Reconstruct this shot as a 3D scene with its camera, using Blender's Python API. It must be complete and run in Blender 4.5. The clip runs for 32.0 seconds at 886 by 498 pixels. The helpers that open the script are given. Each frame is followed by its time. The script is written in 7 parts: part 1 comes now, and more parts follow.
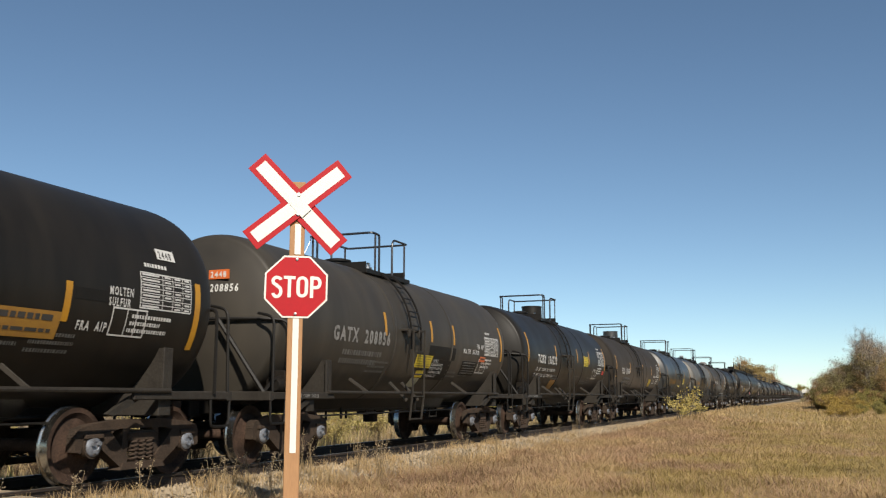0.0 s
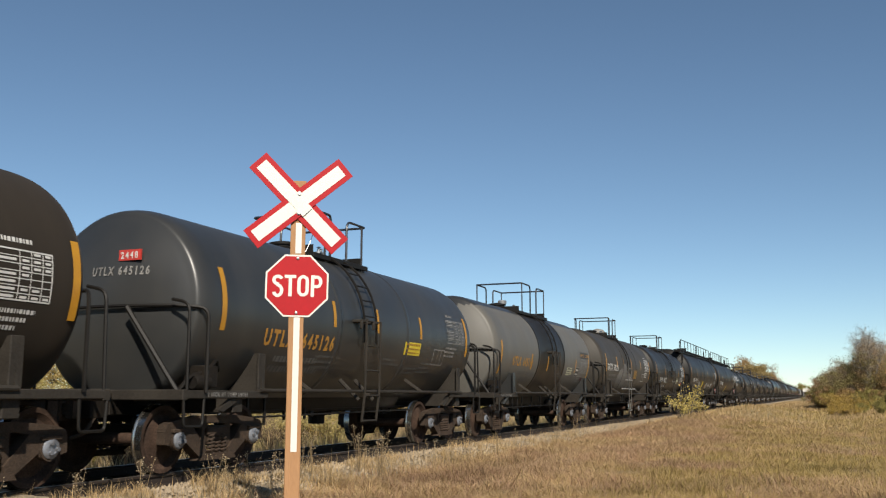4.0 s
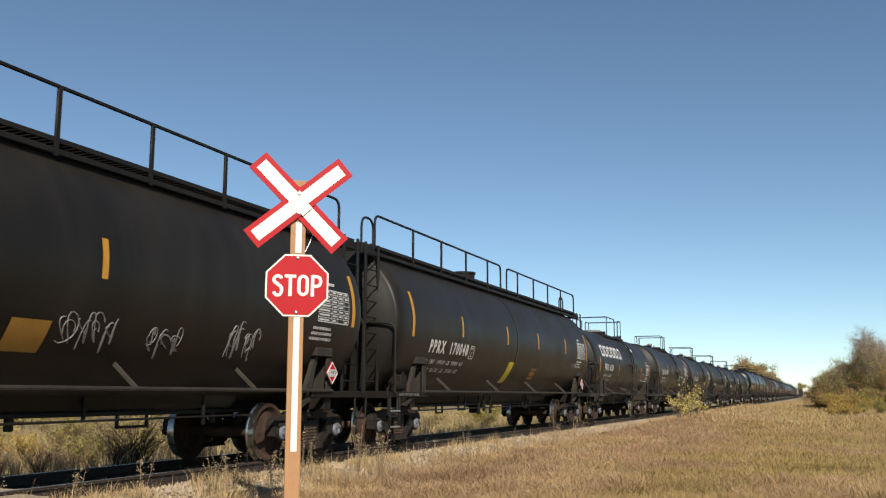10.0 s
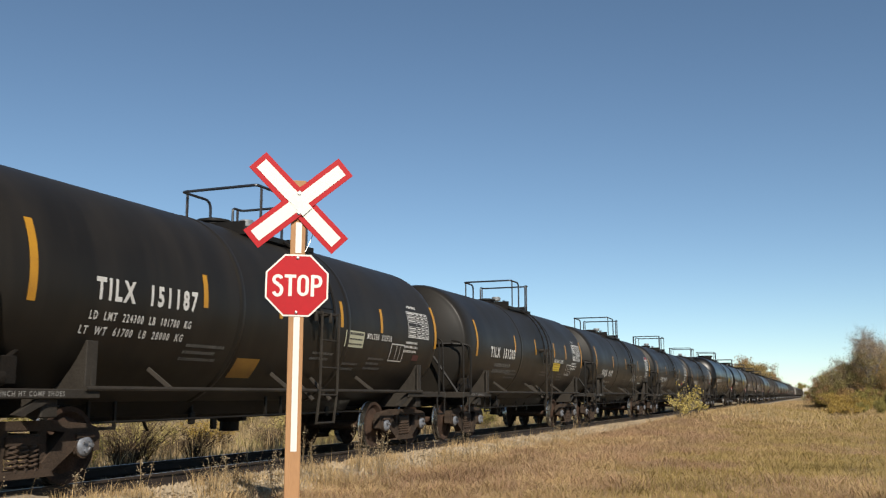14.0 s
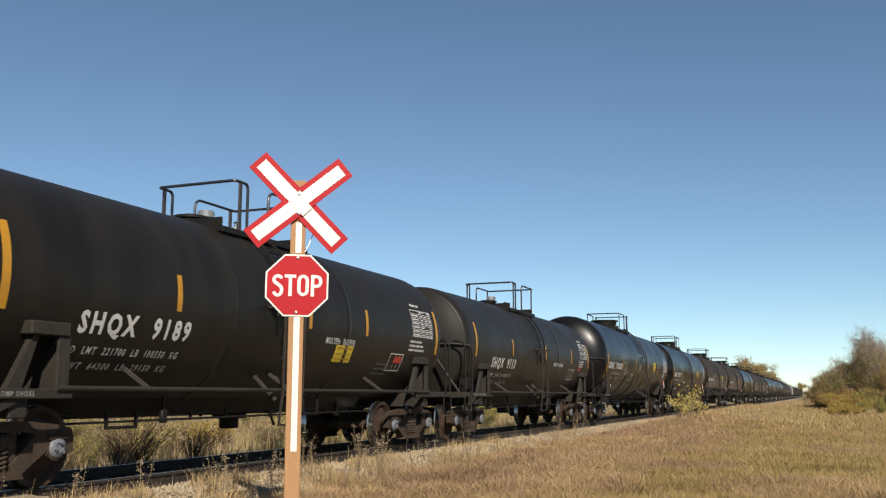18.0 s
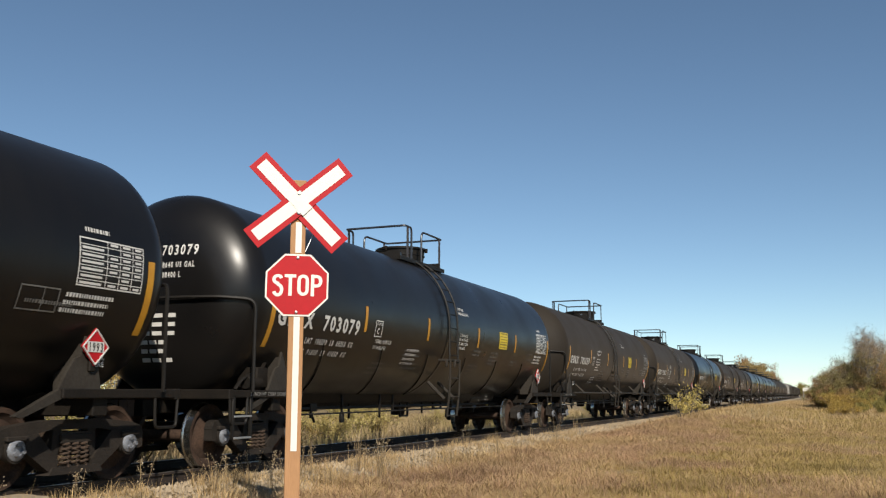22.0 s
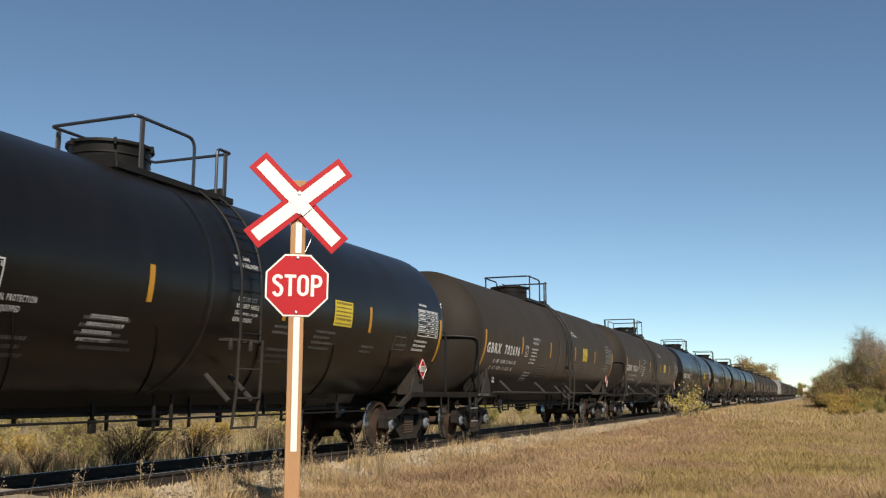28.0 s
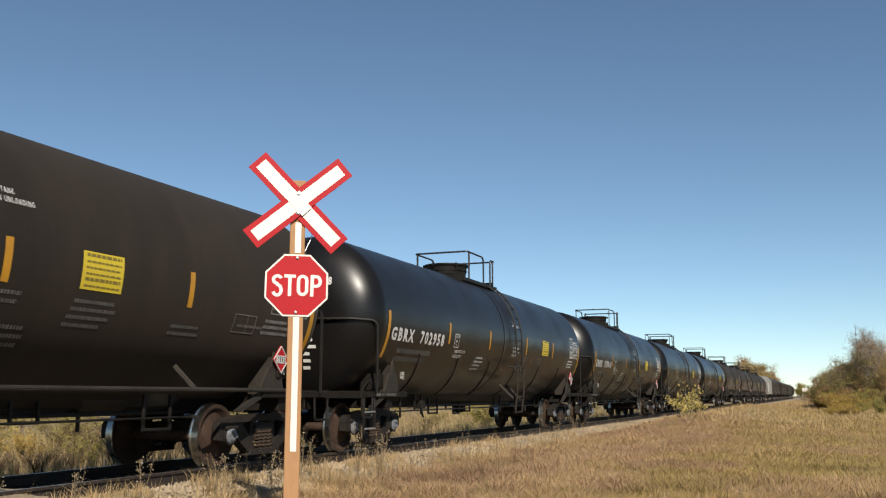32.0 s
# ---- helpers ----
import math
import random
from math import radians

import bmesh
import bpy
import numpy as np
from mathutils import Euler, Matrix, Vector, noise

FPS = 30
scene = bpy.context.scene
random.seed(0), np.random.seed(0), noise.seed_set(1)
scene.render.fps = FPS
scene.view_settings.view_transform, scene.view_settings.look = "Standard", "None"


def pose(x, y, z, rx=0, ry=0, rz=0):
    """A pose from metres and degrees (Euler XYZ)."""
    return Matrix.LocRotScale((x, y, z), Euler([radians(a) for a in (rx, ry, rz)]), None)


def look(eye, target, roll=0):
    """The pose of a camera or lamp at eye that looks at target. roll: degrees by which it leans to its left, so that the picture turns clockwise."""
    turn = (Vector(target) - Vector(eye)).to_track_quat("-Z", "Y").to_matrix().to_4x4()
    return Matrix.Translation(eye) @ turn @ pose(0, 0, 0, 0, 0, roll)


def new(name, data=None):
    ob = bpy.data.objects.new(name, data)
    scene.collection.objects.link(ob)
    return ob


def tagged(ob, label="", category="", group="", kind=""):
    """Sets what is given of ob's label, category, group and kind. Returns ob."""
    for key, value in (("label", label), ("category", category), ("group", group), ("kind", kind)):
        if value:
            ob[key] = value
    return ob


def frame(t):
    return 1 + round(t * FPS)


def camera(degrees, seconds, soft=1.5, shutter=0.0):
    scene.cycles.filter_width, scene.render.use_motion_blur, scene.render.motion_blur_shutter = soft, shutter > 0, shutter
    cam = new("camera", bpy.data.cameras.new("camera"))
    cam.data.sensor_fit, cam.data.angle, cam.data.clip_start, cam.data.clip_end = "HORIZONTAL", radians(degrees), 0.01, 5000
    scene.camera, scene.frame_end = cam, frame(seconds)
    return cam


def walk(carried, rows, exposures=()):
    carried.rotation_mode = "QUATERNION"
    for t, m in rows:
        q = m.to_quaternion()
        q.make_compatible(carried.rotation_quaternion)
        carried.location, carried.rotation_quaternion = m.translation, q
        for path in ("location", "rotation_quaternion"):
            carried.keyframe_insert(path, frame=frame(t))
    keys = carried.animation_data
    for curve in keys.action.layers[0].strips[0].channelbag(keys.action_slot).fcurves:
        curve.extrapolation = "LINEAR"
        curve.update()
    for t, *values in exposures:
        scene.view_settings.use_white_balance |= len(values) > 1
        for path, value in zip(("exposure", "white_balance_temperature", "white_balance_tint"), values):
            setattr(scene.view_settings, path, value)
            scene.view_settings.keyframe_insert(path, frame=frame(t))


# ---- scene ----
from collections import defaultdict

# ---------------------------------------------------------------- camera
# Track along y with its centre at x = 0, rail tops at z = 0.
EYE = (9.1, 0.0, 1.04)
YAW, PITCH = 21.80, 8.97
cam = camera(51.1, 32.0, soft=1.2, shutter=0.05)
# light wind on the tripod: seconds, yaw and pitch off the mean (degrees)
SWAY = ((0.0, -0.05, 0.09), (0.5, 0, 0), (3.5, 0, 0.01), (5.5, 0, 0.08), (6.0, 0, 0), (6.5, -0.08, -0.09), (7.0, 0, 0),
        (7.5, 0, -0.05), (8.0, 0.03, -0.05), (9.0, 0.03, -0.1), (9.5, 0, 0), (13.5, 0, 0), (14.5, 0, 0), (18.5, 0, 0),
        (19.0, -0.06, 0.08), (19.5, -0.04, 0.0), (20.0, 0, -0.1), (20.5, -0.09, -0.05), (21.0, 0, 0), (23.0, 0, -0.03),
        (26.0, 0, 0), (29.0, 0, 0), (32.0, -0.03, 0))
walk(cam, [(t, pose(*EYE, 90 + PITCH + p, 0, YAW + y)) for t, y, p in SWAY], exposures=((0, 0.45), (1, 0.44), (6, 0.42), (8, 0.46), (9, 0.52), (10, 0.56), (13, 0.50), (14, 0.45), (17, 0.52), (20, 0.45), (23, 0.46), (26, 0.50), (29, 0.46), (32, 0.48)))

# ---------------------------------------------------------------- light
SUN_EL, SUN_AZ = radians(36), radians(144)  # azimuth clockwise from +y
SUN_DIR = Vector((math.sin(SUN_AZ) * math.cos(SUN_EL), math.cos(SUN_AZ) * math.cos(SUN_EL), math.sin(SUN_EL)))
world = bpy.data.worlds.new("sky")
scene.world = world
world.use_nodes = True
wn, wl = world.node_tree.nodes, world.node_tree.links
sky = wn.new("ShaderNodeTexSky")
sky.sky_type, sky.sun_disc = "NISHITA", False
sky.sun_elevation, sky.sun_rotation = SUN_EL, SUN_AZ
sky.altitude, sky.air_density, sky.dust_density, sky.ozone_density = 1200, 0.80, 0.0, 3.2
wn["Background"].inputs["Strength"].default_value = 0.0865
tint = wn.new("ShaderNodeMix")
tint.data_type, tint.blend_type = "RGBA", "MULTIPLY"
tint.inputs[0].default_value, tint.inputs[7].default_value = 1.0, (1.005, 1.0, 0.885, 1)
wl.new(sky.outputs[0], tint.inputs[6])
wl.new(tint.outputs[2], wn["Background"].inputs["Color"])
sun = new("sun", bpy.data.lights.new("sun", "SUN"))
sun.data.energy, sun.data.angle, sun.data.color = 4.75, radians(0.53), (1.0, 0.92, 0.80)
sun.matrix_world = look(SUN_DIR * 60, (0, 0, 0))

# ---------------------------------------------------------------- materials
MATS = {}


def node_material(name):
    m = bpy.data.materials.new(name)
    m.use_nodes = True
    MATS[name] = m
    n, l = m.node_tree.nodes, m.node_tree.links
    return m, n, l, n["Principled BSDF"]


def mixed(n, l, fac, a, b):
    """A colour mix; a and b are sockets or colours."""
    x = n.new("ShaderNodeMix")
    x.data_type = "RGBA"
    for key, v in ((6, a), (7, b)):
        if isinstance(v, tuple):
            x.inputs[key].default_value = (*v, 1)
        else:
            l.new(v, x.inputs[key])
    if isinstance(fac, float):
        x.inputs[0].default_value = fac
    else:
        l.new(fac, x.inputs[0])
    return x.outputs[2]


def grain(n, l, scale, lo, hi, detail=4.0, stretch=(1, 1, 1), space="Object"):
    """Noise in object space, ramped from 0 at lo to 1 at hi."""
    tc, mp, ns, mr = (n.new("ShaderNode" + k) for k in ("TexCoord", "Mapping", "TexNoise", "MapRange"))
    l.new(tc.outputs[space], mp.inputs[0])
    mp.inputs["Scale"].default_value = stretch
    l.new(mp.outputs[0], ns.inputs["Vector"])
    ns.inputs["Scale"].default_value, ns.inputs["Detail"].default_value = scale, detail
    l.new(ns.outputs[0], mr.inputs[0])
    mr.inputs[1].default_value, mr.inputs[2].default_value = lo, hi
    return mr.outputs[0]


def bump(n, l, bsdf, height, strength, distance=0.01):
    b = n.new("ShaderNodeBump")
    b.inputs["Strength"].default_value, b.inputs["Distance"].default_value = strength, distance
    l.new(height, b.inputs["Height"])
    l.new(b.outputs[0], bsdf.inputs["Normal"])


def surface(name, base, other, rough=0.6, metal=0.0, scale=3.0, fine=40.0, rel=0.15, stretch=(1, 1, 1), rough2=None, dist=0.01, vary=0.0, spec=0.5):
    """A weathered surface: two colours mixed at two scales, with a fine relief."""
    m, n, l, b = node_material(name)
    big, small = grain(n, l, scale, 0.35, 0.7, 5.0, stretch), grain(n, l, fine, 0.3, 0.7, 3.0, stretch)
    mid = tuple(0.6 * p + 0.4 * q for p, q in zip(base, other))
    col = mixed(n, l, big, mixed(n, l, small, base, mid), mixed(n, l, small, mid, other))
    if vary:
        info, hsv, mr = n.new("ShaderNodeObjectInfo"), n.new("ShaderNodeHueSaturation"), n.new("ShaderNodeMapRange")
        l.new(info.outputs["Random"], mr.inputs[0])
        mr.inputs[3].default_value, mr.inputs[4].default_value = 1 - vary, 1 + vary
        l.new(mr.outputs[0], hsv.inputs["Value"])
        l.new(col, hsv.inputs["Color"])
        col = hsv.outputs[0]
    l.new(col, b.inputs["Base Color"])
    b.inputs["Metallic"].default_value = metal
    b.inputs["Specular IOR Level"].default_value = spec
    if rough2 is None:
        b.inputs["Roughness"].default_value = rough
    else:
        mr = n.new("ShaderNodeMapRange")
        mr.inputs[3].default_value, mr.inputs[4].default_value = rough, rough2
        l.new(big, mr.inputs[0])
        l.new(mr.outputs[0], b.inputs["Roughness"])
    if rel:
        bump(n, l, b, small, rel, dist)
    return m


def tank_paint(name, base, dust, rough, streak=0.5, spec=0.5, fuzz=0.0):
    """Tank paint: dust film, vertical run marks and faint ripples of the jacket sheet."""
    m, n, l, b = node_material(name)
    runs = grain(n, l, 1.0, 0.42, 0.85, 4.0, (1.0, 3.2, 0.5))
    film = grain(n, l, 0.8, 0.3, 0.75, 5.0)
    fine = grain(n, l, 26.0, 0.35, 0.7, 4.0)
    ripple = grain(n, l, 1.6, 0.2, 0.8, 1.0, (1.0, 0.55, 1.0))
    mul = n.new("ShaderNodeMath")
    mul.operation = "MULTIPLY"
    mul.inputs[1].default_value = streak
    l.new(runs, mul.inputs[0])
    c1 = mixed(n, l, mul.outputs[0], base, dust)
    half = n.new("ShaderNodeMath")
    half.operation = "MULTIPLY"
    half.inputs[1].default_value = streak * 0.6
    l.new(film, half.inputs[0])
    c2 = mixed(n, l, half.outputs[0], c1, dust)
    info, hsv, mr = n.new("ShaderNodeObjectInfo"), n.new("ShaderNodeHueSaturation"), n.new("ShaderNodeMapRange")
    l.new(info.outputs["Random"], mr.inputs[0])
    mr.inputs[3].default_value, mr.inputs[4].default_value = 0.9, 1.1
    l.new(mr.outputs[0], hsv.inputs["Value"])
    l.new(c2, hsv.inputs["Color"])
    l.new(hsv.outputs[0], b.inputs["Base Color"])
    rr = n.new("ShaderNodeMapRange")
    rr.inputs[3].default_value, rr.inputs[4].default_value = rough, min(1, rough + 0.14)
    l.new(film, rr.inputs[0])
    l.new(rr.outputs[0], b.inputs["Roughness"])
    b.inputs["Specular IOR Level"].default_value = spec
    b.inputs["Sheen Weight"].default_value, b.inputs["Sheen Roughness"].default_value = fuzz, 0.45
    b.inputs["Sheen Tint"].default_value = (0.62, 0.50, 0.40, 1)
    add = n.new("ShaderNodeMath")
    add.operation = "MULTIPLY_ADD"
    add.inputs[1].default_value = 0.03
    l.new(fine, add.inputs[0])
    l.new(ripple, add.inputs[2])
    bump(n, l, b, add.outputs[0], 0.13, 0.012)
    return m


tank_paint("tank_black", (0.0085, 0.0076, 0.0064), (0.0245, 0.0202, 0.0152), 0.40, 0.6, 0.20, 0.03)
tank_paint("tank_brown", (0.0180, 0.0146, 0.0114), (0.034, 0.0272, 0.0203), 0.58, 0.5, 0.12, 0.09)
tank_paint("tank_navy", (0.0048, 0.0045, 0.0046), (0.0115, 0.0096, 0.0078), 0.27, 0.45, 0.30, 0.02)
tank_paint("tank_dusty", (0.0225, 0.0196, 0.0156), (0.050, 0.0420, 0.0320), 0.50, 0.7, 0.28, 0.05)
tank_paint("tank_slate", (0.021, 0.022, 0.0225), (0.044, 0.041, 0.036), 0.34, 0.6)
tank_paint("tank_grey", (0.088, 0.084, 0.075), (0.122, 0.111, 0.092), 0.5, 0.8)
tank_paint("patch_grey", (0.150, 0.142, 0.132), (0.060, 0.054, 0.047), 0.55, 0.9)
tank_paint("hopper_grey", (0.222, 0.2146, 0.1998), (0.1332, 0.1184, 0.1036), 0.6, 0.8)
surface("black_steel", (0.0068, 0.00612, 0.00544), (0.0145, 0.012, 0.0095), 0.55, 0, 2.5, 60, 0.1, spec=0.2)
# black rails, with the sky's blue reflection put into the base colour
surface("sky_tinted_rail", (0.012, 0.016, 0.024), (0.030, 0.031, 0.036), 0.38, 0, 3.0, 60, 0.08)
surface("post_steel", (0.020, 0.017, 0.017), (0.045, 0.036, 0.034), 0.5, 0, 3.0, 60, 0.1)
surface("frame_steel", (0.0065, 0.0056, 0.0047), (0.0165, 0.0125, 0.009), 0.65, 0, 2.0, 30, 0.2, spec=0.15)
surface("strut_grey", (0.045, 0.039, 0.032), (0.024, 0.020, 0.016), 0.7, 0, 3.0, 40, 0.15, spec=0.2)
surface("worn_steel", (0.10, 0.092, 0.08), (0.030, 0.026, 0.021), 0.6, 0, 4.0, 40, 0.2, spec=0.2)
# dust grey, raised further to carry the sun on upright saddle plates
surface("sunlit_dusty_steel", (0.036, 0.031, 0.025), (0.016, 0.013, 0.0105), 0.7, 0, 2.4, 30, 0.2, spec=0.2)
surface("truck_rust", (0.026, 0.0195, 0.0145), (0.072, 0.049, 0.035), 0.85, 0, 3.0, 45, 0.35, spec=0.15)
surface("truck_black", (0.011, 0.0095, 0.008), (0.030, 0.023, 0.018), 0.75, 0, 3.0, 45, 0.3, spec=0.2)
surface("spring_rust", (0.045, 0.032, 0.024), (0.085, 0.055, 0.038), 0.7, 0, 3.0, 45, 0.2, spec=0.3)
surface("wheel_plate", (0.019, 0.0125, 0.0095), (0.078, 0.048, 0.034), 0.8, 0, 4.0, 40, 0.25, spec=0.15)
surface("polished_steel", (0.56, 0.54, 0.50), (0.34, 0.32, 0.28), 0.26, 1.0, 6.0, 60, 0.05)
surface("bearing_cap", (0.19, 0.205, 0.235), (0.07, 0.062, 0.055), 0.5, 0.2, 7.0, 40, 0.1)
surface("rusty_cap", (0.07, 0.042, 0.03), (0.13, 0.075, 0.05), 0.8, 0, 6.0, 40, 0.2)
surface("galvanised", (0.42, 0.43, 0.44), (0.27, 0.27, 0.27), 0.42, 0.7, 5.0, 60, 0.08)
surface("worn_rail", (0.30, 0.27, 0.24), (0.17, 0.145, 0.12), 0.40, 0.8, 6.0, 60, 0.05)
surface("panel_ink", (0.14, 0.105, 0.02), (0.20, 0.15, 0.03), 0.6, 0, 6.0, 60, 0.02)
surface("rail_steel", (0.0238, 0.017, 0.01292), (0.0408, 0.02584, 0.01768), 0.7, 0.2, 3.0, 50, 0.2)
surface("tie_wood", (0.0374, 0.0306, 0.02516), (0.0748, 0.0612, 0.0476), 0.9, 0, 2.5, 30, 0.5, (3, 1, 3), vary=0.3)
surface("crossing_wood", (0.34, 0.27, 0.185), (0.22, 0.17, 0.115), 0.9, 0, 2.5, 26, 0.5, (6, 0.6, 6), vary=0.2)
surface("white_paint", (0.5328, 0.5254, 0.5032), (0.407, 0.3922, 0.3626), 0.6, 0, 5.0, 50, 0.05)
surface("faint_ink", (0.13, 0.125, 0.115), (0.06, 0.056, 0.05), 0.65, 0, 7.0, 60, 0.05)
surface("worn_white", (0.2516, 0.2442, 0.2294), (0.0888, 0.0814, 0.074), 0.65, 0, 7.0, 60, 0.05)
surface("yellow_tape", (0.44, 0.215, 0.011), (0.31, 0.14, 0.014), 0.45, 0, 4.0, 60, 0.05)
surface("yellow_panel", (0.5772, 0.444, 0.0222), (0.4588, 0.333, 0.0296), 0.5, 0, 4.0, 60, 0.05)
surface("panel_cream", (0.407, 0.3996, 0.2812), (0.3108, 0.296, 0.2072), 0.55, 0, 4.0, 60, 0.05)
surface("amber_panel", (0.3108, 0.1628, 0.0222), (0.222, 0.1036, 0.0222), 0.55, 0, 6.0, 60, 0.05)
surface("amber_letter", (0.407, 0.1998, 0.0222), (0.2516, 0.1258, 0.0296), 0.6, 0, 8.0, 60, 0.05)
surface("red_panel", (0.4588, 0.037, 0.0259), (0.3108, 0.037, 0.0296), 0.5, 0, 6.0, 60, 0.05)
surface("orange_panel", (0.555, 0.1184, 0.0222), (0.407, 0.0888, 0.0222), 0.5, 0, 6.0, 60, 0.05)
surface("maroon_panel", (0.0814, 0.02072, 0.01628), (0.0518, 0.01628, 0.01332), 0.6, 0, 6.0, 60, 0.05)
surface("dark_ink", (0.03, 0.028, 0.025), (0.05, 0.045, 0.04), 0.6, 0, 6.0, 60, 0.02)
surface("dark_patch", (0.0075, 0.0065, 0.0055), (0.014, 0.012, 0.0095), 0.6, 0, 3.0, 40, 0.05, spec=0.2)
surface("sign_red", (0.37, 0.0075, 0.012), (0.31, 0.008, 0.012), 0.55, 0, 2.0, 30, 0.02, spec=0.2)
surface("sign_white", (0.64, 0.62, 0.56), (0.58, 0.56, 0.50), 0.4, 0, 2.5, 30, 0.02)
surface("post_wood", (0.37, 0.20, 0.09), (0.27, 0.14, 0.064), 0.8, 0, 2.0, 22, 0.3, (6, 6, 0.5))
surface("bolt_zinc", (0.5, 0.5, 0.48), (0.3, 0.3, 0.3), 0.4, 0.8, 6, 40, 0.05)
surface("bark", (0.1184, 0.0962, 0.074), (0.0592, 0.0481, 0.037), 0.9, 0, 4, 30, 0.5, (4, 4, 1))
surface("pale_bark", (0.22, 0.20, 0.17), (0.11, 0.095, 0.08), 0.8, 0, 3, 20, 0.2, (1, 1, 4))
surface("ballast", (0.32, 0.255, 0.17), (0.20, 0.155, 0.105), 0.9, 0, 2.0, 60, 0.8, dist=0.03)


def leaf_material(name, a, b, c, translucent=0.35):
    """Foliage, coloured leaf by leaf, that lets some light through."""
    m, n, l, p = node_material(name)
    geo, ramp = n.new("ShaderNodeNewGeometry"), n.new("ShaderNodeValToRGB")
    l.new(geo.outputs["Random Per Island"], ramp.inputs[0])
    e = ramp.color_ramp.elements
    e[0].color, e[1].color = (*a, 1), (*c, 1)
    e.new(0.5).color = (*b, 1)
    patch = grain(n, l, 0.35, 0.3, 0.7, 3.0)
    col = mixed(n, l, patch, ramp.outputs[0], tuple(0.5 * (x + y) for x, y in zip(a, b)))
    hsv, vr = n.new("ShaderNodeHueSaturation"), n.new("ShaderNodeMapRange")
    l.new(grain(n, l, 0.75, 0.3, 0.7, 6.0, (0.6, 1.3, 1)), vr.inputs[0])
    vr.inputs[3].default_value, vr.inputs[4].default_value = 0.72, 1.28
    l.new(vr.outputs[0], hsv.inputs["Value"])
    l.new(col, hsv.inputs["Color"])
    col = hsv.outputs[0]
    l.new(col, p.inputs["Base Color"])
    p.inputs["Roughness"].default_value = 0.75
    p.inputs["Specular IOR Level"].default_value = 0.25
    tr, mix = n.new("ShaderNodeBsdfTranslucent"), n.new("ShaderNodeMixShader")
    l.new(col, tr.inputs["Color"])
    mix.inputs[0].default_value = translucent
    l.new(p.outputs[0], mix.inputs[1])
    l.new(tr.outputs[0], mix.inputs[2])
    l.new(mix.outputs[0], n["Material Output"].inputs["Surface"])
    return m


leaf_material("dry_grass", (0.51, 0.36, 0.18), (0.39, 0.265, 0.125), (0.61, 0.475, 0.27))
leaf_material("russet_grass", (0.45, 0.29, 0.175), (0.33, 0.20, 0.12), (0.56, 0.40, 0.26))
leaf_material("olive_grass", (0.42, 0.31, 0.112), (0.32, 0.235, 0.078), (0.52, 0.395, 0.17))
leaf_material("verge_dry", (0.45, 0.335, 0.175), (0.35, 0.255, 0.13), (0.53, 0.41, 0.23))
leaf_material("verge_olive", (0.44, 0.36, 0.14), (0.34, 0.28, 0.105), (0.52, 0.42, 0.19))
leaf_material("dead_weed", (0.10, 0.065, 0.038), (0.065, 0.043, 0.026), (0.17, 0.115, 0.065), 0.1)
leaf_material("thicket_rust", (0.330, 0.205, 0.095), (0.270, 0.165, 0.075), (0.375, 0.245, 0.118))
leaf_material("thicket_olive", (0.262, 0.215, 0.085), (0.205, 0.170, 0.065), (0.315, 0.258, 0.104))
leaf_material("thicket_grey", (0.264, 0.183, 0.111), (0.196, 0.136, 0.085), (0.323, 0.238, 0.145), 0.15)
leaf_material("seed_head", (0.46, 0.36, 0.23), (0.34, 0.26, 0.16), (0.56, 0.46, 0.32))
leaf_material("weed_stem", (0.34, 0.25, 0.14), (0.22, 0.155, 0.085), (0.44, 0.34, 0.20))
leaf_material("sapling_leaf", (0.60, 0.47, 0.15), (0.46, 0.36, 0.10), (0.70, 0.60, 0.26))
leaf_material("gold_leaf", (0.444, 0.3108, 0.074), (0.3404, 0.222, 0.0518), (0.5032, 0.3848, 0.1332))
leaf_material("grove_leaf", (0.36, 0.265, 0.105), (0.28, 0.20, 0.085), (0.42, 0.32, 0.14))
leaf_material("rust_leaf", (0.36, 0.22, 0.09), (0.27, 0.165, 0.075), (0.44, 0.29, 0.12))
leaf_material("green_leaf", (0.33, 0.28, 0.085), (0.24, 0.21, 0.065), (0.43, 0.36, 0.12))
leaf_material("twig_brown", (0.26, 0.19, 0.13), (0.18, 0.13, 0.09), (0.33, 0.25, 0.175), 0.15)

# soil under the grass: dry thatch with greener hollows
_m, _n, _l, _b = node_material("meadow_soil")
_p1 = grain(_n, _l, 0.10, 0.38, 0.62, 5.0)
_p2 = grain(_n, _l, 1.5, 0.3, 0.7, 6.0)
_p3 = grain(_n, _l, 22.0, 0.3, 0.7, 3.0)
_dry = mixed(_n, _l, _p2, (0.36, 0.255, 0.145), (0.25, 0.175, 0.10))
_grn = mixed(_n, _l, _p2, (0.32, 0.255, 0.095), (0.37, 0.285, 0.125))
_col = mixed(_n, _l, _p1, _dry, _grn)
_l.new(mixed(_n, _l, _p3, _col, (0.15, 0.105, 0.06)), _b.inputs["Base Color"])
_b.inputs["Roughness"].default_value = 0.95
bump(_n, _l, _b, _p3, 0.8, 0.06)

# ---------------------------------------------------------------- mesh helpers


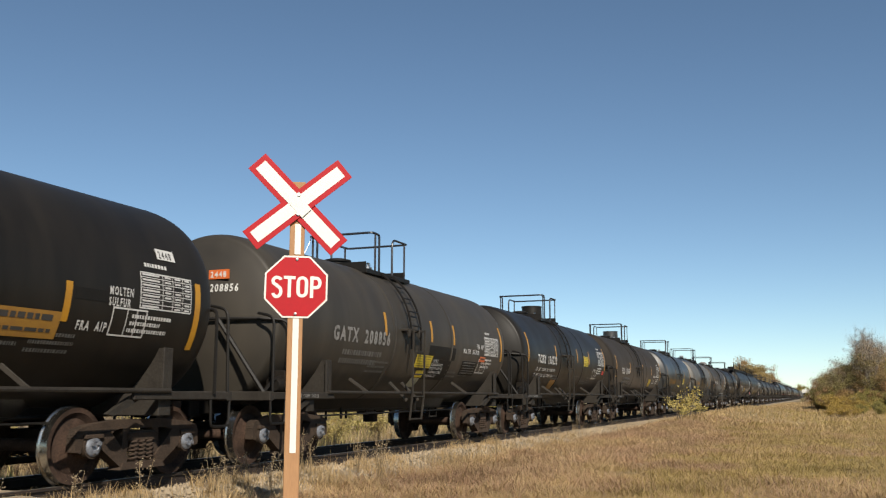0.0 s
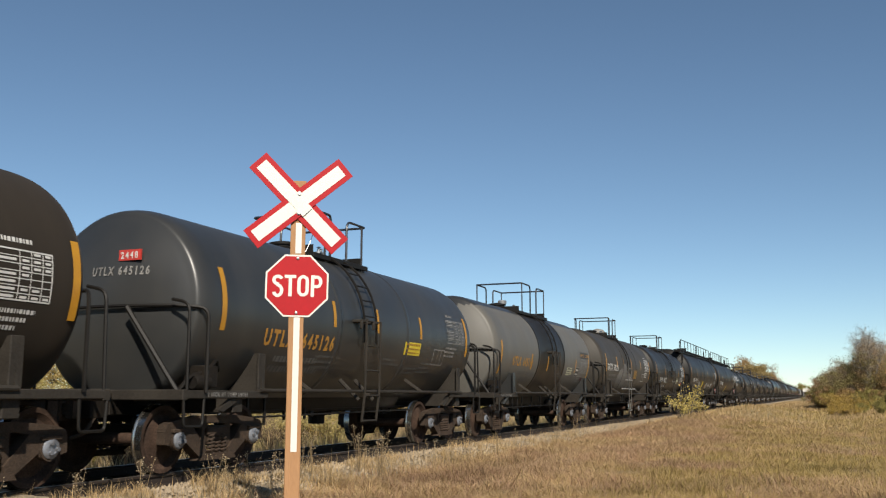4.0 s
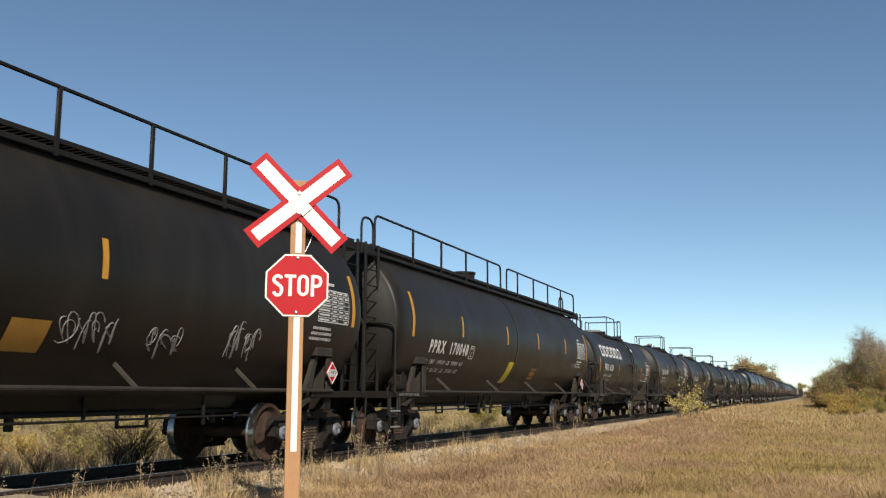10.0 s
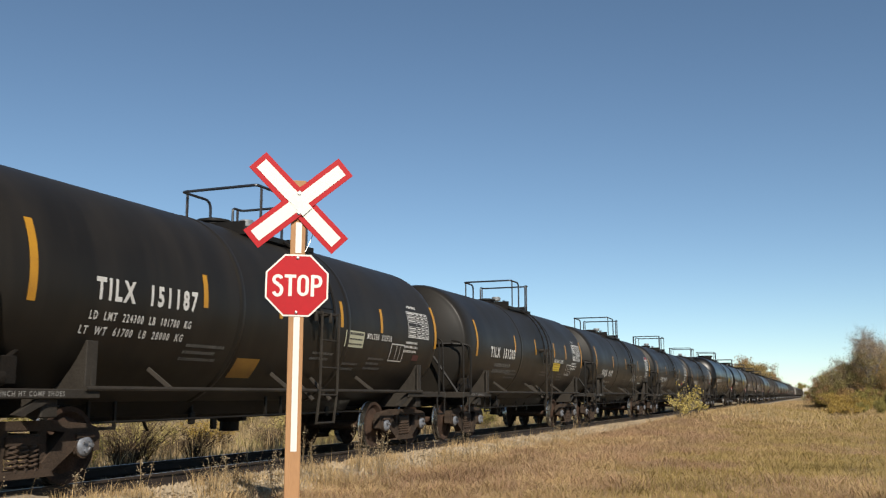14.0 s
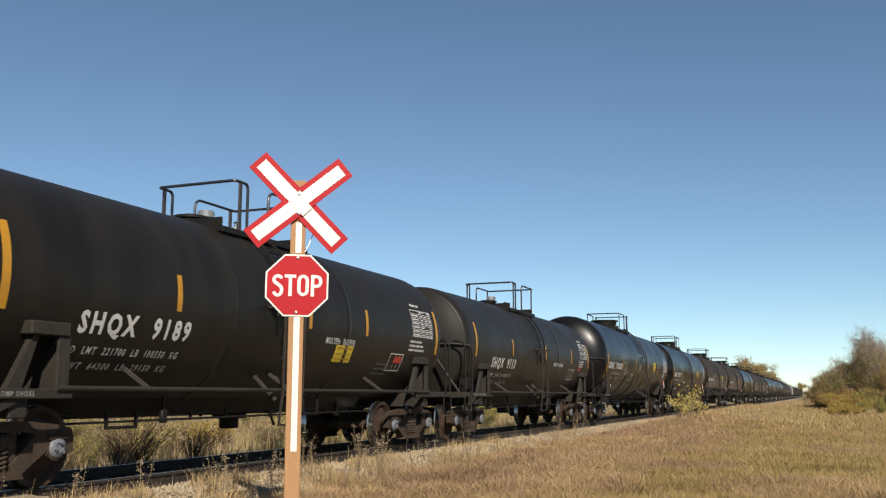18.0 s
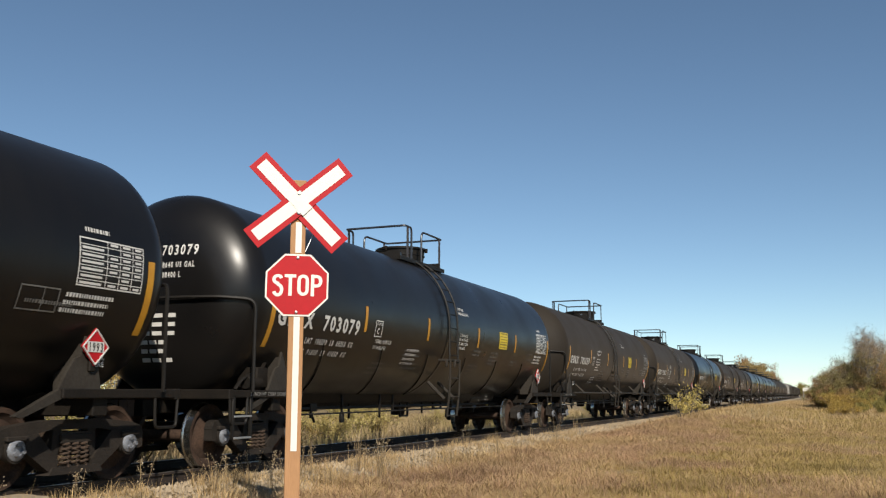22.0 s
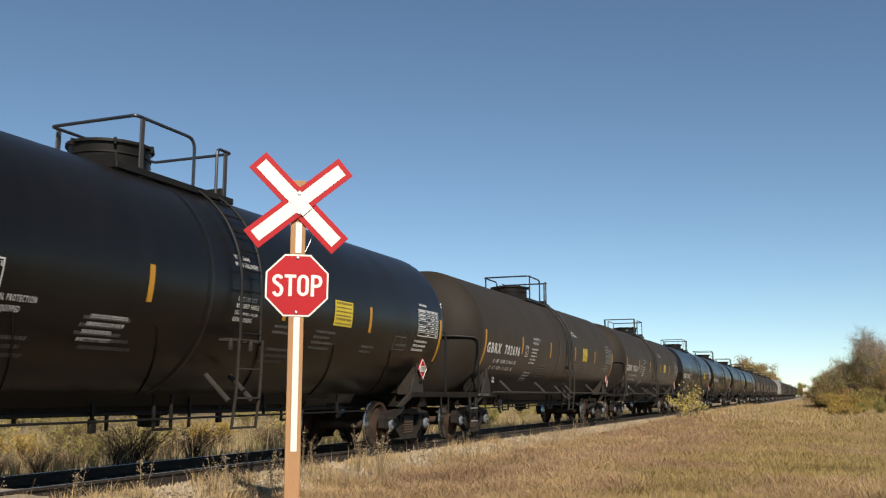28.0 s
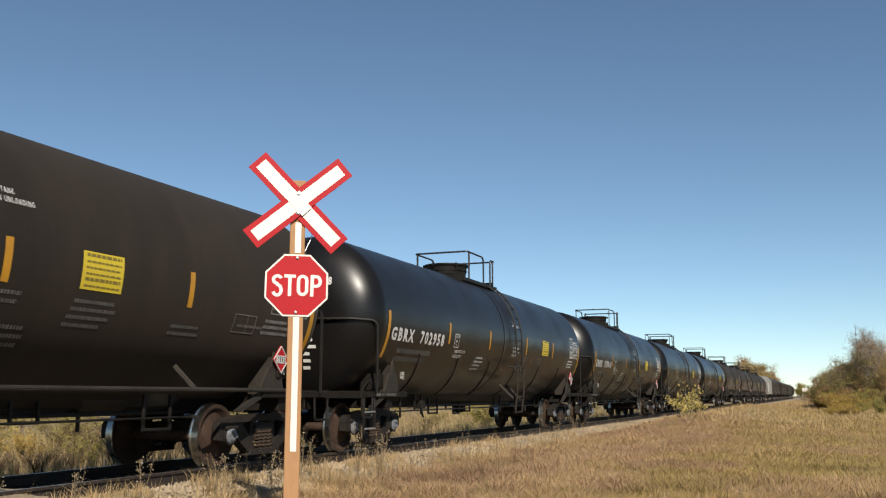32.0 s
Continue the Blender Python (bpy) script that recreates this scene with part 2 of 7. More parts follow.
class Geo:
    """Collects the faces of one mesh."""

    def __init__(self):
        self.v, self.f, self.mi, self.slot = [], [], [], 0

    def add(self, verts, faces):
        k = len(self.v)
        self.v += [tuple(p) for p in verts]
        self.f += [tuple(i + k for i in q) for q in faces]
        self.mi += [self.slot] * len(faces)
        return self

    def box(self, x0, x1, y0, y1, z0, z1, c=None, m=None):
        """A box with chamfered edges."""
        x0, x1, y0, y1, z0, z1 = min(x0, x1), max(x0, x1), min(y0, y1), max(y0, y1), min(z0, z1), max(z0, z1)
        c = min(0.012, 0.2 * min(x1 - x0, y1 - y0, z1 - z0)) if c is None else c
        bm = bmesh.new()
        bmesh.ops.create_cube(bm, size=1)
        for q in bm.verts:
            q.co = ((x0 + x1) / 2 + q.co.x * (x1 - x0), (y0 + y1) / 2 + q.co.y * (y1 - y0), (z0 + z1) / 2 + q.co.z * (z1 - z0))
        if c > 0:
            bmesh.ops.bevel(bm, geom=bm.edges[:], offset=c, segments=1, affect="EDGES")
        bm.verts.index_update()
        pts = [q.co if m is None else m @ q.co for q in bm.verts]
        self.add(pts, [[q.index for q in f.verts] for f in bm.faces])
        bm.free()
        return self

    def tube(self, pts, r, n=6, closed=False):
        """A round bar along a line of points."""
        pts = [Vector(p) for p in pts]
        k, verts, faces = len(pts), [], []
        side = None
        for i, p in enumerate(pts):
            a = pts[(i - 1) % k] if closed else pts[max(i - 1, 0)]
            b = pts[(i + 1) % k] if closed else pts[min(i + 1, k - 1)]
            d = (b - a).normalized()
            if side is None:
                side = d.orthogonal().normalized()
            side = (side - d * side.dot(d))
            side = side.normalized() if side.length > 1e-5 else d.orthogonal().normalized()
            up = d.cross(side)
            rr = r[i] if isinstance(r, (list, tuple)) else r
            verts += [p + (side * math.cos(2 * math.pi * j / n) + up * math.sin(2 * math.pi * j / n)) * rr for j in range(n)]
        for i in range(k if closed else k - 1):
            o, q = i * n, ((i + 1) % k) * n
            faces += [(o + j, o + (j + 1) % n, q + (j + 1) % n, q + j) for j in range(n)]
        if not closed:
            faces += [tuple(range(n - 1, -1, -1)), tuple(range((k - 1) * n, k * n))]
        return self.add(verts, faces)

    def lathe(self, profile, n=24, axis="y", at=(0, 0, 0)):
        """Turns (radius, along) points round an axis through at."""
        verts, faces = [], []
        for r, s in profile:
            for j in range(n):
                c, d = r * math.cos(2 * math.pi * j / n), r * math.sin(2 * math.pi * j / n)
                p = {"y": (c, s, d), "x": (s, c, d), "z": (c, d, s)}[axis]
                verts.append((p[0] + at[0], p[1] + at[1], p[2] + at[2]))
        for i in range(len(profile) - 1):
            for j in range(n):
                q = (i * n + j, i * n + (j + 1) % n, (i + 1) * n + (j + 1) % n, (i + 1) * n + j)
                faces.append(q if axis != "y" else q[::-1])
        ends = (tuple(range(n)), tuple(range((len(profile) - 1) * n, len(profile) * n)))
        for e, r in zip(ends, (profile[0][0], profile[-1][0])):
            if r > 1e-4:
                faces.append(e)
        return self.add(verts, faces)

    def plate(self, outline, x0, x1):
        """A plate in the y-z plane, from x0 to x1 thick; outline of (y, z), convex or nearly so."""
        k = len(outline)
        verts = [(x0, a, b) for a, b in outline] + [(x1, a, b) for a, b in outline]
        faces = [tuple(range(k - 1, -1, -1)), tuple(range(k, 2 * k))]
        faces += [(i, (i + 1) % k, k + (i + 1) % k, k + i) for i in range(k)]
        return self.add(verts, faces)

    def mesh(self, name, *mats, sharp=35):
        me = bpy.data.meshes.new(name)
        me.from_pydata(self.v, [], self.f)
        for m in mats:
            me.materials.append(MATS[m])
        if len(mats) > 1:
            me.polygons.foreach_set("material_index", self.mi)
        bm = bmesh.new()
        bm.from_mesh(me)
        bmesh.ops.recalc_face_normals(bm, faces=bm.faces[:])
        bm.to_mesh(me)
        bm.free()
        me.polygons.foreach_set("use_smooth", [True] * len(me.polygons))
        me.set_sharp_from_angle(angle=radians(sharp))
        return me


def part(name, data, parent, label="", at=None, kind=""):
    """Links a mesh as one part under a thing or a part."""
    ob = new(name, data)
    ob.parent = parent
    if at is not None:
        ob.matrix_basis = at
    return tagged(ob, label, kind=kind)


def thing(name, at, label, category, group="", data=None, kind=""):
    ob = new(name, data)
    ob.matrix_basis = at
    return tagged(ob, label, category, group, kind)


def rounded(pts, r=0.12, steps=4):
    """The line of points with its inner corners rounded."""
    pts = [Vector(p) for p in pts]
    out = [pts[0]]
    for a, b, c in zip(pts, pts[1:], pts[2:]):
        u, w = a - b, c - b
        d = min(r, u.length * 0.45, w.length * 0.45)
        p, q = b + u.normalized() * d, b + w.normalized() * d
        out += [p.lerp(b, s).lerp(b.lerp(q, s), s) for s in [i / steps for i in range(steps + 1)]]
    return out + [pts[-1]]


_texts = {}


def letters(text, bold=0.026):
    """Flat letters 1 high with their left foot at 0, as vertices and faces, and their width."""
    if (text, bold) not in _texts:
        cu = bpy.data.curves.new("letters", "FONT")
        cu.body, cu.resolution_u, cu.size = text, 2, 1.0
        cu.offset, cu.space_character = bold, 1.36
        ob = new("letters", cu)
        me = bpy.data.meshes.new_from_object(ob)
        bpy.data.objects.remove(ob)
        bm = bmesh.new()
        bm.from_mesh(me)
        bmesh.ops.remove_doubles(bm, verts=bm.verts[:], dist=0.001)
        top = max((q.co.y for q in bm.verts), default=1) or 1
        for h in (0.25, 0.5, 0.75):
            bmesh.ops.bisect_plane(bm, geom=bm.verts[:] + bm.edges[:] + bm.faces[:], plane_co=(0, h * top, 0), plane_no=(0, 1, 0))
        bm.verts.index_update()
        x0 = min(q.co.x for q in bm.verts)
        pts = np.array([((q.co.x - x0) / top, q.co.y / top) for q in bm.verts])
        _texts[text, bold] = pts, [[q.index for q in f.verts] for f in bm.faces], pts[:, 0].max()
        bm.free()
        bpy.data.meshes.remove(me)
        bpy.data.curves.remove(cu)
    return _texts[text, bold]

# ---------------------------------------------------------------- ground and track


def rise(x, y):
    """Height of the meadow."""
    z = -0.36 + 0.05 * noise.noise((x * 0.25, y * 0.25, 0)) + 0.03 * noise.noise((x * 0.9, y * 0.9, 4))
    if x > 2:
        z += 0.64 * math.exp(-((x - 4.9) / 2.5) ** 2 - ((y - 68) / 22.0) ** 2)
        z += 0.24 * math.exp(-((x - 3.9) / 1.7) ** 2 - ((y - 42) / 14.0) ** 2)
    if x < -3:
        z -= 0.25 * min(1, (-3 - x) / 5)
    return z


def axis_steps(fine_lo, fine_hi, step, far):
    a = list(np.arange(fine_lo, fine_hi + 1e-6, step))
    s, p = step, fine_hi
    while p < far:
        s *= 1.35
        p += s
        a.append(p)
    s, p = step, fine_lo
    while p > -far:
        s *= 1.35
        p -= s
        a.insert(0, p)
    return a


def build_ground():
    xs, ys = axis_steps(-16, 22, 0.6, 2500), axis_steps(-6, 110, 0.9, 2500)
    verts = [(x, y, rise(x, y) if -60 < y < 400 and abs(x) < 200 else -0.4) for y in ys for x in xs]
    w = len(xs)
    faces = [(j * w + i, j * w + i + 1, (j + 1) * w + i + 1, (j + 1) * w + i) for j in range(len(ys) - 1) for i in range(w - 1)]
    return tagged(new("ground", Geo().add(verts, faces).mesh("ground", "meadow_soil", sharp=180)), "dry autumn meadow of thatch and soil beside the railway", "ground", kind="structure")


ground = build_ground()


def build_ballast():
    g, ys = Geo(), [-60 + 1.5 * i for i in range(140)] + [160 + 40 * i for i in range(22)]
    ring = ((-3.0, -0.62), (-2.2, -0.33), (-1.55, -0.185), (-0.8, -0.19), (0, -0.2), (0.8, -0.19), (1.55, -0.185), (2.2, -0.33), (3.0, -0.62))
    verts, k = [], len(ring)
    for y in ys:
        for x, z in ring:
            verts.append((x + 0.10 * noise.noise((x, y * 0.7, 1)), y, z + 0.05 * noise.noise((x * 1.3, y * 0.9, 7))))
    faces = [(j * k + i, j * k + i + 1, (j + 1) * k + i + 1, (j + 1) * k + i) for j in range(len(ys) - 1) for i in range(k - 1)]
    ob = new("ballast_bed", g.add(verts, faces).mesh("ballast_bed", "ballast", sharp=180))
    return tagged(ob, "pale crushed-stone ballast bed under the track", "ballast", kind="structure")


ballast_bed = build_ballast()


def build_stones():
    """Loose stones over the near shoulder of the ballast."""
    rng = np.random.default_rng(5)
    base = np.array([(1, 0, 0), (-1, 0, 0), (0, 1, 0), (0, -1, 0), (0, 0, 1), (0, 0, -1)], float)
    tri = np.array([(0, 2, 4), (2, 1, 4), (1, 3, 4), (3, 0, 4), (2, 0, 5), (1, 2, 5), (3, 1, 5), (0, 3, 5)])
    n = 26000
    y = 4 + 62 * rng.random(n) ** 1.7
    x = np.where(rng.random(n) < 0.75, 0.85 + 1.75 * rng.random(n), -0.6 + 1.2 * rng.random(n))
    z = np.where(x > 1.55, -0.185 - (x - 1.55) * 0.26, -0.185)
    r = (0.018 + 0.028 * rng.random(n))[:, None, None]
    v = base[None] * r * (0.6 + 0.7 * rng.random((n, 6, 1))) + rng.normal(0, 0.006, (n, 6, 3))
    v += np.stack([x, y, z + 0.012], 1)[:, None]
    f = (tri[None] + 6 * np.arange(n)[:, None, None]).reshape(-1, 3)
    me = bpy.data.meshes.new("ballast_stones")
    me.from_pydata(v.reshape(-1, 3), [], f.tolist())
    me.materials.append(MATS["stone"])
    return tagged(new("ballast_stones", me), "loose crushed ballast stones beside the rail", "stones", kind="stuff")


leaf_material("stone", (0.30, 0.235, 0.155), (0.21, 0.165, 0.11), (0.37, 0.295, 0.20), 0.0)
build_stones()


def rail_mesh():
    half = ((0.07, -0.171), (0.07, -0.158), (0.012, -0.140), (0.009, -0.045), (0.036, -0.034), (0.0365, -0.006), (0.028, 0.0))
    ring = list(half) + [(-a, b) for a, b in reversed(half)]
    g, k = Geo(), len(ring)
    verts = [(a, y, b) for y in (-60, 0, 60, 300, 990) for a, b in ring]
    faces, mi = [], []
    for j in range(4):
        for i in range(k):
            faces.append((j * k + i, j * k + (i + 1) % k, (j + 1) * k + (i + 1) % k, (j + 1) * k + i))
            mi.append(1 if i == 6 else 0)
    g.add(verts, faces)
    g.mi = mi
    return g.mesh("rail", "rail_steel", "worn_rail", sharp=40)


RAIL = rail_mesh()
for _x in (0.755, -0.755):
    _r = tagged(new("rail", RAIL), "rusty steel rail with a polished running surface", "rail", "rails of the track", "structure")
    _r.location.x = _x

# ---------------------------------------------------------------- tank cars

CACHE = {}


def cached(key, make):
    if key not in CACHE:
        CACHE[key] = make()
    return CACHE[key]


def decal(g, R, zc, y0, y1, z0, z1, dr=0.005):
    """A flat mark painted on the near side of the tank."""
    a0, a1 = (math.asin(max(-0.99, min(0.99, (z - zc) / R))) for z in (z0, z1))
    k = max(1, int(abs(a1 - a0) * R / 0.07))
    verts = []
    for i in range(k + 1):
        a = a0 + (a1 - a0) * i / k
        verts += [((R + dr) * math.cos(a), y, zc + (R + dr) * math.sin(a)) for y in (y0, y1)]
    g.add(verts, [(2 * i, 2 * i + 1, 2 * i + 3, 2 * i + 2) for i in range(k)])


def head_out(q, depth, R):
    """How far a head bulges at q of its radius: a shallow dish with a tight knuckle on the small tanks, fuller or plain ellipses on the long ones."""
    q = min(1.0, q)
    if R >= 1.6:
        return depth * math.sqrt(1 - q * q)
    if R > 1.585:
        return depth * 0.92 * math.sqrt(1 - q ** 2.6)
    k = 0.925
    if q < k:
        return depth * (0.56 + 0.44 * (1 - (q / k) ** 2))
    return depth * 0.56 * (1 - ((q - k) / (1 - k)) ** 2.2) ** 0.5


def side_text(g, R, zc, text, y0, zb, h, sx=0.8, dr=0.007, bold=0.026):
    pts, faces, w = letters(text, bold)
    a0 = math.asin((zb - zc) / R)
    g.add([((R + dr) * math.cos(a0 + q * h / R), y0 + p * h * sx, zc + (R + dr) * math.sin(a0 + q * h / R)) for p, q in pts], faces)
    return y0 + w * h * sx


def head_text(g, R, zc, end, depth, text, x0, zb, h, sx=0.8):
    pts, faces, w = letters(text)
    verts = []
    for p, q in pts:
        x, z = x0 + p * h * sx, zb + q * h
        verts.append((x, -(end + head_out(math.hypot(x, z - zc) / R, depth, R)) - 0.010, z))
    g.add(verts, faces)


def line_block(g, R, zc, y0, z0, rows, width, h, rng, gap=1.7):
    """Small stencilled lines that cannot be read, as bars word by word."""
    for i in range(rows):
        z, y, stop = z0 - i * h * gap, y0 - 0.02 * i, y0 + width * (0.7 + 0.3 * rng.random())
        while y < stop:
            w = h * (0.35 + 0.6 * rng.random())
            decal(g, R, zc, y, min(y + w, stop), z, z + h, 0.006)
            y += w + h * 0.35


def frame_lines(g, R, zc, y0, y1, z0, z1, t, rows=0, cols=()):
    for a, b in ((z0, z0 + t), (z1 - t, z1)):
        decal(g, R, zc, y0, y1, a, b, 0.006)
    for a, b in ((y0, y0 + t), (y1 - t, y1)):
        decal(g, R, zc, a, b, z0 + t, z1 - t, 0.006)
    for i in range(1, rows):
        z = z0 + (z1 - z0) * i / rows
        decal(g, R, zc, y0 + t, y1 - t, z - t * 0.3, z + t * 0.3, 0.006)
    for c in cols:
        y = y0 + (y1 - y0) * c
        decal(g, R, zc, y - t * 0.35, y + t * 0.35, z0 + t, z1 - t, 0.0065)


def tank_mesh(R, zc, span, paint, bands=(), belt=None):
    """The jacketed shell: a long cylinder with 2:1 dished heads and raised seam bands."""
    end, depth = span / 2 + 0.12, 0.46 * R
    rings = (0.0003, 0.12, 0.25, 0.38, 0.5, 0.62, 0.73, 0.81, 0.87, 0.915, 0.93, 0.948, 0.965, 0.98, 0.991, 0.998)
    prof = [(R * q, -end - head_out(q, depth, R)) for q in rings]
    cyl = [(R, -end), (R, -end + 0.04)]
    for b in sorted(bands):
        y = b - span / 2
        cyl += [(R, y - 0.09), (R, y - 0.06), (R + 0.008, y - 0.052), (R + 0.008, y + 0.052), (R, y + 0.06), (R, y + 0.09)]
    cyl += [(R, end - 0.04), (R, end)]
    full = prof + cyl + [(r, -s) for r, s in reversed(prof)]
    g = Geo().lathe(full, 80, "y", (0, 0, zc))
    mats = [paint]
    if belt:
        mats += [belt[2], "tank_slate"]
        for i, f in enumerate(g.f):
            y = sum(g.v[k][1] for k in f) / len(f) + span / 2
            if belt[0] < y < belt[1]:
                g.mi[i] = 1
            elif sum(g.v[k][2] for k in f) / len(f) > zc + 0.80 * R:
                g.mi[i] = 2
    return g.mesh("tank", *mats, sharp=60)


def wheelset_mesh(cap="bearing_cap"):
    r, g = 0.457, Geo()
    for s in (1, -1):
        x = s * 0.755
        prof = [(0.10, -0.09), (0.115, 0.09), (0.16, 0.07), (0.33, 0.015), (0.385, 0.055), (0.395, 0.068), (r - 0.004, 0.07)]
        tread = [(r - 0.004, 0.07), (r, 0.03), (r + 0.004, -0.03), (r + 0.024, -0.045), (r + 0.026, -0.06), (r + 0.016, -0.07)]
        back = [(r + 0.016, -0.07), (0.40, -0.07), (0.385, -0.05), (0.33, -0.02), (0.16, -0.06), (0.10, -0.09)]
        for pts, slot in ((prof[1:], 0), (tread, 1), (back, 0)):
            g.slot = slot
            verts, faces, n = [], [], 40
            for rr, a in pts:
                verts += [(x + s * a, rr * math.cos(2 * math.pi * j / n), rr * math.sin(2 * math.pi * j / n)) for j in range(n)]
            for i in range(len(pts) - 1):
                faces += [(i * n + j, i * n + (j + 1) % n, (i + 1) * n + (j + 1) % n, (i + 1) * n + j) for j in range(n)]
            g.add(verts, faces)
        g.slot = 0
        g.lathe([(0.115, s * 0.83), (0.10, s * 0.90), (0.10, s * 1.02)], 14, "x")
        g.slot = 2
        g.lathe([(0.12, s * 1.0), (0.12, s * 1.10), (0.095, s * 1.125), (0.06, s * 1.13), (0.055, s * 1.12), (0.0005, s * 1.12)], 18, "x")
        for k in range(3):
            a = 2 * math.pi * k / 3
            g.lathe([(0.026, s * 1.12), (0.026, s * 1.155), (0.0005, s * 1.155)], 6, "x", (0, 0.062 * math.cos(a), 0.062 * math.sin(a)))
    g.slot = 0
    g.lathe([(0.085, -0.75), (0.078, 0), (0.085, 0.75)], 14, "x")
    return g.mesh("wheelset", "wheel_plate", "polished_steel", cap, sharp=40)


def sideframe_mesh(s, steel="truck_rust"):
    """A cast three-piece truck's side frame at x = s."""
    g = Geo()
    x0, x1 = s * 0.93, s * 1.07
    g.plate([(-1.16, 0.56), (-1.12, 0.66), (-0.95, 0.71), (-0.45, 0.76), (0.45, 0.76), (0.95, 0.71), (1.12, 0.66), (1.16, 0.56), (0.7, 0.60), (0.4, 0.65), (-0.4, 0.65), (-0.7, 0.60)], x0, x1)
    for k in (1, -1):
        g.plate([(k * 1.15, 0.60), (k * 0.72, 0.62), (k * 0.70, 0.46), (k * 0.76, 0.36), (k * 0.80, 0.56), (k * 1.02, 0.56), (k * 1.06, 0.38), (k * 1.16, 0.40)], x0, x1)
        g.plate([(k * 0.76, 0.60), (k * 0.58, 0.62), (k * 0.26, 0.30), (k * 0.30, 0.15), (k * 0.40, 0.19), (k * 0.74, 0.42)], x0 - s * 0.005, x1 + s * 0.01)
        g.plate([(k * 0.20, 0.68), (k * 0.33, 0.68), (k * 0.36, 0.28), (k * 0.27, 0.22)], x0, x1 - s * 0.02)
        g.box(s * 0.94, s * 1.12, k * 0.889 - 0.15, k * 0.889 + 0.15, 0.545, 0.60)
        g.lathe([(0.105, s * 1.0), (0.145, s * 1.0), (0.145, s * 1.09), (0.105, s * 1.09)], 16, "x", (0, k * 0.889, 0.457))
    g.plate([(-0.42, 0.15), (0.42, 0.15), (0.36, 0.235), (-0.36, 0.235)], s * 0.90, s * 1.11)
    g.box(s * 0.95, s * 1.09, -0.25, 0.25, 0.49, 0.60)
    return g.mesh("side_frame", steel, sharp=30)


def spring_mesh():
    pts = [(0.058 * math.cos(a), 0.058 * math.sin(a), a / (2 * math.pi) * 0.052) for a in [2 * math.pi * i / 9 for i in range(46)]]
    return Geo().tube(pts, 0.0135, 4).mesh("spring", "spring_rust", sharp=60)


def bolster_mesh():
    g = Geo()
    g.plate([(-0.20, 0.40), (0.20, 0.40), (0.22, 0.62), (-0.22, 0.62)], -1.06, 1.06)
    g.lathe([(0.36, 0.60), (0.36, 0.72), (0.30, 0.74), (0.0005, 0.74)], 16, "z")
    g.box(-0.7, 0.7, 0.28, 0.36, 0.32, 0.40)
    g.box(-0.7, 0.7, -0.36, -0.28, 0.32, 0.40)
    for s in (1, -1):
        for k in (1, -1):
            g.box(s * 0.62, s * 0.80, k * 0.37, k * 0.43, 0.32, 0.58)
    return g.mesh("truck", "truck_rust", sharp=30)


def ladder_arc(R, zc, off, z0, a1, n=14):
    """Points of a ladder that stands off the tank and bends over its shoulder."""
    pts = []
    xr = R + off
    for i in range(n + 1):
        a = a1 * i / n
        pts.append((xr * math.cos(a), zc + xr * math.sin(a)))
    return [(xr, z0), (xr, zc - 0.3)] + pts


SPECS = []


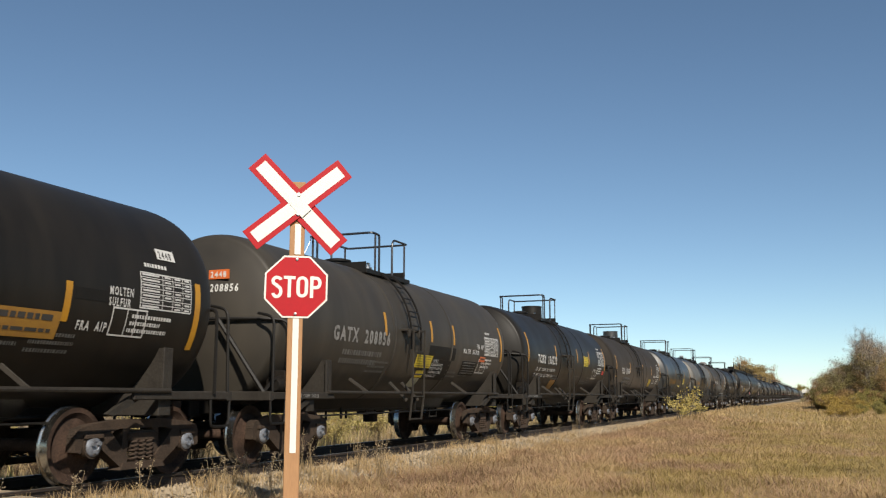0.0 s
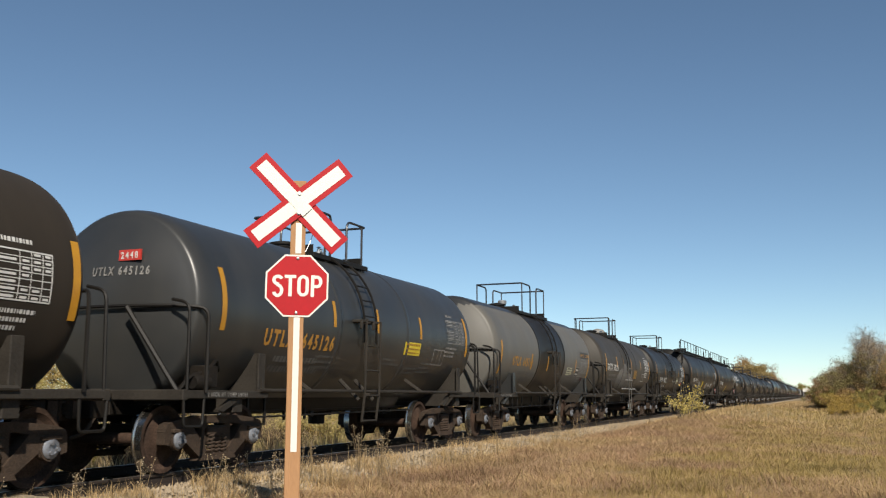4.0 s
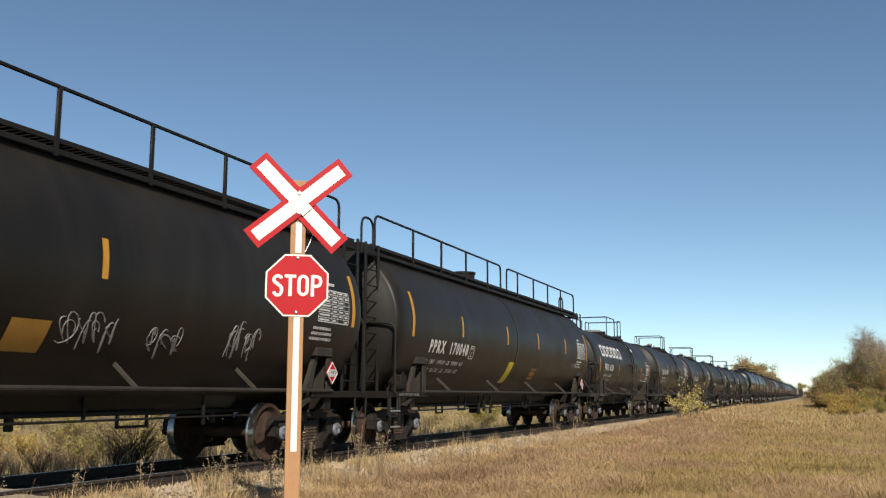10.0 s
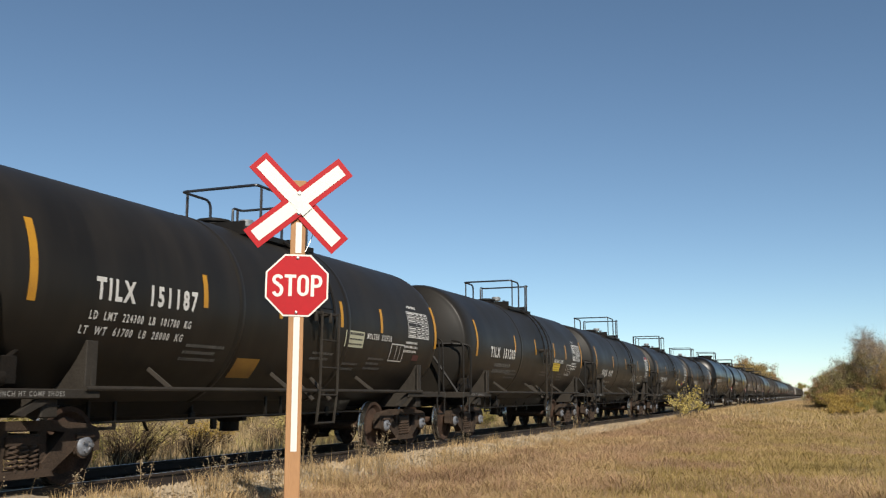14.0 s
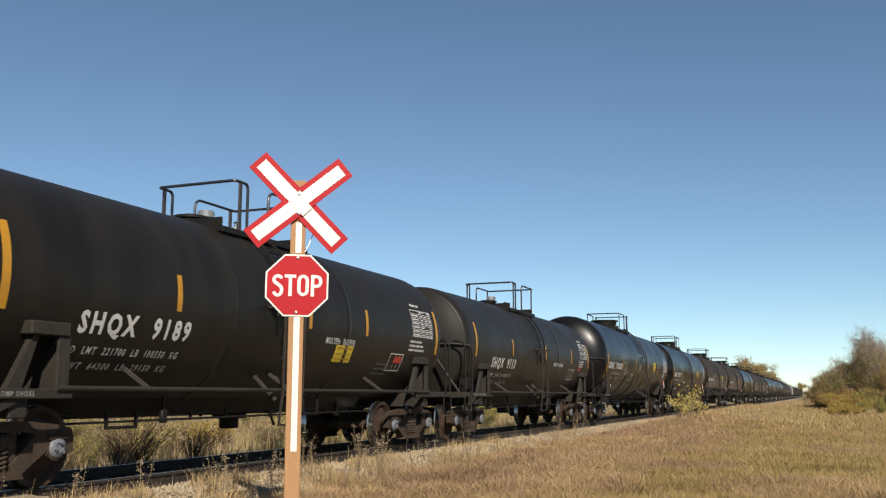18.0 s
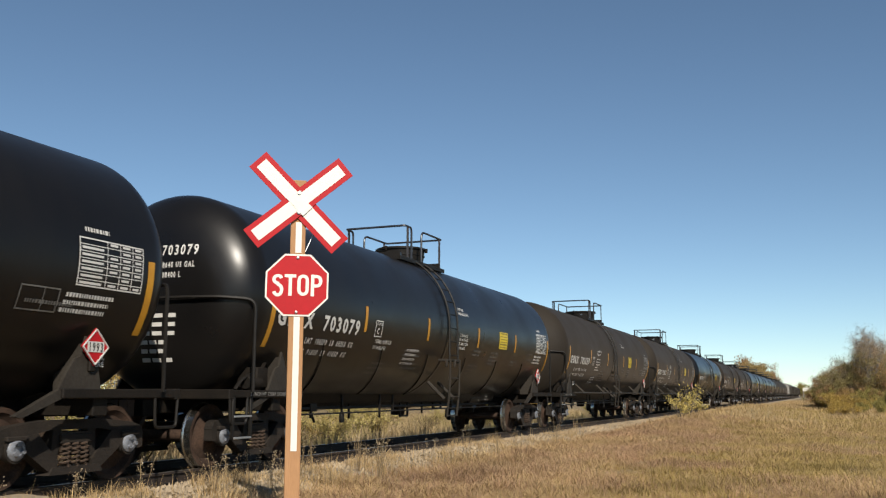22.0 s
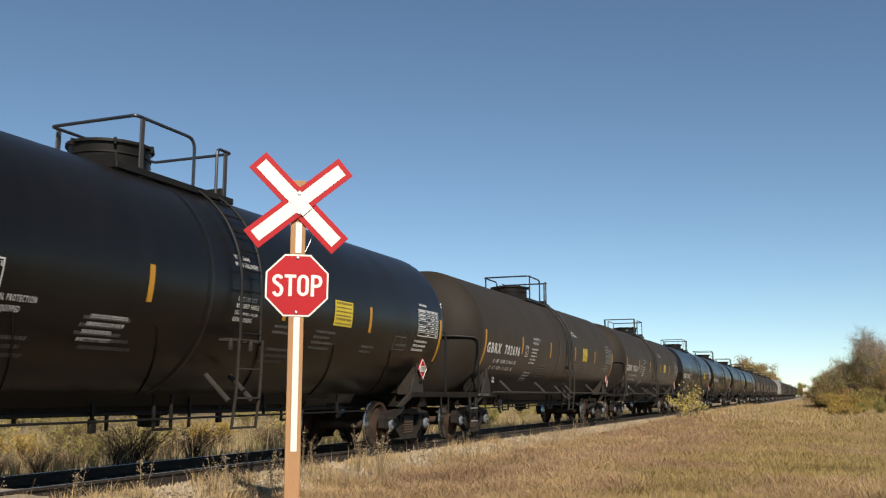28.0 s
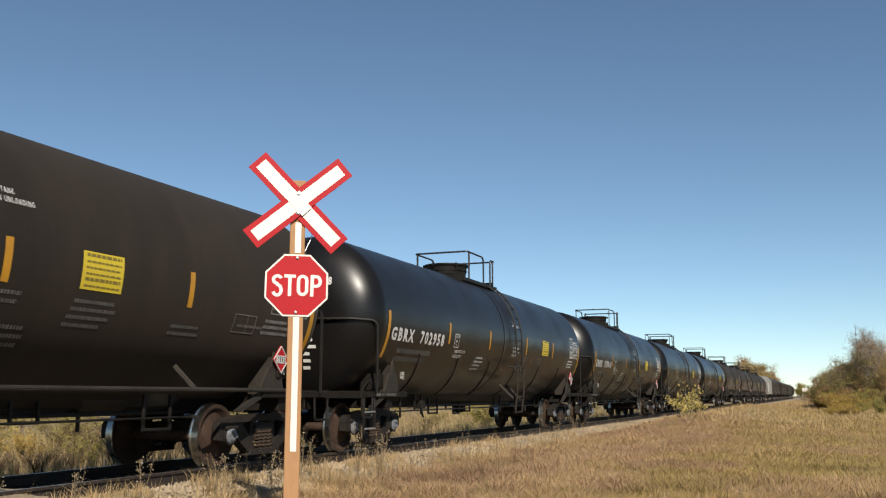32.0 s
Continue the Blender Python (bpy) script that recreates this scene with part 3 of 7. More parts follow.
def tank_car(span, kind="short", paint="tank_black", mark="", extras=None, detailed=True, label="", rng=None):
    """One tank car, its middle at the origin, its forward end towards -y."""
    rng = rng or random.Random(len(SPECS))
    extras = extras or {}
    long_car = kind != "short"
    R, zc = (1.58, 2.497) if kind == "walkway" else (1.60, 2.548) if long_car else (1.42, 2.29)
    R = extras.get("radius", R)
    half, end, depth = span / 2, span / 2 + 0.12, 0.46 * R
    nose = half + 1.36
    K = (kind, round(span, 2), R)
    car = thing("tank_car", Matrix(), label, "tank car", "cars of the freight train")
    bands = (span * 0.47,) if long_car else (span * 0.36, span * 0.66)
    part("tank", cached(("tank", kind, span, R, paint, extras.get("belt")), lambda: tank_mesh(R, zc, span, paint, bands, extras.get("belt"))), car)
    # yellow reflective stripes

    def stripe(w, z0, z1):
        g = Geo()
        decal(g, R, zc, -w / 2, w / 2, z0, z1)
        return g.mesh("stripe", "yellow_tape", sharp=60)

    tall_z = extras.get("tall", (2.22, 3.13) if kind == "walkway" else (1.76, 2.65) if long_car else (1.95, 2.84))
    low_z = extras.get("low", (2.36, 2.83) if kind == "walkway" else (2.17, 2.63) if long_car else (2.21, 2.66))
    tall = cached(("stripe_tall", kind, R, tall_z), lambda: stripe(0.115, *tall_z))
    low = cached(("stripe_low", kind, R, low_z), lambda: stripe(0.10, *low_z))
    for u in extras.get("ends", (0.05, span + 0.05)):
        part("stripe", tall, car, at=pose(0, u - half, 0))
    for u in extras.get("stripes", (3.15, 6.08, 9.2, 12.15) if long_car else (span * 0.3, span * 0.545, span * 0.77)):
        part("stripe", low, car, at=pose(0, u - half, 0))

    # top platform, dome and rails
    c = span / 2
    top = zc + R
    if kind == "walkway":
        deck_z = top + 0.02

        def deck():
            g = Geo()
            y0, y1 = -half - 0.75, half + 0.75
            for x in (0.98, 0.70, -0.70, -0.98):
                g.box(x - 0.03, x + 0.03, y0 + (0 if x > 0 else 0.75), y1 - (0 if x > 0 else 0.75), deck_z - 0.28 + (0.1 if abs(x) < 0.8 else 0), deck_z - 0.2 + (0.1 if abs(x) < 0.8 else 0))
            for i in range(150):
                y = y0 + (y1 - y0) * (i + 0.5) / 150
                for s in (1, -1) if abs(y) < half else (1,):
                    g.box(s * 0.68, s * 1.0, y - 0.04, y + 0.04, deck_z - 0.12, deck_z - 0.09, 0)
            for s in (1, -1):
                g.box(s * 0.985, s * 1.005, y0 + (0 if s > 0 else 0.75), y1 - (0 if s > 0 else 0.75), deck_z - 0.135, deck_z - 0.07)
            for y in (y0 + 0.05, y1 - 0.35):
                g.box(0.68, 1.0, y, y + 0.3, deck_z - 0.13, deck_z - 0.085)
            return g.mesh("walkway", "black_steel", sharp=30)

        part("walkway", cached(("deck", K), deck), car)

        def rail(y0, y1):
            g, z = Geo(), deck_z + 0.54
            g.tube(rounded([(1.0, y0, deck_z - 0.1), (1.0, y0, z), (1.0, y1, z), (1.0, y1, deck_z - 0.1)], 0.18), 0.026, 6)
            for i in range(4):
                y = y0 + (1.92 if y0 < -5 else 1.05) + 1.67 * i
                g.box(0.985, 1.02, y - 0.035, y + 0.035, deck_z - 0.3, z)
            return g.mesh("handrail", "black_steel", sharp=40)

        for a, b in ((-half - 0.55, -half + 7.5), (-half + 8.05, half + 0.55)):
            part("handrail", cached(("rail", K, a), lambda: rail(a, b)), car)
        for x, y in ((1.0, -half - 0.88), (0.68, half - 0.02)):
            part("grab_loop", cached(("loop", K), lambda: Geo().tube(rounded([(0, -0.26, deck_z - 0.12), (0, -0.26, deck_z + 0.42), (0, 0.26, deck_z + 0.42), (0, 0.26, deck_z - 0.12)], 0.24, 6), 0.024, 6).mesh("grab_loop", "black_steel")), car, at=pose(x, y, 0))

        def end_deck(s):
            g = Geo()
            g.box(0.62, 1.02, s * (half + 0.58), s * (half + 1.16), deck_z - 0.15, deck_z - 0.10)
            g.box(0.62, 1.02, s * (half + 1.12), s * (half + 1.16), deck_z - 0.26, deck_z - 0.10)
            g.box(0.98, 1.02, s * (half + 0.58), s * (half + 1.16), deck_z - 0.32, deck_z - 0.10)
            return g.mesh("end_deck", "black_steel", sharp=30)

        for s in (-1, 1):
            part("end_deck", cached(("enddeck", K, s), lambda: end_deck(s)), car)
        part("dome", cached(("dome", K), lambda: Geo().lathe([(0.32, top - 0.15), (0.32, top + 0.30), (0.35, top + 0.31), (0.35, top + 0.36), (0.0005, top + 0.37)], 26, "z").mesh("dome", "black_steel", sharp=40)), car, at=pose(0.05, -0.65, 0))

        def end_ladder():
            g = Geo()
            for y in (-0.28, 0.28):
                g.box(1.08, 1.12, y - 0.035, y + 0.035, 1.1, deck_z - 0.1)
            return g.mesh("ladder", "black_steel")

        rung = cached("rung_w", lambda: Geo().tube([(1.10, -0.26, 0), (1.10, 0.26, 0)], 0.014, 6).mesh("rung", "black_steel"))
        for y in (-half - 0.86, half + 0.86):
            lad = part("ladder", cached(("ladder", K), end_ladder), car, at=pose(0, y, 0))
            for i in range(9):
                part("rung", rung, lad, at=pose(0, 0, 1.3 + 0.31 * i))
    else:
        DF, DA, DB, DR = extras.get("deck", (6.77, 7.92, 8.48, 8.70) if paint == "tank_navy" else (6.68, 6.90, 7.55, 8.95) if long_car else (c - 1.15, c - 0.95, c - 0.30, c + 0.35))
        f0, fa, fb, f1 = DF - half, DA - half, DB - half, DR - half
        fr = extras.get("square", False)
        X, foot = 0.74, zc + math.sqrt(R * R - 0.74 ** 2)
        rail_z = foot + (0.83 if long_car else 0.90) + extras.get("rail_up", 0)
        dz = foot + 0.09
        KD = (K, DF, DR, fr, rail_z)

        def deck():
            g = Geo()
            y0, y1 = f0 - 0.55, f1 + 0.14
            for s in (1, -1):
                for x in (0.50, 0.80):
                    g.box(s * x - 0.02, s * x + 0.02, y0, y1, dz - 0.085, dz + 0.01)
                k = int((y1 - y0) / 0.075)
                for i in range(k):
                    y = y0 + (y1 - y0) * (i + 0.5) / k
                    g.box(s * 0.52, s * 0.78, y - 0.022, y + 0.022, dz - 0.02, dz + 0.012, 0)
            for y in (y0, y1 - 0.30):
                g.box(-0.48, 0.48, y, y + 0.30, top + 0.0, top + 0.03)
                g.box(-0.80, 0.80, y, y + 0.03, dz - 0.08, top + 0.03)
            return g.mesh("platform", "black_steel", sharp=30)

        part("platform", cached(("deck", KD), deck), car)
        rr, bend = 0.0245, 0.17

        def loop(y_post, y_leg, s):
            """A bent rail from its corner post along the side and down to the deck."""
            g = Geo()
            g.tube(rounded([(s * X, y_post, rail_z), (s * X, y_leg, rail_z), (s * X, y_leg, foot + 0.02)], min(bend, abs(y_leg - y_post) * 0.8)), rr, 8)
            return g.mesh("side_rail", "sky_tinted_rail", sharp=40)

        def cross(y, d):
            g = Geo()
            q = 0.02 if fr else 0.14
            g.tube(rounded([(-X, y - d * 0.02, rail_z), (-X, y + d * q, rail_z), (X, y + d * q, rail_z), (X, y - d * 0.02, rail_z)], 0.02 if fr else 0.15), rr, 8)
            return g.mesh("cross_rail", "sky_tinted_rail", sharp=40)

        def post(y, s):
            g = Geo()
            w = 0.042 if long_car or extras.get("wide_post") else 0.028
            g.box(s * X - 0.012, s * X + 0.012, y - w, y + w, foot - 0.06, rail_z + 0.015)
            g.plate([(y - 0.10, foot - 0.07), (y + 0.10, foot - 0.07), (y + 0.05, foot + 0.06), (y - 0.05, foot + 0.06)], s * (X + 0.012), s * (X + 0.03))
            return g.mesh("rail_post", "post_steel", sharp=30)

        for s in (1, -1):
            for nm, yp, yl in (("f", f0, fa), ("r", f1, fb)):
                part("platform_rail", cached((nm, "loop", KD, s), lambda: loop(yp, yl, s)), car)
                part("rail_post", cached((nm, "post", KD, s), lambda: post(yp, s)), car)
        for nm, yp, d in (("f", f0, -1), ("r", f1, 1)):
            part("cross_rail", cached((nm, "cross", KD), lambda: cross(yp, d)), car)
        cap = extras.get("cap", ("dome", 7.0 if DA - DF > 0.6 else 8.33) if long_car else ("valve", DF + 0.3))
        if cap[0] == "dome" and long_car:
            dome = cached(("dome", kind), lambda: Geo().lathe([(0.50, top - 0.12), (0.52, top + 0.02), (0.54, top + 0.16), (0.56, top + 0.165), (0.56, top + 0.185), (0.545, top + 0.19), (0.56, top + 0.30), (0.60, top + 0.305), (0.60, top + 0.345), (0.57, top + 0.35), (0.0005, top + 0.37)], 34, "z").mesh("dome", paint if paint == "tank_brown" else "black_steel", sharp=40))
            d = part("dome", dome, car, at=pose(0, cap[1] - half, 0))
            bolt = cached("dome_bolt", lambda: Geo().box(-0.03, 0.03, -0.02, 0.02, -0.05, 0.05).mesh("clamp", "frame_steel"))
            for i in range(6):
                a = 2 * math.pi * i / 6 + 0.3
                part("clamp", bolt, d, at=pose(0.60 * math.cos(a), 0.60 * math.sin(a), top + 0.31, 0, 0, math.degrees(a)))
        elif cap[0] == "dome":
            dome = cached(("dome", kind, cap[2]), lambda: Geo().lathe([(0.40, top - 0.1), (0.40, top + 0.02), (0.355, top + 0.04), (0.34, top + 0.40), (0.36, top + 0.41), (0.36, top + 0.44), (0.0005, top + 0.46)], 30, "z").mesh("dome", cap[2], sharp=40))
            part("dome", dome, car, at=pose(0, cap[1] - half, 0))
        elif cap[0] == "round":
            dome = cached(("round", kind), lambda: Geo().lathe([(0.36, top - 0.1), (0.36, top + 0.10)] + [(0.35 * math.cos(a), top + 0.10 + 0.22 * math.sin(a)) for a in [math.pi / 2 * i / 8 for i in range(8)]] + [(0.0005, top + 0.32)], 28, "z").mesh("dome", "hopper_grey", sharp=60))
            part("dome", dome, car, at=pose(0, cap[1] - half, 0))
        if extras.get("flat_lid"):
            lid = cached("flat_lid", lambda: Geo().lathe([(0.30, top - 0.1), (0.32, top + 0.06), (0.43, top + 0.07), (0.43, top + 0.12), (0.30, top + 0.16), (0.0005, top + 0.18)], 28, "z").mesh("manway", "hopper_grey", sharp=40))
            part("manway", lid, car, "pale grey hatch lid", at=pose(0, extras["flat_lid"] - half, 0))
        elif not long_car:
            lid = cached(("lid", kind, R), lambda: Geo().lathe([(0.24, top - 0.1), (0.24, top + 0.08), (0.28, top + 0.09), (0.28, top + 0.13), (0.15, top + 0.16), (0.0005, top + 0.16)], 24, "z").mesh("manway", "black_steel", sharp=40))
            part("manway", lid, car, at=pose(0, f0 - 0.25, 0))
        bright = cached(("bright_valve", R), lambda: Geo().lathe([(0.10, top - 0.05), (0.10, top + 0.05), (0.055, top + 0.06), (0.055, top + 0.17), (0.13, top + 0.19), (0.14, top + 0.27), (0.12, top + 0.30), (0.0005, top + 0.31)], 18, "z").mesh("valve", "galvanised", sharp=40))
        valve = cached(("valve", kind, R), lambda: Geo().lathe([(0.07, top - 0.1), (0.07, top + 0.03), (0.09, top + 0.04), (0.09, top + 0.07), (0.03, top + 0.08), (0.03, top + 0.15), (0.05, top + 0.16), (0.0005, top + 0.18)], 12, "z").mesh("valve", "galvanised", sharp=40))
        if cap[0] == "valve":
            part("valve", bright, car, "bright metal relief valve", at=pose(0, cap[1] - half, 0))
        for x, y in ((0.30, f0 + 0.55), (-0.25, f0 + 0.4), (0.2, f0 + 0.8)):
            part("valve", valve, car, at=pose(x, y, 0))
        # side ladder
        lw = 0.50
        ly = fa - 0.14 + extras.get("ladder_shift", 0)
        steel = extras.get("ladder", "black_steel")
        off = 0.09

        split = 1.78 if long_car else 2.36
        foot_z = extras.get("ladder_foot", 0.58)

        def stringers():
            g = Geo()
            line = ladder_arc(R, zc, off, split - 0.06, 1.02)
            for y in (0, lw):
                g.tube([(x, y, z) for x, z in line], 0.022, 5)
            return g.mesh("ladder", steel, sharp=40)

        lad = part("ladder", cached(("ladder", K, steel), stringers), car, at=pose(0, ly + 0.09, 0))
        rung = cached(("rung", steel), lambda: Geo().tube([(0, 0, 0), (0, lw, 0)], 0.015, 5).mesh("rung", steel))
        xr = R + off
        z = split + 0.12
        while z < zc:
            part("rung", rung, lad, at=pose(xr, 0, z))
            z += 0.30
        a = (z - zc) / xr
        while a < 0.98:
            part("rung", rung, lad, at=pose(xr * math.cos(a), 0, zc + xr * math.sin(a)))
            a += 0.30 / xr

        if not extras.get("lower_ladder"):
            xl, wide = (R + 0.13 if long_car else R + 0.17), 0.58
            lower = extras.get("lower_steel", "sunlit_dusty_steel")

            def lower_stringers():
                g = Geo()
                for y in (0, wide):
                    g.tube([(xl + 0.02, y, split + 0.04), (xl, y, 1.1), (xl - 0.06, y, foot_z)], 0.022, 5)
                for y in (0, wide - 0.10):
                    g.box(R - 0.05, xl + 0.02, y - 0.20, y + 0.02, split - 0.02, split + 0.03)
                    g.box(xl - 0.02, xl + 0.03, y - 0.20, y - 0.15, split - 0.14, split + 0.03)
                return g.mesh("lower_ladder", lower, sharp=40)

            low_lad = part("lower_ladder", cached(("lowlad", kind, R, foot_z, lower), lower_stringers), car, at=pose(0, ly - 0.02, 0))
            low_rung = cached(("lowrung", lower), lambda: Geo().tube([(0, 0, 0), (0, 0.58, 0)], 0.016, 5).mesh("rung", lower))
            k = int((split - foot_z) / 0.37)
            for i in range(k + 1):
                z = foot_z + 0.02 + (split - foot_z) * i / k
                part("rung", low_rung, low_lad, at=pose(xl - (0.055 if z < 0.8 else 0), 0, z))

            for y in (-0.02, 0.56):
                brace = cached(("lowbrace", kind, R, lower), lambda: Geo().tube([(xl - 0.50, 0, 1.32), (xl - 0.12, 0.02, 0.96)], 0.04, 8).mesh("ladder_brace", lower, sharp=40))
                part("ladder_brace", brace, low_lad, at=pose(0, y, 0))

    # underframe: ends, saddles, rails
    cap_saddle = kind == "walkway" or mark[:2] == "SH"
    for s in (-1, 1):
        m = pose(0, 0, 0) if s < 0 else Matrix.Rotation(math.pi, 4, "Z")

        def draft():
            g = Geo()
            g.box(-0.33, 0.33, -nose + 0.45, -half + 2.2, 0.78, 1.08)
            g.box(-0.24, 0.24, -nose + 0.20, -nose + 0.47, 0.74, 1.06)
            return g.mesh("draft_sill", "frame_steel", sharp=30)

        part("draft_sill", cached(("draft", K), draft), car, at=m)

        def coupler():
            g = Geo()
            g.box(-0.08, 0.08, -nose - 0.02, -nose + 0.25, 0.79, 0.95)
            g.plate([(-nose - 0.06, 0.72), (-nose + 0.10, 0.72), (-nose + 0.10, 1.0), (-nose - 0.06, 1.0)], -0.17, -0.04)
            g.plate([(-nose - 0.02, 0.75), (-nose + 0.12, 0.75), (-nose + 0.12, 0.98), (-nose - 0.02, 0.98)], 0.03, 0.15)
            g.tube(rounded([(0.2, -nose + 0.35, 0.8), (0.25, -nose + 0.1, 0.55), (0.1, -nose, 0.50)], 0.1), 0.028, 6)
            return g.mesh("coupler", "truck_rust", sharp=30)

        part("coupler", cached(("coupler", K), coupler), car, at=m)

        def platform():
            g = Geo()
            y0 = -nose + 0.48
            g.box(-1.48, 1.48, y0, y0 + 0.12, 0.98, 1.12)
            for x in (1.42, -1.48):
                g.box(x, x + 0.06, y0 + 0.1, -half + 1.15, 1.0, 1.11)
            g.box(-1.46, 1.46, y0 + 0.12, -half - 0.35, 1.075, 1.10)
            g.box(-1.40, 1.40, -half + 0.36, -half + 0.60, 0.80, 1.08)
            return g.mesh("end_sill", "sunlit_dusty_steel" if not long_car else "frame_steel", sharp=30)

        part("end_sill", cached(("plat", K), platform), car, at=m)

        def handrail():
            g, y0, z = Geo(), -nose + 0.54, 2.42 if long_car else 2.22
            px, py = (1.5, 0.62) if kind == "walkway" else (1.56, 0.42) if long_car else (1.5, 0.42)
            bow = [(x, -(end + head_out(abs(x) / R, depth, R)) - 0.07, z + 0.03) for x in (1.15, 0.75, 0.35, 0, -0.35, -0.75, -1.15)]
            g.tube(rounded([(px, -half - py, 1.08), (px, -half - py, z)] + bow + [(-px, -half - py, z), (-px, -half - py, 1.08)], 0.14), 0.026, 6)
            for x in (0.75, -0.75):
                g.box(x - 0.03, x + 0.03, -(end + head_out(abs(x) / R, depth, R)) - 0.08, -end - 0.2, z, z + 0.05)
            if not long_car:
                g.tube(rounded([(1.46, y0 + 0.04, 1.1), (1.44, y0 + 0.06, 2.26), (1.15, y0 + 0.06, 2.32)], 0.16), 0.022, 6)
                g.tube(rounded([(-1.46, y0 + 0.04, 1.1), (-1.44, y0 + 0.06, 2.26), (-1.15, y0 + 0.06, 2.32)], 0.16), 0.022, 6)
                g.tube([(1.3, y0 + 0.05, 1.1), (0.55, -half - 0.94, z)], 0.035, 6)
            return g.mesh("end_handrail", "black_steel", sharp=40)

        part("end_handrail", cached(("hr", K), handrail), car, at=m)
        for x in (1.46, -1.46):
            def stirrup():
                g = Geo()
                g.tube(rounded([(0, 0, 1.02), (0, 0.02, 0.64), (0, 0.42, 0.64), (0, 0.44, 1.02)], 0.06), 0.02, 6)
                return g.mesh("sill_step", "black_steel", sharp=40)

            part("sill_step", cached("stirrup", stirrup), car, at=m @ pose(x, -nose + 0.52, 0))
        if long_car:
            def corner_ladder():
                g = Geo()
                for y in (0, 0.44):
                    g.box(-0.02, 0.02, y - 0.03, y + 0.03, 0.42, 1.05)
                return g.mesh("corner_ladder", "black_steel", sharp=40)

            lad = part("corner_ladder", cached("corner_ladder", corner_ladder), car, at=m @ pose(1.46, -half - 0.75, 0))
            for z in (0.44, 0.74):
                part("step", cached("corner_step", lambda: Geo().box(-0.03, 0.03, 0, 0.44, -0.014, 0.014).mesh("step", "galvanised")), lad, "worn bright steel step", at=pose(0, 0, z))
        for sx in (1, -1):
            def saddle():
                """A bolster web that hugs the tank's flank, with its flange, brace and cap."""
                g = Geo()
                steel = extras.get("saddle", "sunlit_dusty_steel")
                if kind == "long":
                    v = 0.62 if s < 0 else -0.72
                    g.plate([(v - 0.48, 1.06), (v + 0.20, 1.06), (v + 0.12, 1.38), (v + 0.04, 1.46), (v - 0.08, 1.70), (v - 0.14, 1.48), (v - 0.24, 1.44), (v - 0.34, 1.30)], sx * 1.40, sx * 1.44)
                    g.plate([(v - 0.04, 1.06), (v + 0.02, 1.06), (v + 0.02, 1.62), (v - 0.04, 1.62)], sx * 0.95, sx * 1.41)
                    g.lathe([(0.07, sx * 1.435), (0.07, sx * 1.442), (0.0005, sx * 1.442)], 12, "x", (0, v - 0.12, 1.28))
                    g.plate([(v - 1.05, 0.82), (v - 0.95, 0.80), (v - 0.25, 1.06), (v - 0.45, 1.10)], sx * 1.38, sx * 1.45)
                else:
                    v, top_z = (1.06 if s < 0 else -0.46), (1.68 if cap_saddle else 1.66)
                    rim = [(x, zc - math.sqrt(R * R - x * x)) for x in (0.45, 0.65, 0.85, 1.05, 1.2)]
                    ring = rim + [(1.27, top_z), (1.40, top_z), (1.44, 1.08), (0.72, 1.05), (0.45, 0.84)]
                    k = len(ring)
                    g.add([(sx * x, v + d, z) for d in (-0.02, 0.02) for x, z in ring], [tuple(range(k)), tuple(range(k, 2 * k))] + [(i, (i + 1) % k, k + (i + 1) % k, k + i) for i in range(k)])
                    g.box(sx * 1.385, sx * 1.42, v - 0.10, v + 0.08, 1.06, top_z)
                    if cap_saddle:
                        g.box(sx * 1.24, sx * 1.45, v - 0.52, v + 0.04, 1.68, 1.83)
                        g.plate([(v - 0.42, 1.68), (v - 0.34, 1.68), (v - 0.55, 1.08), (v - 0.75, 1.08)], sx * 1.30, sx * 1.38)
                        g.box(sx * 1.28, sx * 1.30, v - 0.30, v - 0.09, 1.84, 2.04)
                    g.plate([(v - 1.1, 0.84), (v - 0.98, 0.82), (v - 0.42, 1.06), (v - 0.60, 1.10)], sx * 1.38, sx * 1.44)
                g.v = [(x, y + s * half, z) for x, y, z in g.v]
                return g.mesh("saddle", steel, sharp=30)

            part("saddle", cached(("saddle", K, sx, s, extras.get("saddle"), cap_saddle), saddle), car)
    smooth_belly = extras.get("smooth")
    for sx in (1, -1):
        if not smooth_belly:
            part("side_rail", cached(("siderail", K, sx), lambda: Geo().tube([(sx * 1.49, -half + 0.9, 1.115), (sx * 1.49, half - 0.5, 1.115)], 0.03, 8).mesh("side_rail", "sunlit_dusty_steel")), car)
            k = int((span - 3) / 2.5)
            for i in range(k):
                y = -half + 2.35 + (span - 5.2) * i / (k - 1)
                st = cached(("strut", kind, R, sx), lambda: Geo().box(-0.014, 0.014, -0.028, 0.028, 0, 1, 0.004, look((sx * 1.5, 0.05, 1.11), (sx * (R * 0.74), 0, 1.42)) @ Matrix.Diagonal((1, 1, -0.46, 1))).mesh("strut", "strut_grey"))
                part("strut", st, car, at=pose(0, y, 0))
        else:
            for i in range(6):
                y = -half + 2.0 + (span - 4) * i / 5

                def hoop():
                    a0, a1 = -1.2, -0.42
                    pts = [(sx * (R + 0.012) * math.cos(a0 + (a1 - a0) * j / 8), 0.5 - 0.7 * j / 8, zc + (R + 0.012) * math.sin(a0 + (a1 - a0) * j / 8)) for j in range(9)]
                    return Geo().tube(pts, 0.011, 5).mesh("belly_strap", "tank_black")

                part("belly_strap", cached(("hoop", sx), hoop), car, at=pose(0, y, 0))
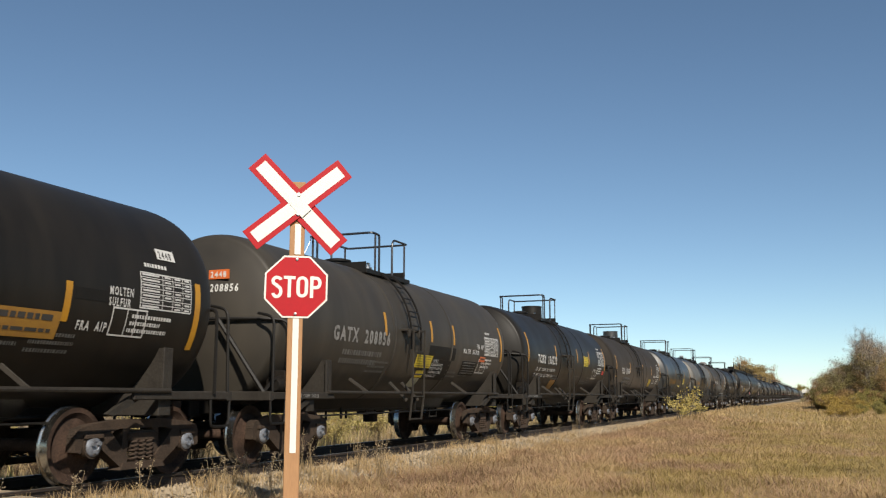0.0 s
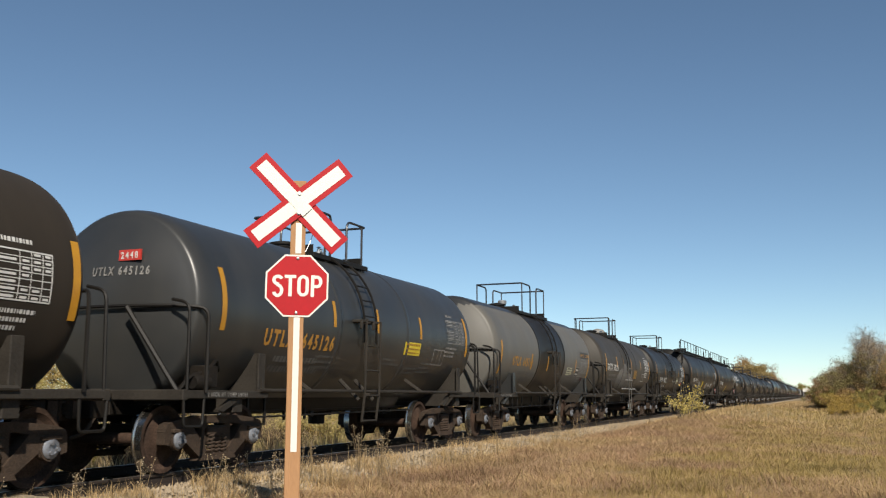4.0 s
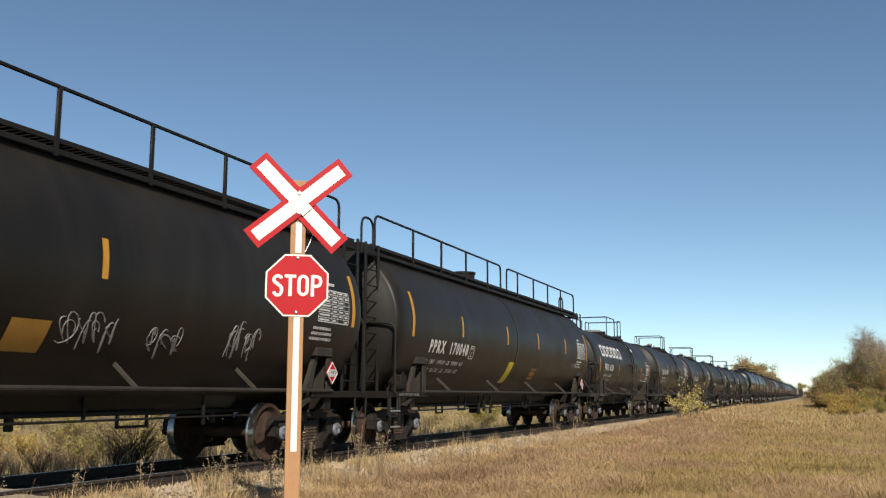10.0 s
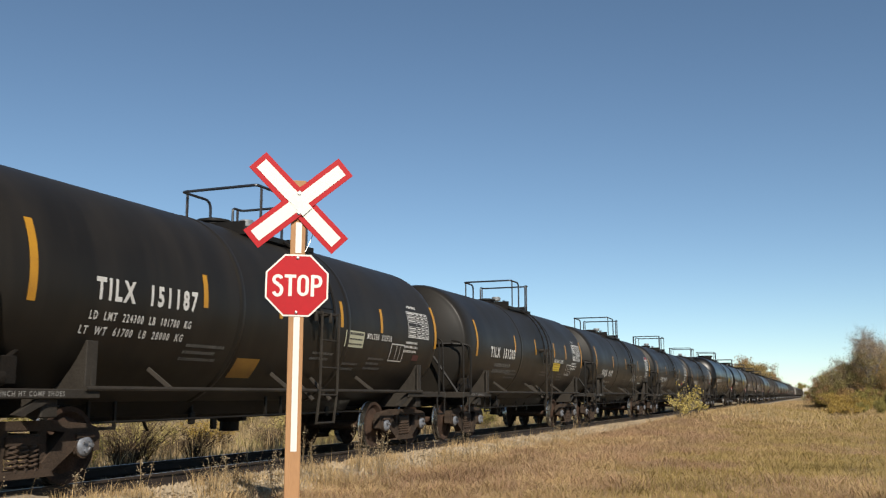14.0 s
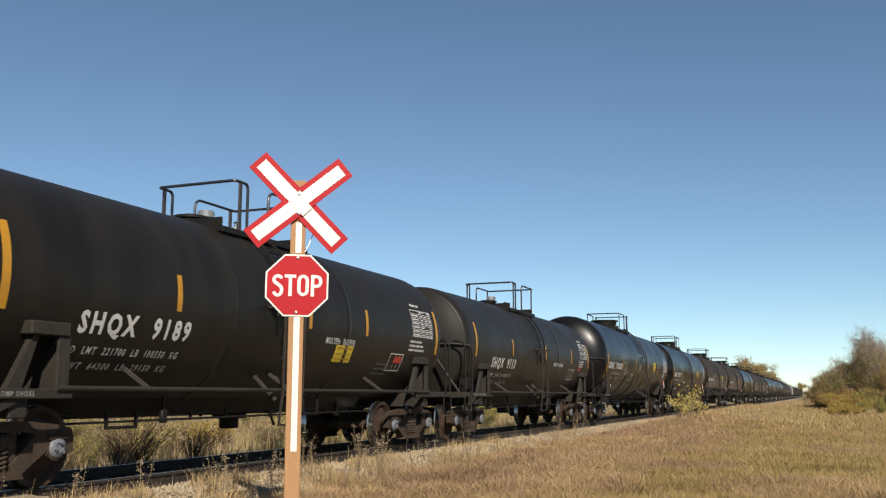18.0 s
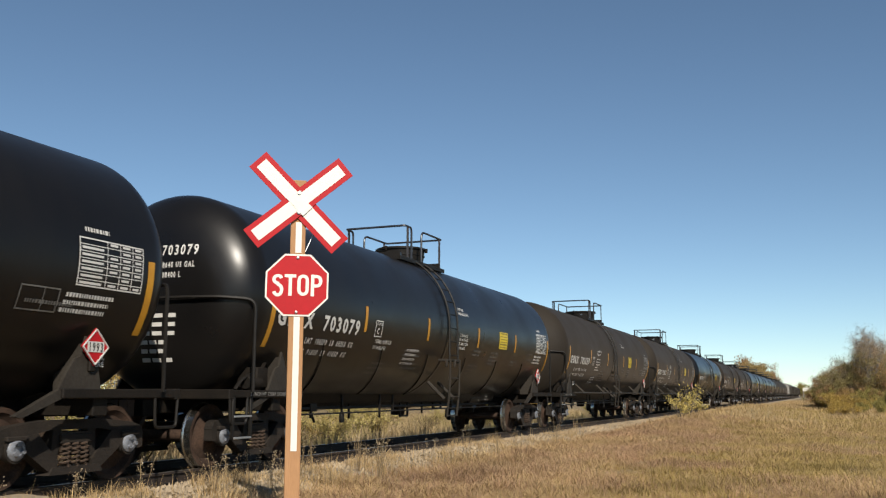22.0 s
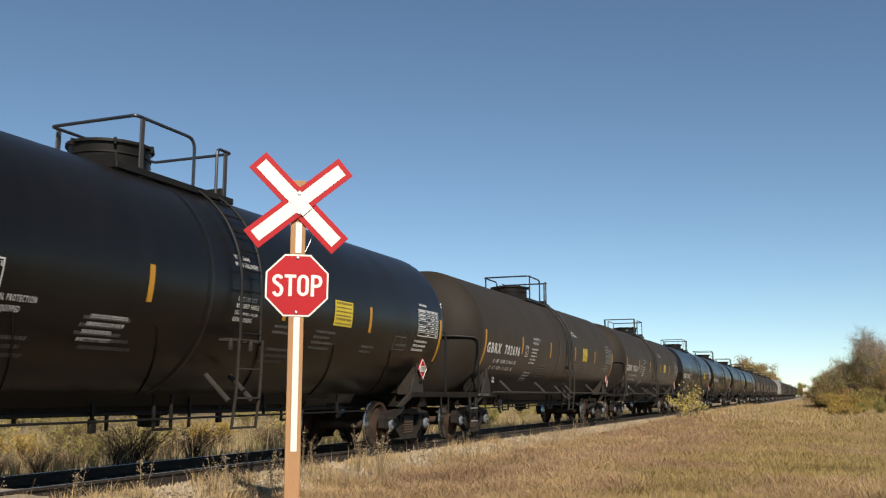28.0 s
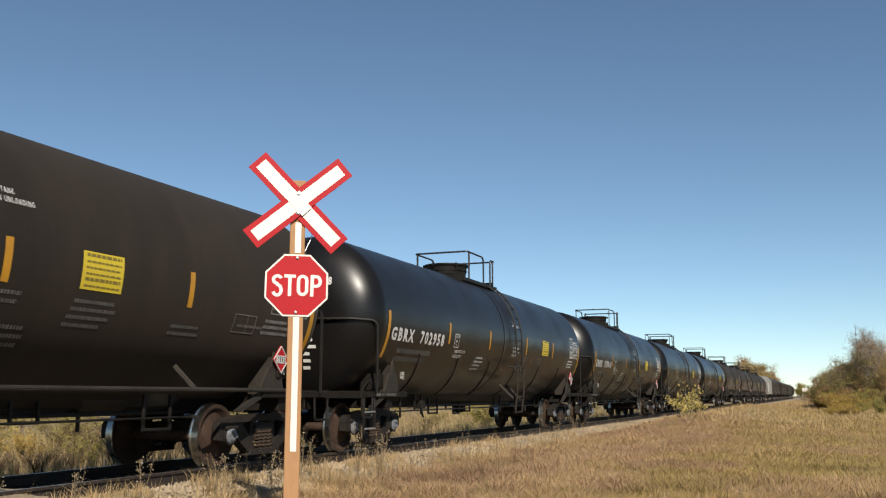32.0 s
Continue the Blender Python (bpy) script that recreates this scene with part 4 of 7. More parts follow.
    # under the belly
    def outlet():
        g = Geo()
        g.lathe([(0.42, zc - R + 0.10), (0.30, zc - R - 0.12), (0.16, zc - R - 0.22), (0.16, zc - R - 0.36), (0.10, zc - R - 0.37), (0.0005, zc - R - 0.37)], 16, "z")
        g.box(-0.3, 0.3, -0.06, 0.06, zc - R - 0.2, zc - R - 0.12)
        return g.mesh("bottom_outlet", "frame_steel", sharp=40)

    part("bottom_outlet", cached(("outlet", kind, R), outlet), car, at=pose(0, 0.35, 0))

    def brake_rig():
        g = Geo()
        g.tube([(0.75, -half + 1.4, 0.70), (0.75, half - 1.4, 0.74)], 0.016, 6)
        g.tube([(0.45, -half + 1.4, 0.80), (0.45, half - 1.4, 0.80)], 0.03, 6)
        r2 = random.Random(int(span * 100))
        y = -half + 1.9
        while y < half - 1.9:
            drop, x = r2.choice((0.62, 0.68, 0.72, 0.58)), r2.uniform(0.25, 0.75)
            style = r2.random()
            g.box(x - 0.02, x + 0.02, y, y + 0.05, drop, 1.05)
            if style < 0.3:
                w = r2.uniform(0.35, 0.6)
                g.box(x - 0.02, x + 0.02, y + w, y + w + 0.05, drop, 1.05)
                g.box(x - 0.02, x + 0.02, y, y + w + 0.05, drop - 0.02, drop + 0.02)
                y += w
            elif style < 0.45:
                g.box(x - 0.14, x + 0.06, y - 0.10, y + 0.16, 0.74, 0.92)
                g.tube([(x, y, 0.80), (x, y + 0.10, 0.62), (x, y + 0.16, 0.55)], 0.025, 5)
            elif style < 0.6:
                g.box(x - 0.03, x + 0.03, y - 0.03, y + 0.09, drop - 0.06, drop + 0.12)
            y += r2.uniform(0.35, 1.1)
        return g.mesh("brake_rigging", "black_steel", sharp=40)

    part("brake_rigging", cached(("rig", K), brake_rig), car)

    def reservoir():
        g = Geo()
        g.lathe([(0.0005, -0.5), (0.12, -0.48), (0.2, -0.4), (0.2, 0.4), (0.12, 0.48), (0.0005, 0.5)], 16, "y", (0.7, 0, 0.98))
        g.box(0.55, 0.85, -0.3, -0.25, 0.95, 1.2)
        g.box(0.55, 0.85, 0.25, 0.3, 0.95, 1.2)
        return g.mesh("air_reservoir", "tank_black", sharp=40)

    part("air_reservoir", cached("reservoir", reservoir), car, at=pose(-0.35, half - 3.4, 0))

    def brake_gear():
        g = Geo()
        g.box(0.9, 1.25, -0.15, 0.15, 1.15, 1.45)
        g.tube(rounded([(1.1, -0.5, 1.12), (1.15, -0.35, 1.3), (1.2, 0, 1.38), (1.1, 0.3, 1.55), (1.0, 0.5, 1.4)], 0.1), 0.03, 6)
        g.lathe([(0.09, -0.3), (0.12, -0.25), (0.12, 0.0), (0.05, 0.05), (0.05, 0.2)], 12, "y", (1.15, 0, 1.22))
        return g.mesh("brake_valve", "frame_steel", sharp=40)

    part("brake_valve", cached("brake_gear", brake_gear), car, at=pose(0.1, -half + (0.15 if long_car else -0.1), 0))
    def pan():
        b = zc - R
        g, ring = Geo(), ((-0.62, b + 0.16), (-0.50, b - 0.06), (-0.28, b - 0.13), (0.28, b - 0.13), (0.50, b - 0.06), (0.62, b + 0.16))
        k, ys = len(ring), (-half + 1.7, -half + 2.0, half - 2.0, half - 1.7)
        verts = [(x * (0.8 if j in (0, 3) else 1), y, z + (0.1 if j in (0, 3) else 0)) for j, y in enumerate(ys) for x, z in ring]
        faces = [(j * k + i, j * k + i + 1, (j + 1) * k + i + 1, (j + 1) * k + i) for j in range(3) for i in range(k - 1)] + [tuple(range(k)), tuple(range(3 * k, 4 * k))]
        return g.add(verts, faces).mesh("belly_pan", "black_steel", sharp=30)

    part("belly_pan", cached(("pan", K), pan), car)
    if extras.get("lower_ladder"):
        def lower():
            g = Geo()
            for y in (0, 0.52):
                g.box(R + 0.12, R + 0.15, y - 0.03, y + 0.03, 0.38, 2.25)
            return g.mesh("lower_ladder", "worn_steel", sharp=30)

        low_lad = part("lower_ladder", cached(("lowlad", K), lower), car, "dusty grey lower ladder", at=pose(0, ly, 0))
        low_rung = Geo().tube([(R + 0.135, 0, 0), (R + 0.135, 0.52, 0)], 0.018, 6).mesh("rung", "hopper_grey")
        for z in (0.42, 0.85, 1.3, 1.8, 2.2):
            part("rung", low_rung, low_lad, at=pose(0, 0, z))
        for y in (-0.35, 0.22):
            part("step", Geo().box(R + 0.05, R + 0.2, y, y + 0.3, 1.68, 1.72).mesh("step", "hopper_grey"), low_lad)
        part("foot_rail", Geo().box(R + 0.02, R + 0.06, -1.1, 1.9, 1.30, 1.36).mesh("foot_rail", "hopper_grey"), car, "galvanised foot rail", at=pose(0, ly, 0))
    # trucks
    wheels = []
    for s in (-1, 1):
        tr = part("truck", cached("bolster", bolster_mesh), car, at=pose(0, s * (half - 0.48), 0))
        for sx in (1, -1):
            part("side_frame", cached(("sideframe", sx, long_car), lambda: sideframe_mesh(sx, "truck_black" if long_car else "truck_rust")), tr)
            for dy in (-0.14, 0, 0.14):
                part("spring", cached("spring", spring_mesh), tr, at=pose(sx * 1.055, dy, 0.235))
        for dy in (-0.889, 0.889):
            wheels.append(part("wheelset", cached(("wheelset", long_car), lambda: wheelset_mesh()), tr, "rusty steel wheels with bright worn treads", at=pose(0, dy, 0.457, rng.uniform(0, 360))))
    if detailed:
        lettering(car, kind, R, zc, span, half, end, depth, mark, extras, rng)
    SPECS.append((car, wheels))
    return car


def lettering(car, kind, R, zc, span, half, end, depth, mark, extras, rng):
    """The marks on one car's near side and forward head."""
    long_car = kind != "short"
    white = extras.get("ink", "white_paint")
    Y = lambda u: u - half

    def put(name, draw, material, label="", kind=""):
        g = Geo()
        draw(g)
        if g.f:
            part(name, g.mesh(name, material, sharp=60), car, label, kind=kind)

    u0, zb = extras.get("mark_at", (0.20, 2.11) if kind == "long" else (0.77, 2.06) if long_car else (1.2, 1.84))
    big = extras.get("mark_h", 0.25)
    if mark:
        span_text = extras.get("mark_len", 2.72 if kind == "long" else 2.3)
        wide = mark.replace(" ", "  ")
        sx = span_text / (letters(wide, 0.04)[2] * big)
        owner, number = mark.split(" ")
        put("reporting_mark", lambda g: side_text(g, R, zc, owner, Y(u0), zb, big, sx, 0.007, 0.04), extras.get("mark_ink", white), "painted reporting mark")
        put("car_number", lambda g: side_text(g, R, zc, number, Y(u0 + (letters(wide, 0.04)[2] - letters(number, 0.04)[2]) * big * sx), zb, big, sx, 0.007, 0.04), extras.get("mark_ink", white), "painted car number")
        put("head_mark", lambda g: head_text(g, R, zc, end, depth, mark, -0.45 if long_car else -0.25, zc + (0.55 if long_car else 0.40), 0.155 if long_car else 0.125, 0.72), white)
    weights = extras.get("weights")

    def weight_lines(g):
        z = zb - 0.24
        if weights:
            for i, row in enumerate(weights):
                side_text(g, R, zc, row.replace(" ", "  "), Y(u0 + (0.72 if kind == "long" else -0.04) - 0.1 * i), z - 0.17 * i, 0.10, (1.9 if kind == "long" else span_text * 0.98) / (letters(row.replace(" ", "  "))[2] * 0.10))
        else:
            line_block(g, R, zc, Y(u0 + 0.45), z, 2, 1.9, 0.09, rng)

    put("weight_stencil", weight_lines, "faint_ink" if not weights else white, "", "stuff")

    def head_lines(g):
        x0 = -0.15
        for i, t in enumerate(extras.get("capacity", ())):
            head_text(g, R, zc, end, depth, t, x0, zc + (0.36 if long_car else 0.22) - 0.15 * i, 0.085, 0.62)
        for i in range(6 if kind == "long" else 0):
            w = 0.45 + 0.3 * rng.random()
            z = zc - 0.28 - 0.13 * i - (0.1 if long_car else 0.3)
            for k in range(3):
                a, b = -0.2 + w * k / 3, -0.2 + w * (k + 0.8) / 3
                q = []
                for x, zz in ((a, z), (b, z), (b, z + 0.06), (a, z + 0.06)):
                    q.append((x, -(end + head_out(math.hypot(x, zz - zc) / R, depth, R)) - 0.012, zz))
                g.add(q, [(0, 1, 2, 3)])

    put("head_stencil", head_lines, white, "", "stuff")

    def head_panel(name, x0, x1, z0, z1, material, text, ink):
        q = []
        for x, zz in ((x0, z0), (x1, z0), (x1, z1), (x0, z1)):
            q.append((x, -(end + head_out(math.hypot(x, zz - zc) / R, depth, R)) - 0.008, zz))
        y = min(p[1] for p in q) - 0.004
        q = [(x, y, z) for x, _, z in q]
        g = Geo().add(q + [(x, y + 0.03, z) for x, _, z in q], [(0, 1, 2, 3), (0, 4, 5, 1), (1, 5, 6, 2), (2, 6, 7, 3), (3, 7, 4, 0)])
        p = part(name, g.mesh(name, material), car, extras.get("panel_label", ""))
        pts, faces, w = letters(text)
        h = (z1 - z0) * 0.62
        sx = min(0.9, (x1 - x0) * 0.86 / (w * h))
        k = (x0 + x1) / 2 - w * h * sx / 2
        part("panel_number", Geo().add([(k + a * h * sx, y - 0.005, z0 + (z1 - z0) * 0.19 + b * h) for a, b in pts], faces).mesh("panel_number", ink), p)

    if extras.get("head_tag"):
        head_panel("number_panel", 0.18, 0.55, zc + 0.60, zc + 0.75, extras["head_tag"], "2448", "white_paint" if extras["head_tag"] != "white_paint" else "dark_ink")

    # qualification table by the rear stripe
    tab = extras.get("table", (span - 1.16, 2.24, 2.79) if long_car else (span - 1.15, 2.20, 2.73))
    if tab:
        a, z0, z1 = tab
        b = min(a + 1.06, span - 0.06)

        def table(g):
            frame_lines(g, R, zc, Y(a), Y(b), z0, z1, 0.016, 7, (0.42, 0.62, 0.82))
            for i in range(7):
                z = z0 + (z1 - z0) * (i + 0.35) / 7
                for c0, c1 in ((0.04, 0.36), (0.46, 0.58), (0.66, 0.78), (0.86, 0.96)):
                    if rng.random() < 0.85:
                        decal(g, R, zc, Y(a + (b - a) * c0), Y(a + (b - a) * c1), z, z + (z1 - z0) * 0.05, 0.006)
            line_block(g, R, zc, Y(a + 0.1), z1 + 0.07, 1, 0.5, 0.05, rng)
            line_block(g, R, zc, Y(a - 0.1), z0 - 0.13, 3, 0.75, 0.045, rng, 1.9)

        put("test_table", table, extras.get("table_ink", white), "stencilled white test table")
    if long_car:
        z = 2.11 if kind == "long" else 1.89
        put("plate_box", lambda g: (frame_lines(g, R, zc, Y(3.55 if extras.get("smooth") else 3.44 if kind == "long" else 3.54), Y(3.85 if extras.get("smooth") else 3.73 if kind == "long" else 3.84), z, z + 0.30, 0.018), side_text(g, R, zc, "C", Y(3.64 if extras.get("smooth") else 3.53 if kind == "long" else 3.64), z + 0.05, 0.12), side_text(g, R, zc, "PLATE", Y(3.61 if extras.get("smooth") else 3.49 if kind == "long" else 3.58), z + 0.215, 0.05, 0.9)), white)
        if kind == "long":
            def guard_text(g):
                if extras.get("smooth"):
                    side_text(g, R, zc, "THERMAL PROTECTION", Y(3.66), 2.00, 0.07, 0.52)
                    side_text(g, R, zc, "SYSTEM EQUIPPED", Y(3.64), 1.89, 0.07, 0.52)
                    line_block(g, R, zc, Y(5.2), 1.92, 4, 0.62, 0.04, rng, 2.2)
                    return
                side_text(g, R, zc, "THERMAL PROTECTION", Y(4.12), 2.60, 0.075, 0.50)
                side_text(g, R, zc, "SYSTEM EQUIPPED", Y(4.12), 2.48, 0.075, 0.50)
                line_block(g, R, zc, Y(4.08), 2.32, 5, 0.62, 0.04, rng, 2.4)
                line_block(g, R, zc, Y(3.95), zc - 0.88, 3, 0.70, 0.035, rng, 2.4)

            put("protection_note", guard_text, white, "", "stuff")
            for vu, vz in extras.get("vent", ((8.97, 3.09),)):
                put("vent_note", lambda g: (side_text(g, R, zc, "VENT TANK", Y(vu), vz, 0.065, 0.6), side_text(g, R, zc, "WHEN UNLOADING", Y(vu), vz - 0.10, 0.065, 0.6)), white, "", "stuff")
            if extras.get("smooth"):
                def lock(g):
                    for i, row in enumerate(("CLOSE AND LOCK", "BOV SAFETY HANDLE", "SECUREMENT SYSTEM", "BEFORE LOADING")):
                        side_text(g, R, zc, row, Y(extras["vent"][0][0] + 0.06 - 0.015 * i), 2.36 - 0.095 * i, 0.062, 0.52)

                put("lock_note", lock, white, "", "stuff")

            def blocks(g):
                for u, z, n, w in ((5.1, 1.90, 3, 0.85), (3.9, 1.62, 3, 0.7), (5.25, 1.66, 2, 0.9), (9.0, 2.06, 2, 0.55), (10.25, 2.06, 4, 0.7), (9.0, 1.72, 3, 0.8), (12.0, 1.9, 2, 0.6), (13.4, 2.0, 1, 0.7)):
                    line_block(g, R, zc, Y(u), z, n, w, 0.04, rng, 2.2)
                frame_lines(g, R, zc, Y(13.3), Y(13.85), 1.92, 2.18, 0.016, 0, (0.6,))

            put("fine_stencil", blocks, "faint_ink", "", "stuff")
    else:
        def blocks(g):
            for u, z, n, w in extras.get("small", ((span * 0.49, 1.70, 2, 0.8), (span * 0.78, 1.62, 3, 0.7)) if mark[:2] == "SH" else ((span * 0.56, 1.72, 2, 0.8), (span * 0.75, 1.70, 3, 0.7), (2.85, 1.68, 3, 0.95), (span * 0.66, 1.58, 2, 0.8))):
                line_block(g, R, zc, Y(u), z, n, w, 0.04, rng, 2.2)

        put("fine_stencil", blocks, "faint_ink", "", "stuff")
        q = extras.get("route_box", (span - 1.9, 1.70))
        put("route_box", lambda g: frame_lines(g, R, zc, Y(q[0]), Y(q[0] + 0.62), q[1], q[1] + 0.34, 0.02, 0, (0.42, 0.7)), white)
        if extras.get("sulfur", True):
            u, zz = extras.get("sulfur_at", (span * 0.545, 1.92))
            if extras.get("sulfur_board"):
                put("name_board", lambda g: decal(g, R, zc, Y(u - 0.04), Y(u + 1.16), zz - 0.05, zz + 0.17, 0.006), "dark_ink")
            put("cargo_name", lambda g: side_text(g, R, zc, "MOLTEN", Y(u), zz, 0.105, 0.70, 0.011), extras.get("sulfur_ink", white))
            put("cargo_name", lambda g: side_text(g, R, zc, "SULFUR", Y(u + 0.62), zz, 0.105, 0.70, 0.011), extras.get("sulfur_ink", white))
    # panels
    for layer, (name, u, w, z0, z1, material, rows, ink) in enumerate(extras.get("panels", ())):
        g = Geo()
        decal(g, R, zc, Y(u), Y(u + w), z0, z1, 0.005 + 0.003 * layer)
        p = part(name, g.mesh(name, material, sharp=60), car)
        if rows:
            g = Geo()
            h = (z1 - z0) / (rows * 1.7 + 0.6)
            for i in range(rows):
                z, y = z1 - h * (1.4 + 1.7 * i), u + w * 0.08
                while y < u + w * 0.9:
                    k = h * rng.uniform(0.8, 2.2)
                    decal(g, R, zc, Y(y), Y(min(y + k, u + w * 0.93)), z, z + h * (0.85 if i in (0, 4) else 0.5), 0.009 + 0.003 * layer)
                    y += k + h * 0.35
            part("panel_writing", g.mesh("panel_writing", ink, sharp=60), p, kind="stuff")
    if extras.get("lines"):
        lu, lz, lh, lx, rows = extras["lines"]

        def handling(g):
            for i, row in enumerate(rows):
                side_text(g, R, zc, row, Y(lu - 0.02 * i), lz - 0.078 * i, lh, lx, 0.011)

        put("handling_stencil", handling, white, "", "stuff")
    for text, u, z, h, sx, material in extras.get("words", ()):
        for i, word in enumerate(text.split(" ")):
            put("stencil", lambda g: side_text(g, R, zc, word, Y(u + i * 0.30), z, h, sx * 0.85, 0.011), material)
    # tall sloping bars of the maker's big name, drawn as plain shapes
    for name, u, w, z0, z1, material in extras.get("shapes", ()):
        put(name, lambda g: decal(g, R, zc, Y(u), Y(u + w), z0, z1, 0.006), material)
    # bare patches with ragged edges
    for i, (u, z, ru, rz) in enumerate(extras.get("blots", ())):
        u += extras.get("patch_shift", 0)
        def blot(g):
            ring = []
            for j in range(40):
                a = 2 * math.pi * j / 40
                k = 1 + 0.28 * noise.noise((3 * math.cos(a), 3 * math.sin(a), 5 * i))
                ring.append((u + ru * k * math.cos(a) * (1 - 0.35 * abs(math.sin(a)) ** 3), z + rz * k * math.sin(a)))
            verts = []
            for s in (1, 0.66, 0.33):
                for a, b in ring:
                    b = math.asin((z + (b - z) * s - zc) / R)
                    verts.append(((R + 0.003 + 0.0008 * i) * math.cos(b), Y(u + (a - u) * s), zc + (R + 0.003 + 0.0008 * i) * math.sin(b)))
            g.add(verts, [(o + j, o + (j + 1) % 40, o + 40 + (j + 1) % 40, o + 40 + j) for o in (0, 40) for j in range(40)] + [tuple(range(80, 120))])

        put("bare_patch", blot, "patch_grey", "ragged patch of bare grey primer")
    # scrawls
    for u, z, w, h, seed in extras.get("scrawl", ()):
        r2 = random.Random(seed)

        def loops(g):
            k = int(w / 0.19)
            for cell in range(k):
                for _ in range(3):
                    cy, cz = u + w * (cell + r2.uniform(0.2, 0.8)) / k, z + h * r2.uniform(0.35, 0.65)
                    ry, rz, p0, turn = r2.uniform(0.05, 0.14), h * r2.uniform(0.2, 0.5), r2.uniform(0, 6), r2.uniform(2.0, 7.5)
                    pts = []
                    for i in range(15):
                        a = p0 + turn * i / 14
                        zz = cz + rz * math.sin(a)
                        yy = cy + ry * math.cos(a * 1.3) + 0.25 * (zz - cz)
                        b = math.asin((zz - zc) / R)
                        pts.append(((R + 0.003) * math.cos(b), Y(yy), zc + (R + 0.003) * math.sin(b)))
                    g.tube(pts, 0.007, 4)

        put("scrawl", loops, "worn_white", "looping pale chalk scrawl", "stuff")
    # flammable placard on its holder by the rear saddle
    if extras.get("placard"):
        y, z, x, s = (half - 0.52, 1.41, 1.50, 0.19) if kind == "walkway" else (half - 0.72, 1.58, 1.50, 0.215)
        q = [(x, y, z - s), (x, y + s, z), (x, y, z + s), (x, y - s, z)]
        g = Geo().add(q + [(x - 0.02, b, c) for _, b, c in q], [(0, 1, 2, 3), (4, 5, 1, 0), (5, 6, 2, 1), (6, 7, 3, 2), (7, 4, 0, 3)])
        p = part("placard", g.mesh("placard", "sign_red"), car, "red diamond hazard placard")
        g = Geo()
        for a, b in zip(q, q[1:] + q[:1]):
            g.tube([(a[0] + 0.004, a[1] * 0.94 + y * 0.06, a[2] * 0.94 + z * 0.06), (b[0] + 0.004, b[1] * 0.94 + y * 0.06, b[2] * 0.94 + z * 0.06)], 0.010, 4)
        g.box(x + 0.002, x + 0.006, y - 0.13, y + 0.13, z - 0.06, z + 0.06, 0)
        part("placard_field", g.mesh("placard_field", "white_paint"), p)
        pts, faces, w = letters("1993")
        part("placard_number", Geo().add([(x + 0.011, y - 0.105 + a * 0.105 * 0.21 / (w * 0.105), z - 0.05 + b * 0.10) for a, b in pts], faces).mesh("placard_number", "dark_ink"), p)
        part("placard_holder", Geo().box(1.40, 1.478, y - 0.05, y + 0.05, 1.30, z - 0.05).mesh("placard_holder", "frame_steel"), car)
    if kind == "long":
        def jack(g):
            for t, z in (("JACK", 1.44), ("HERE", 1.36)):
                pts, faces, w = letters(t)
                for yy in (-half + 0.86, half - 0.72):
                    g.add([(1.446, yy + a * 0.05, z + b * 0.06) for a, b in pts], faces)

        put("jack_note", jack, white)
    def shoe(g):
        pts, faces, w = letters("2 INCH HT COMP SHOES")
        g.add([(1.484, -half - 0.35 + a * 0.95 / w, 1.03 + b * 0.055) for a, b in pts], faces)

    put("brake_note", shoe, "worn_white", "", "stuff")


SPEED = 10.554
PHONE = ("phone_panel", 10.28, 0.66, 2.21, 2.64, "yellow_panel", 6, "panel_ink")
GB = {"placard": True, "table_ink": "worn_white", "panels": (PHONE,)}
GLOSS = dict(GB, smooth=True, radius=1.595, table_ink="white_paint", vent=((7.87, 2.95),), panels=(("phone_panel", 10.77, 0.66, 2.21, 2.64, "yellow_panel", 6, "panel_ink"),))
BRN = "matt dark-brown steel tank car with white lettering, rolling on the track"
NVY = "glossy blue-black steel tank car with white lettering, rolling on the track"
BLK = "black steel sulfur tank car with yellow stripes, rolling on the track"


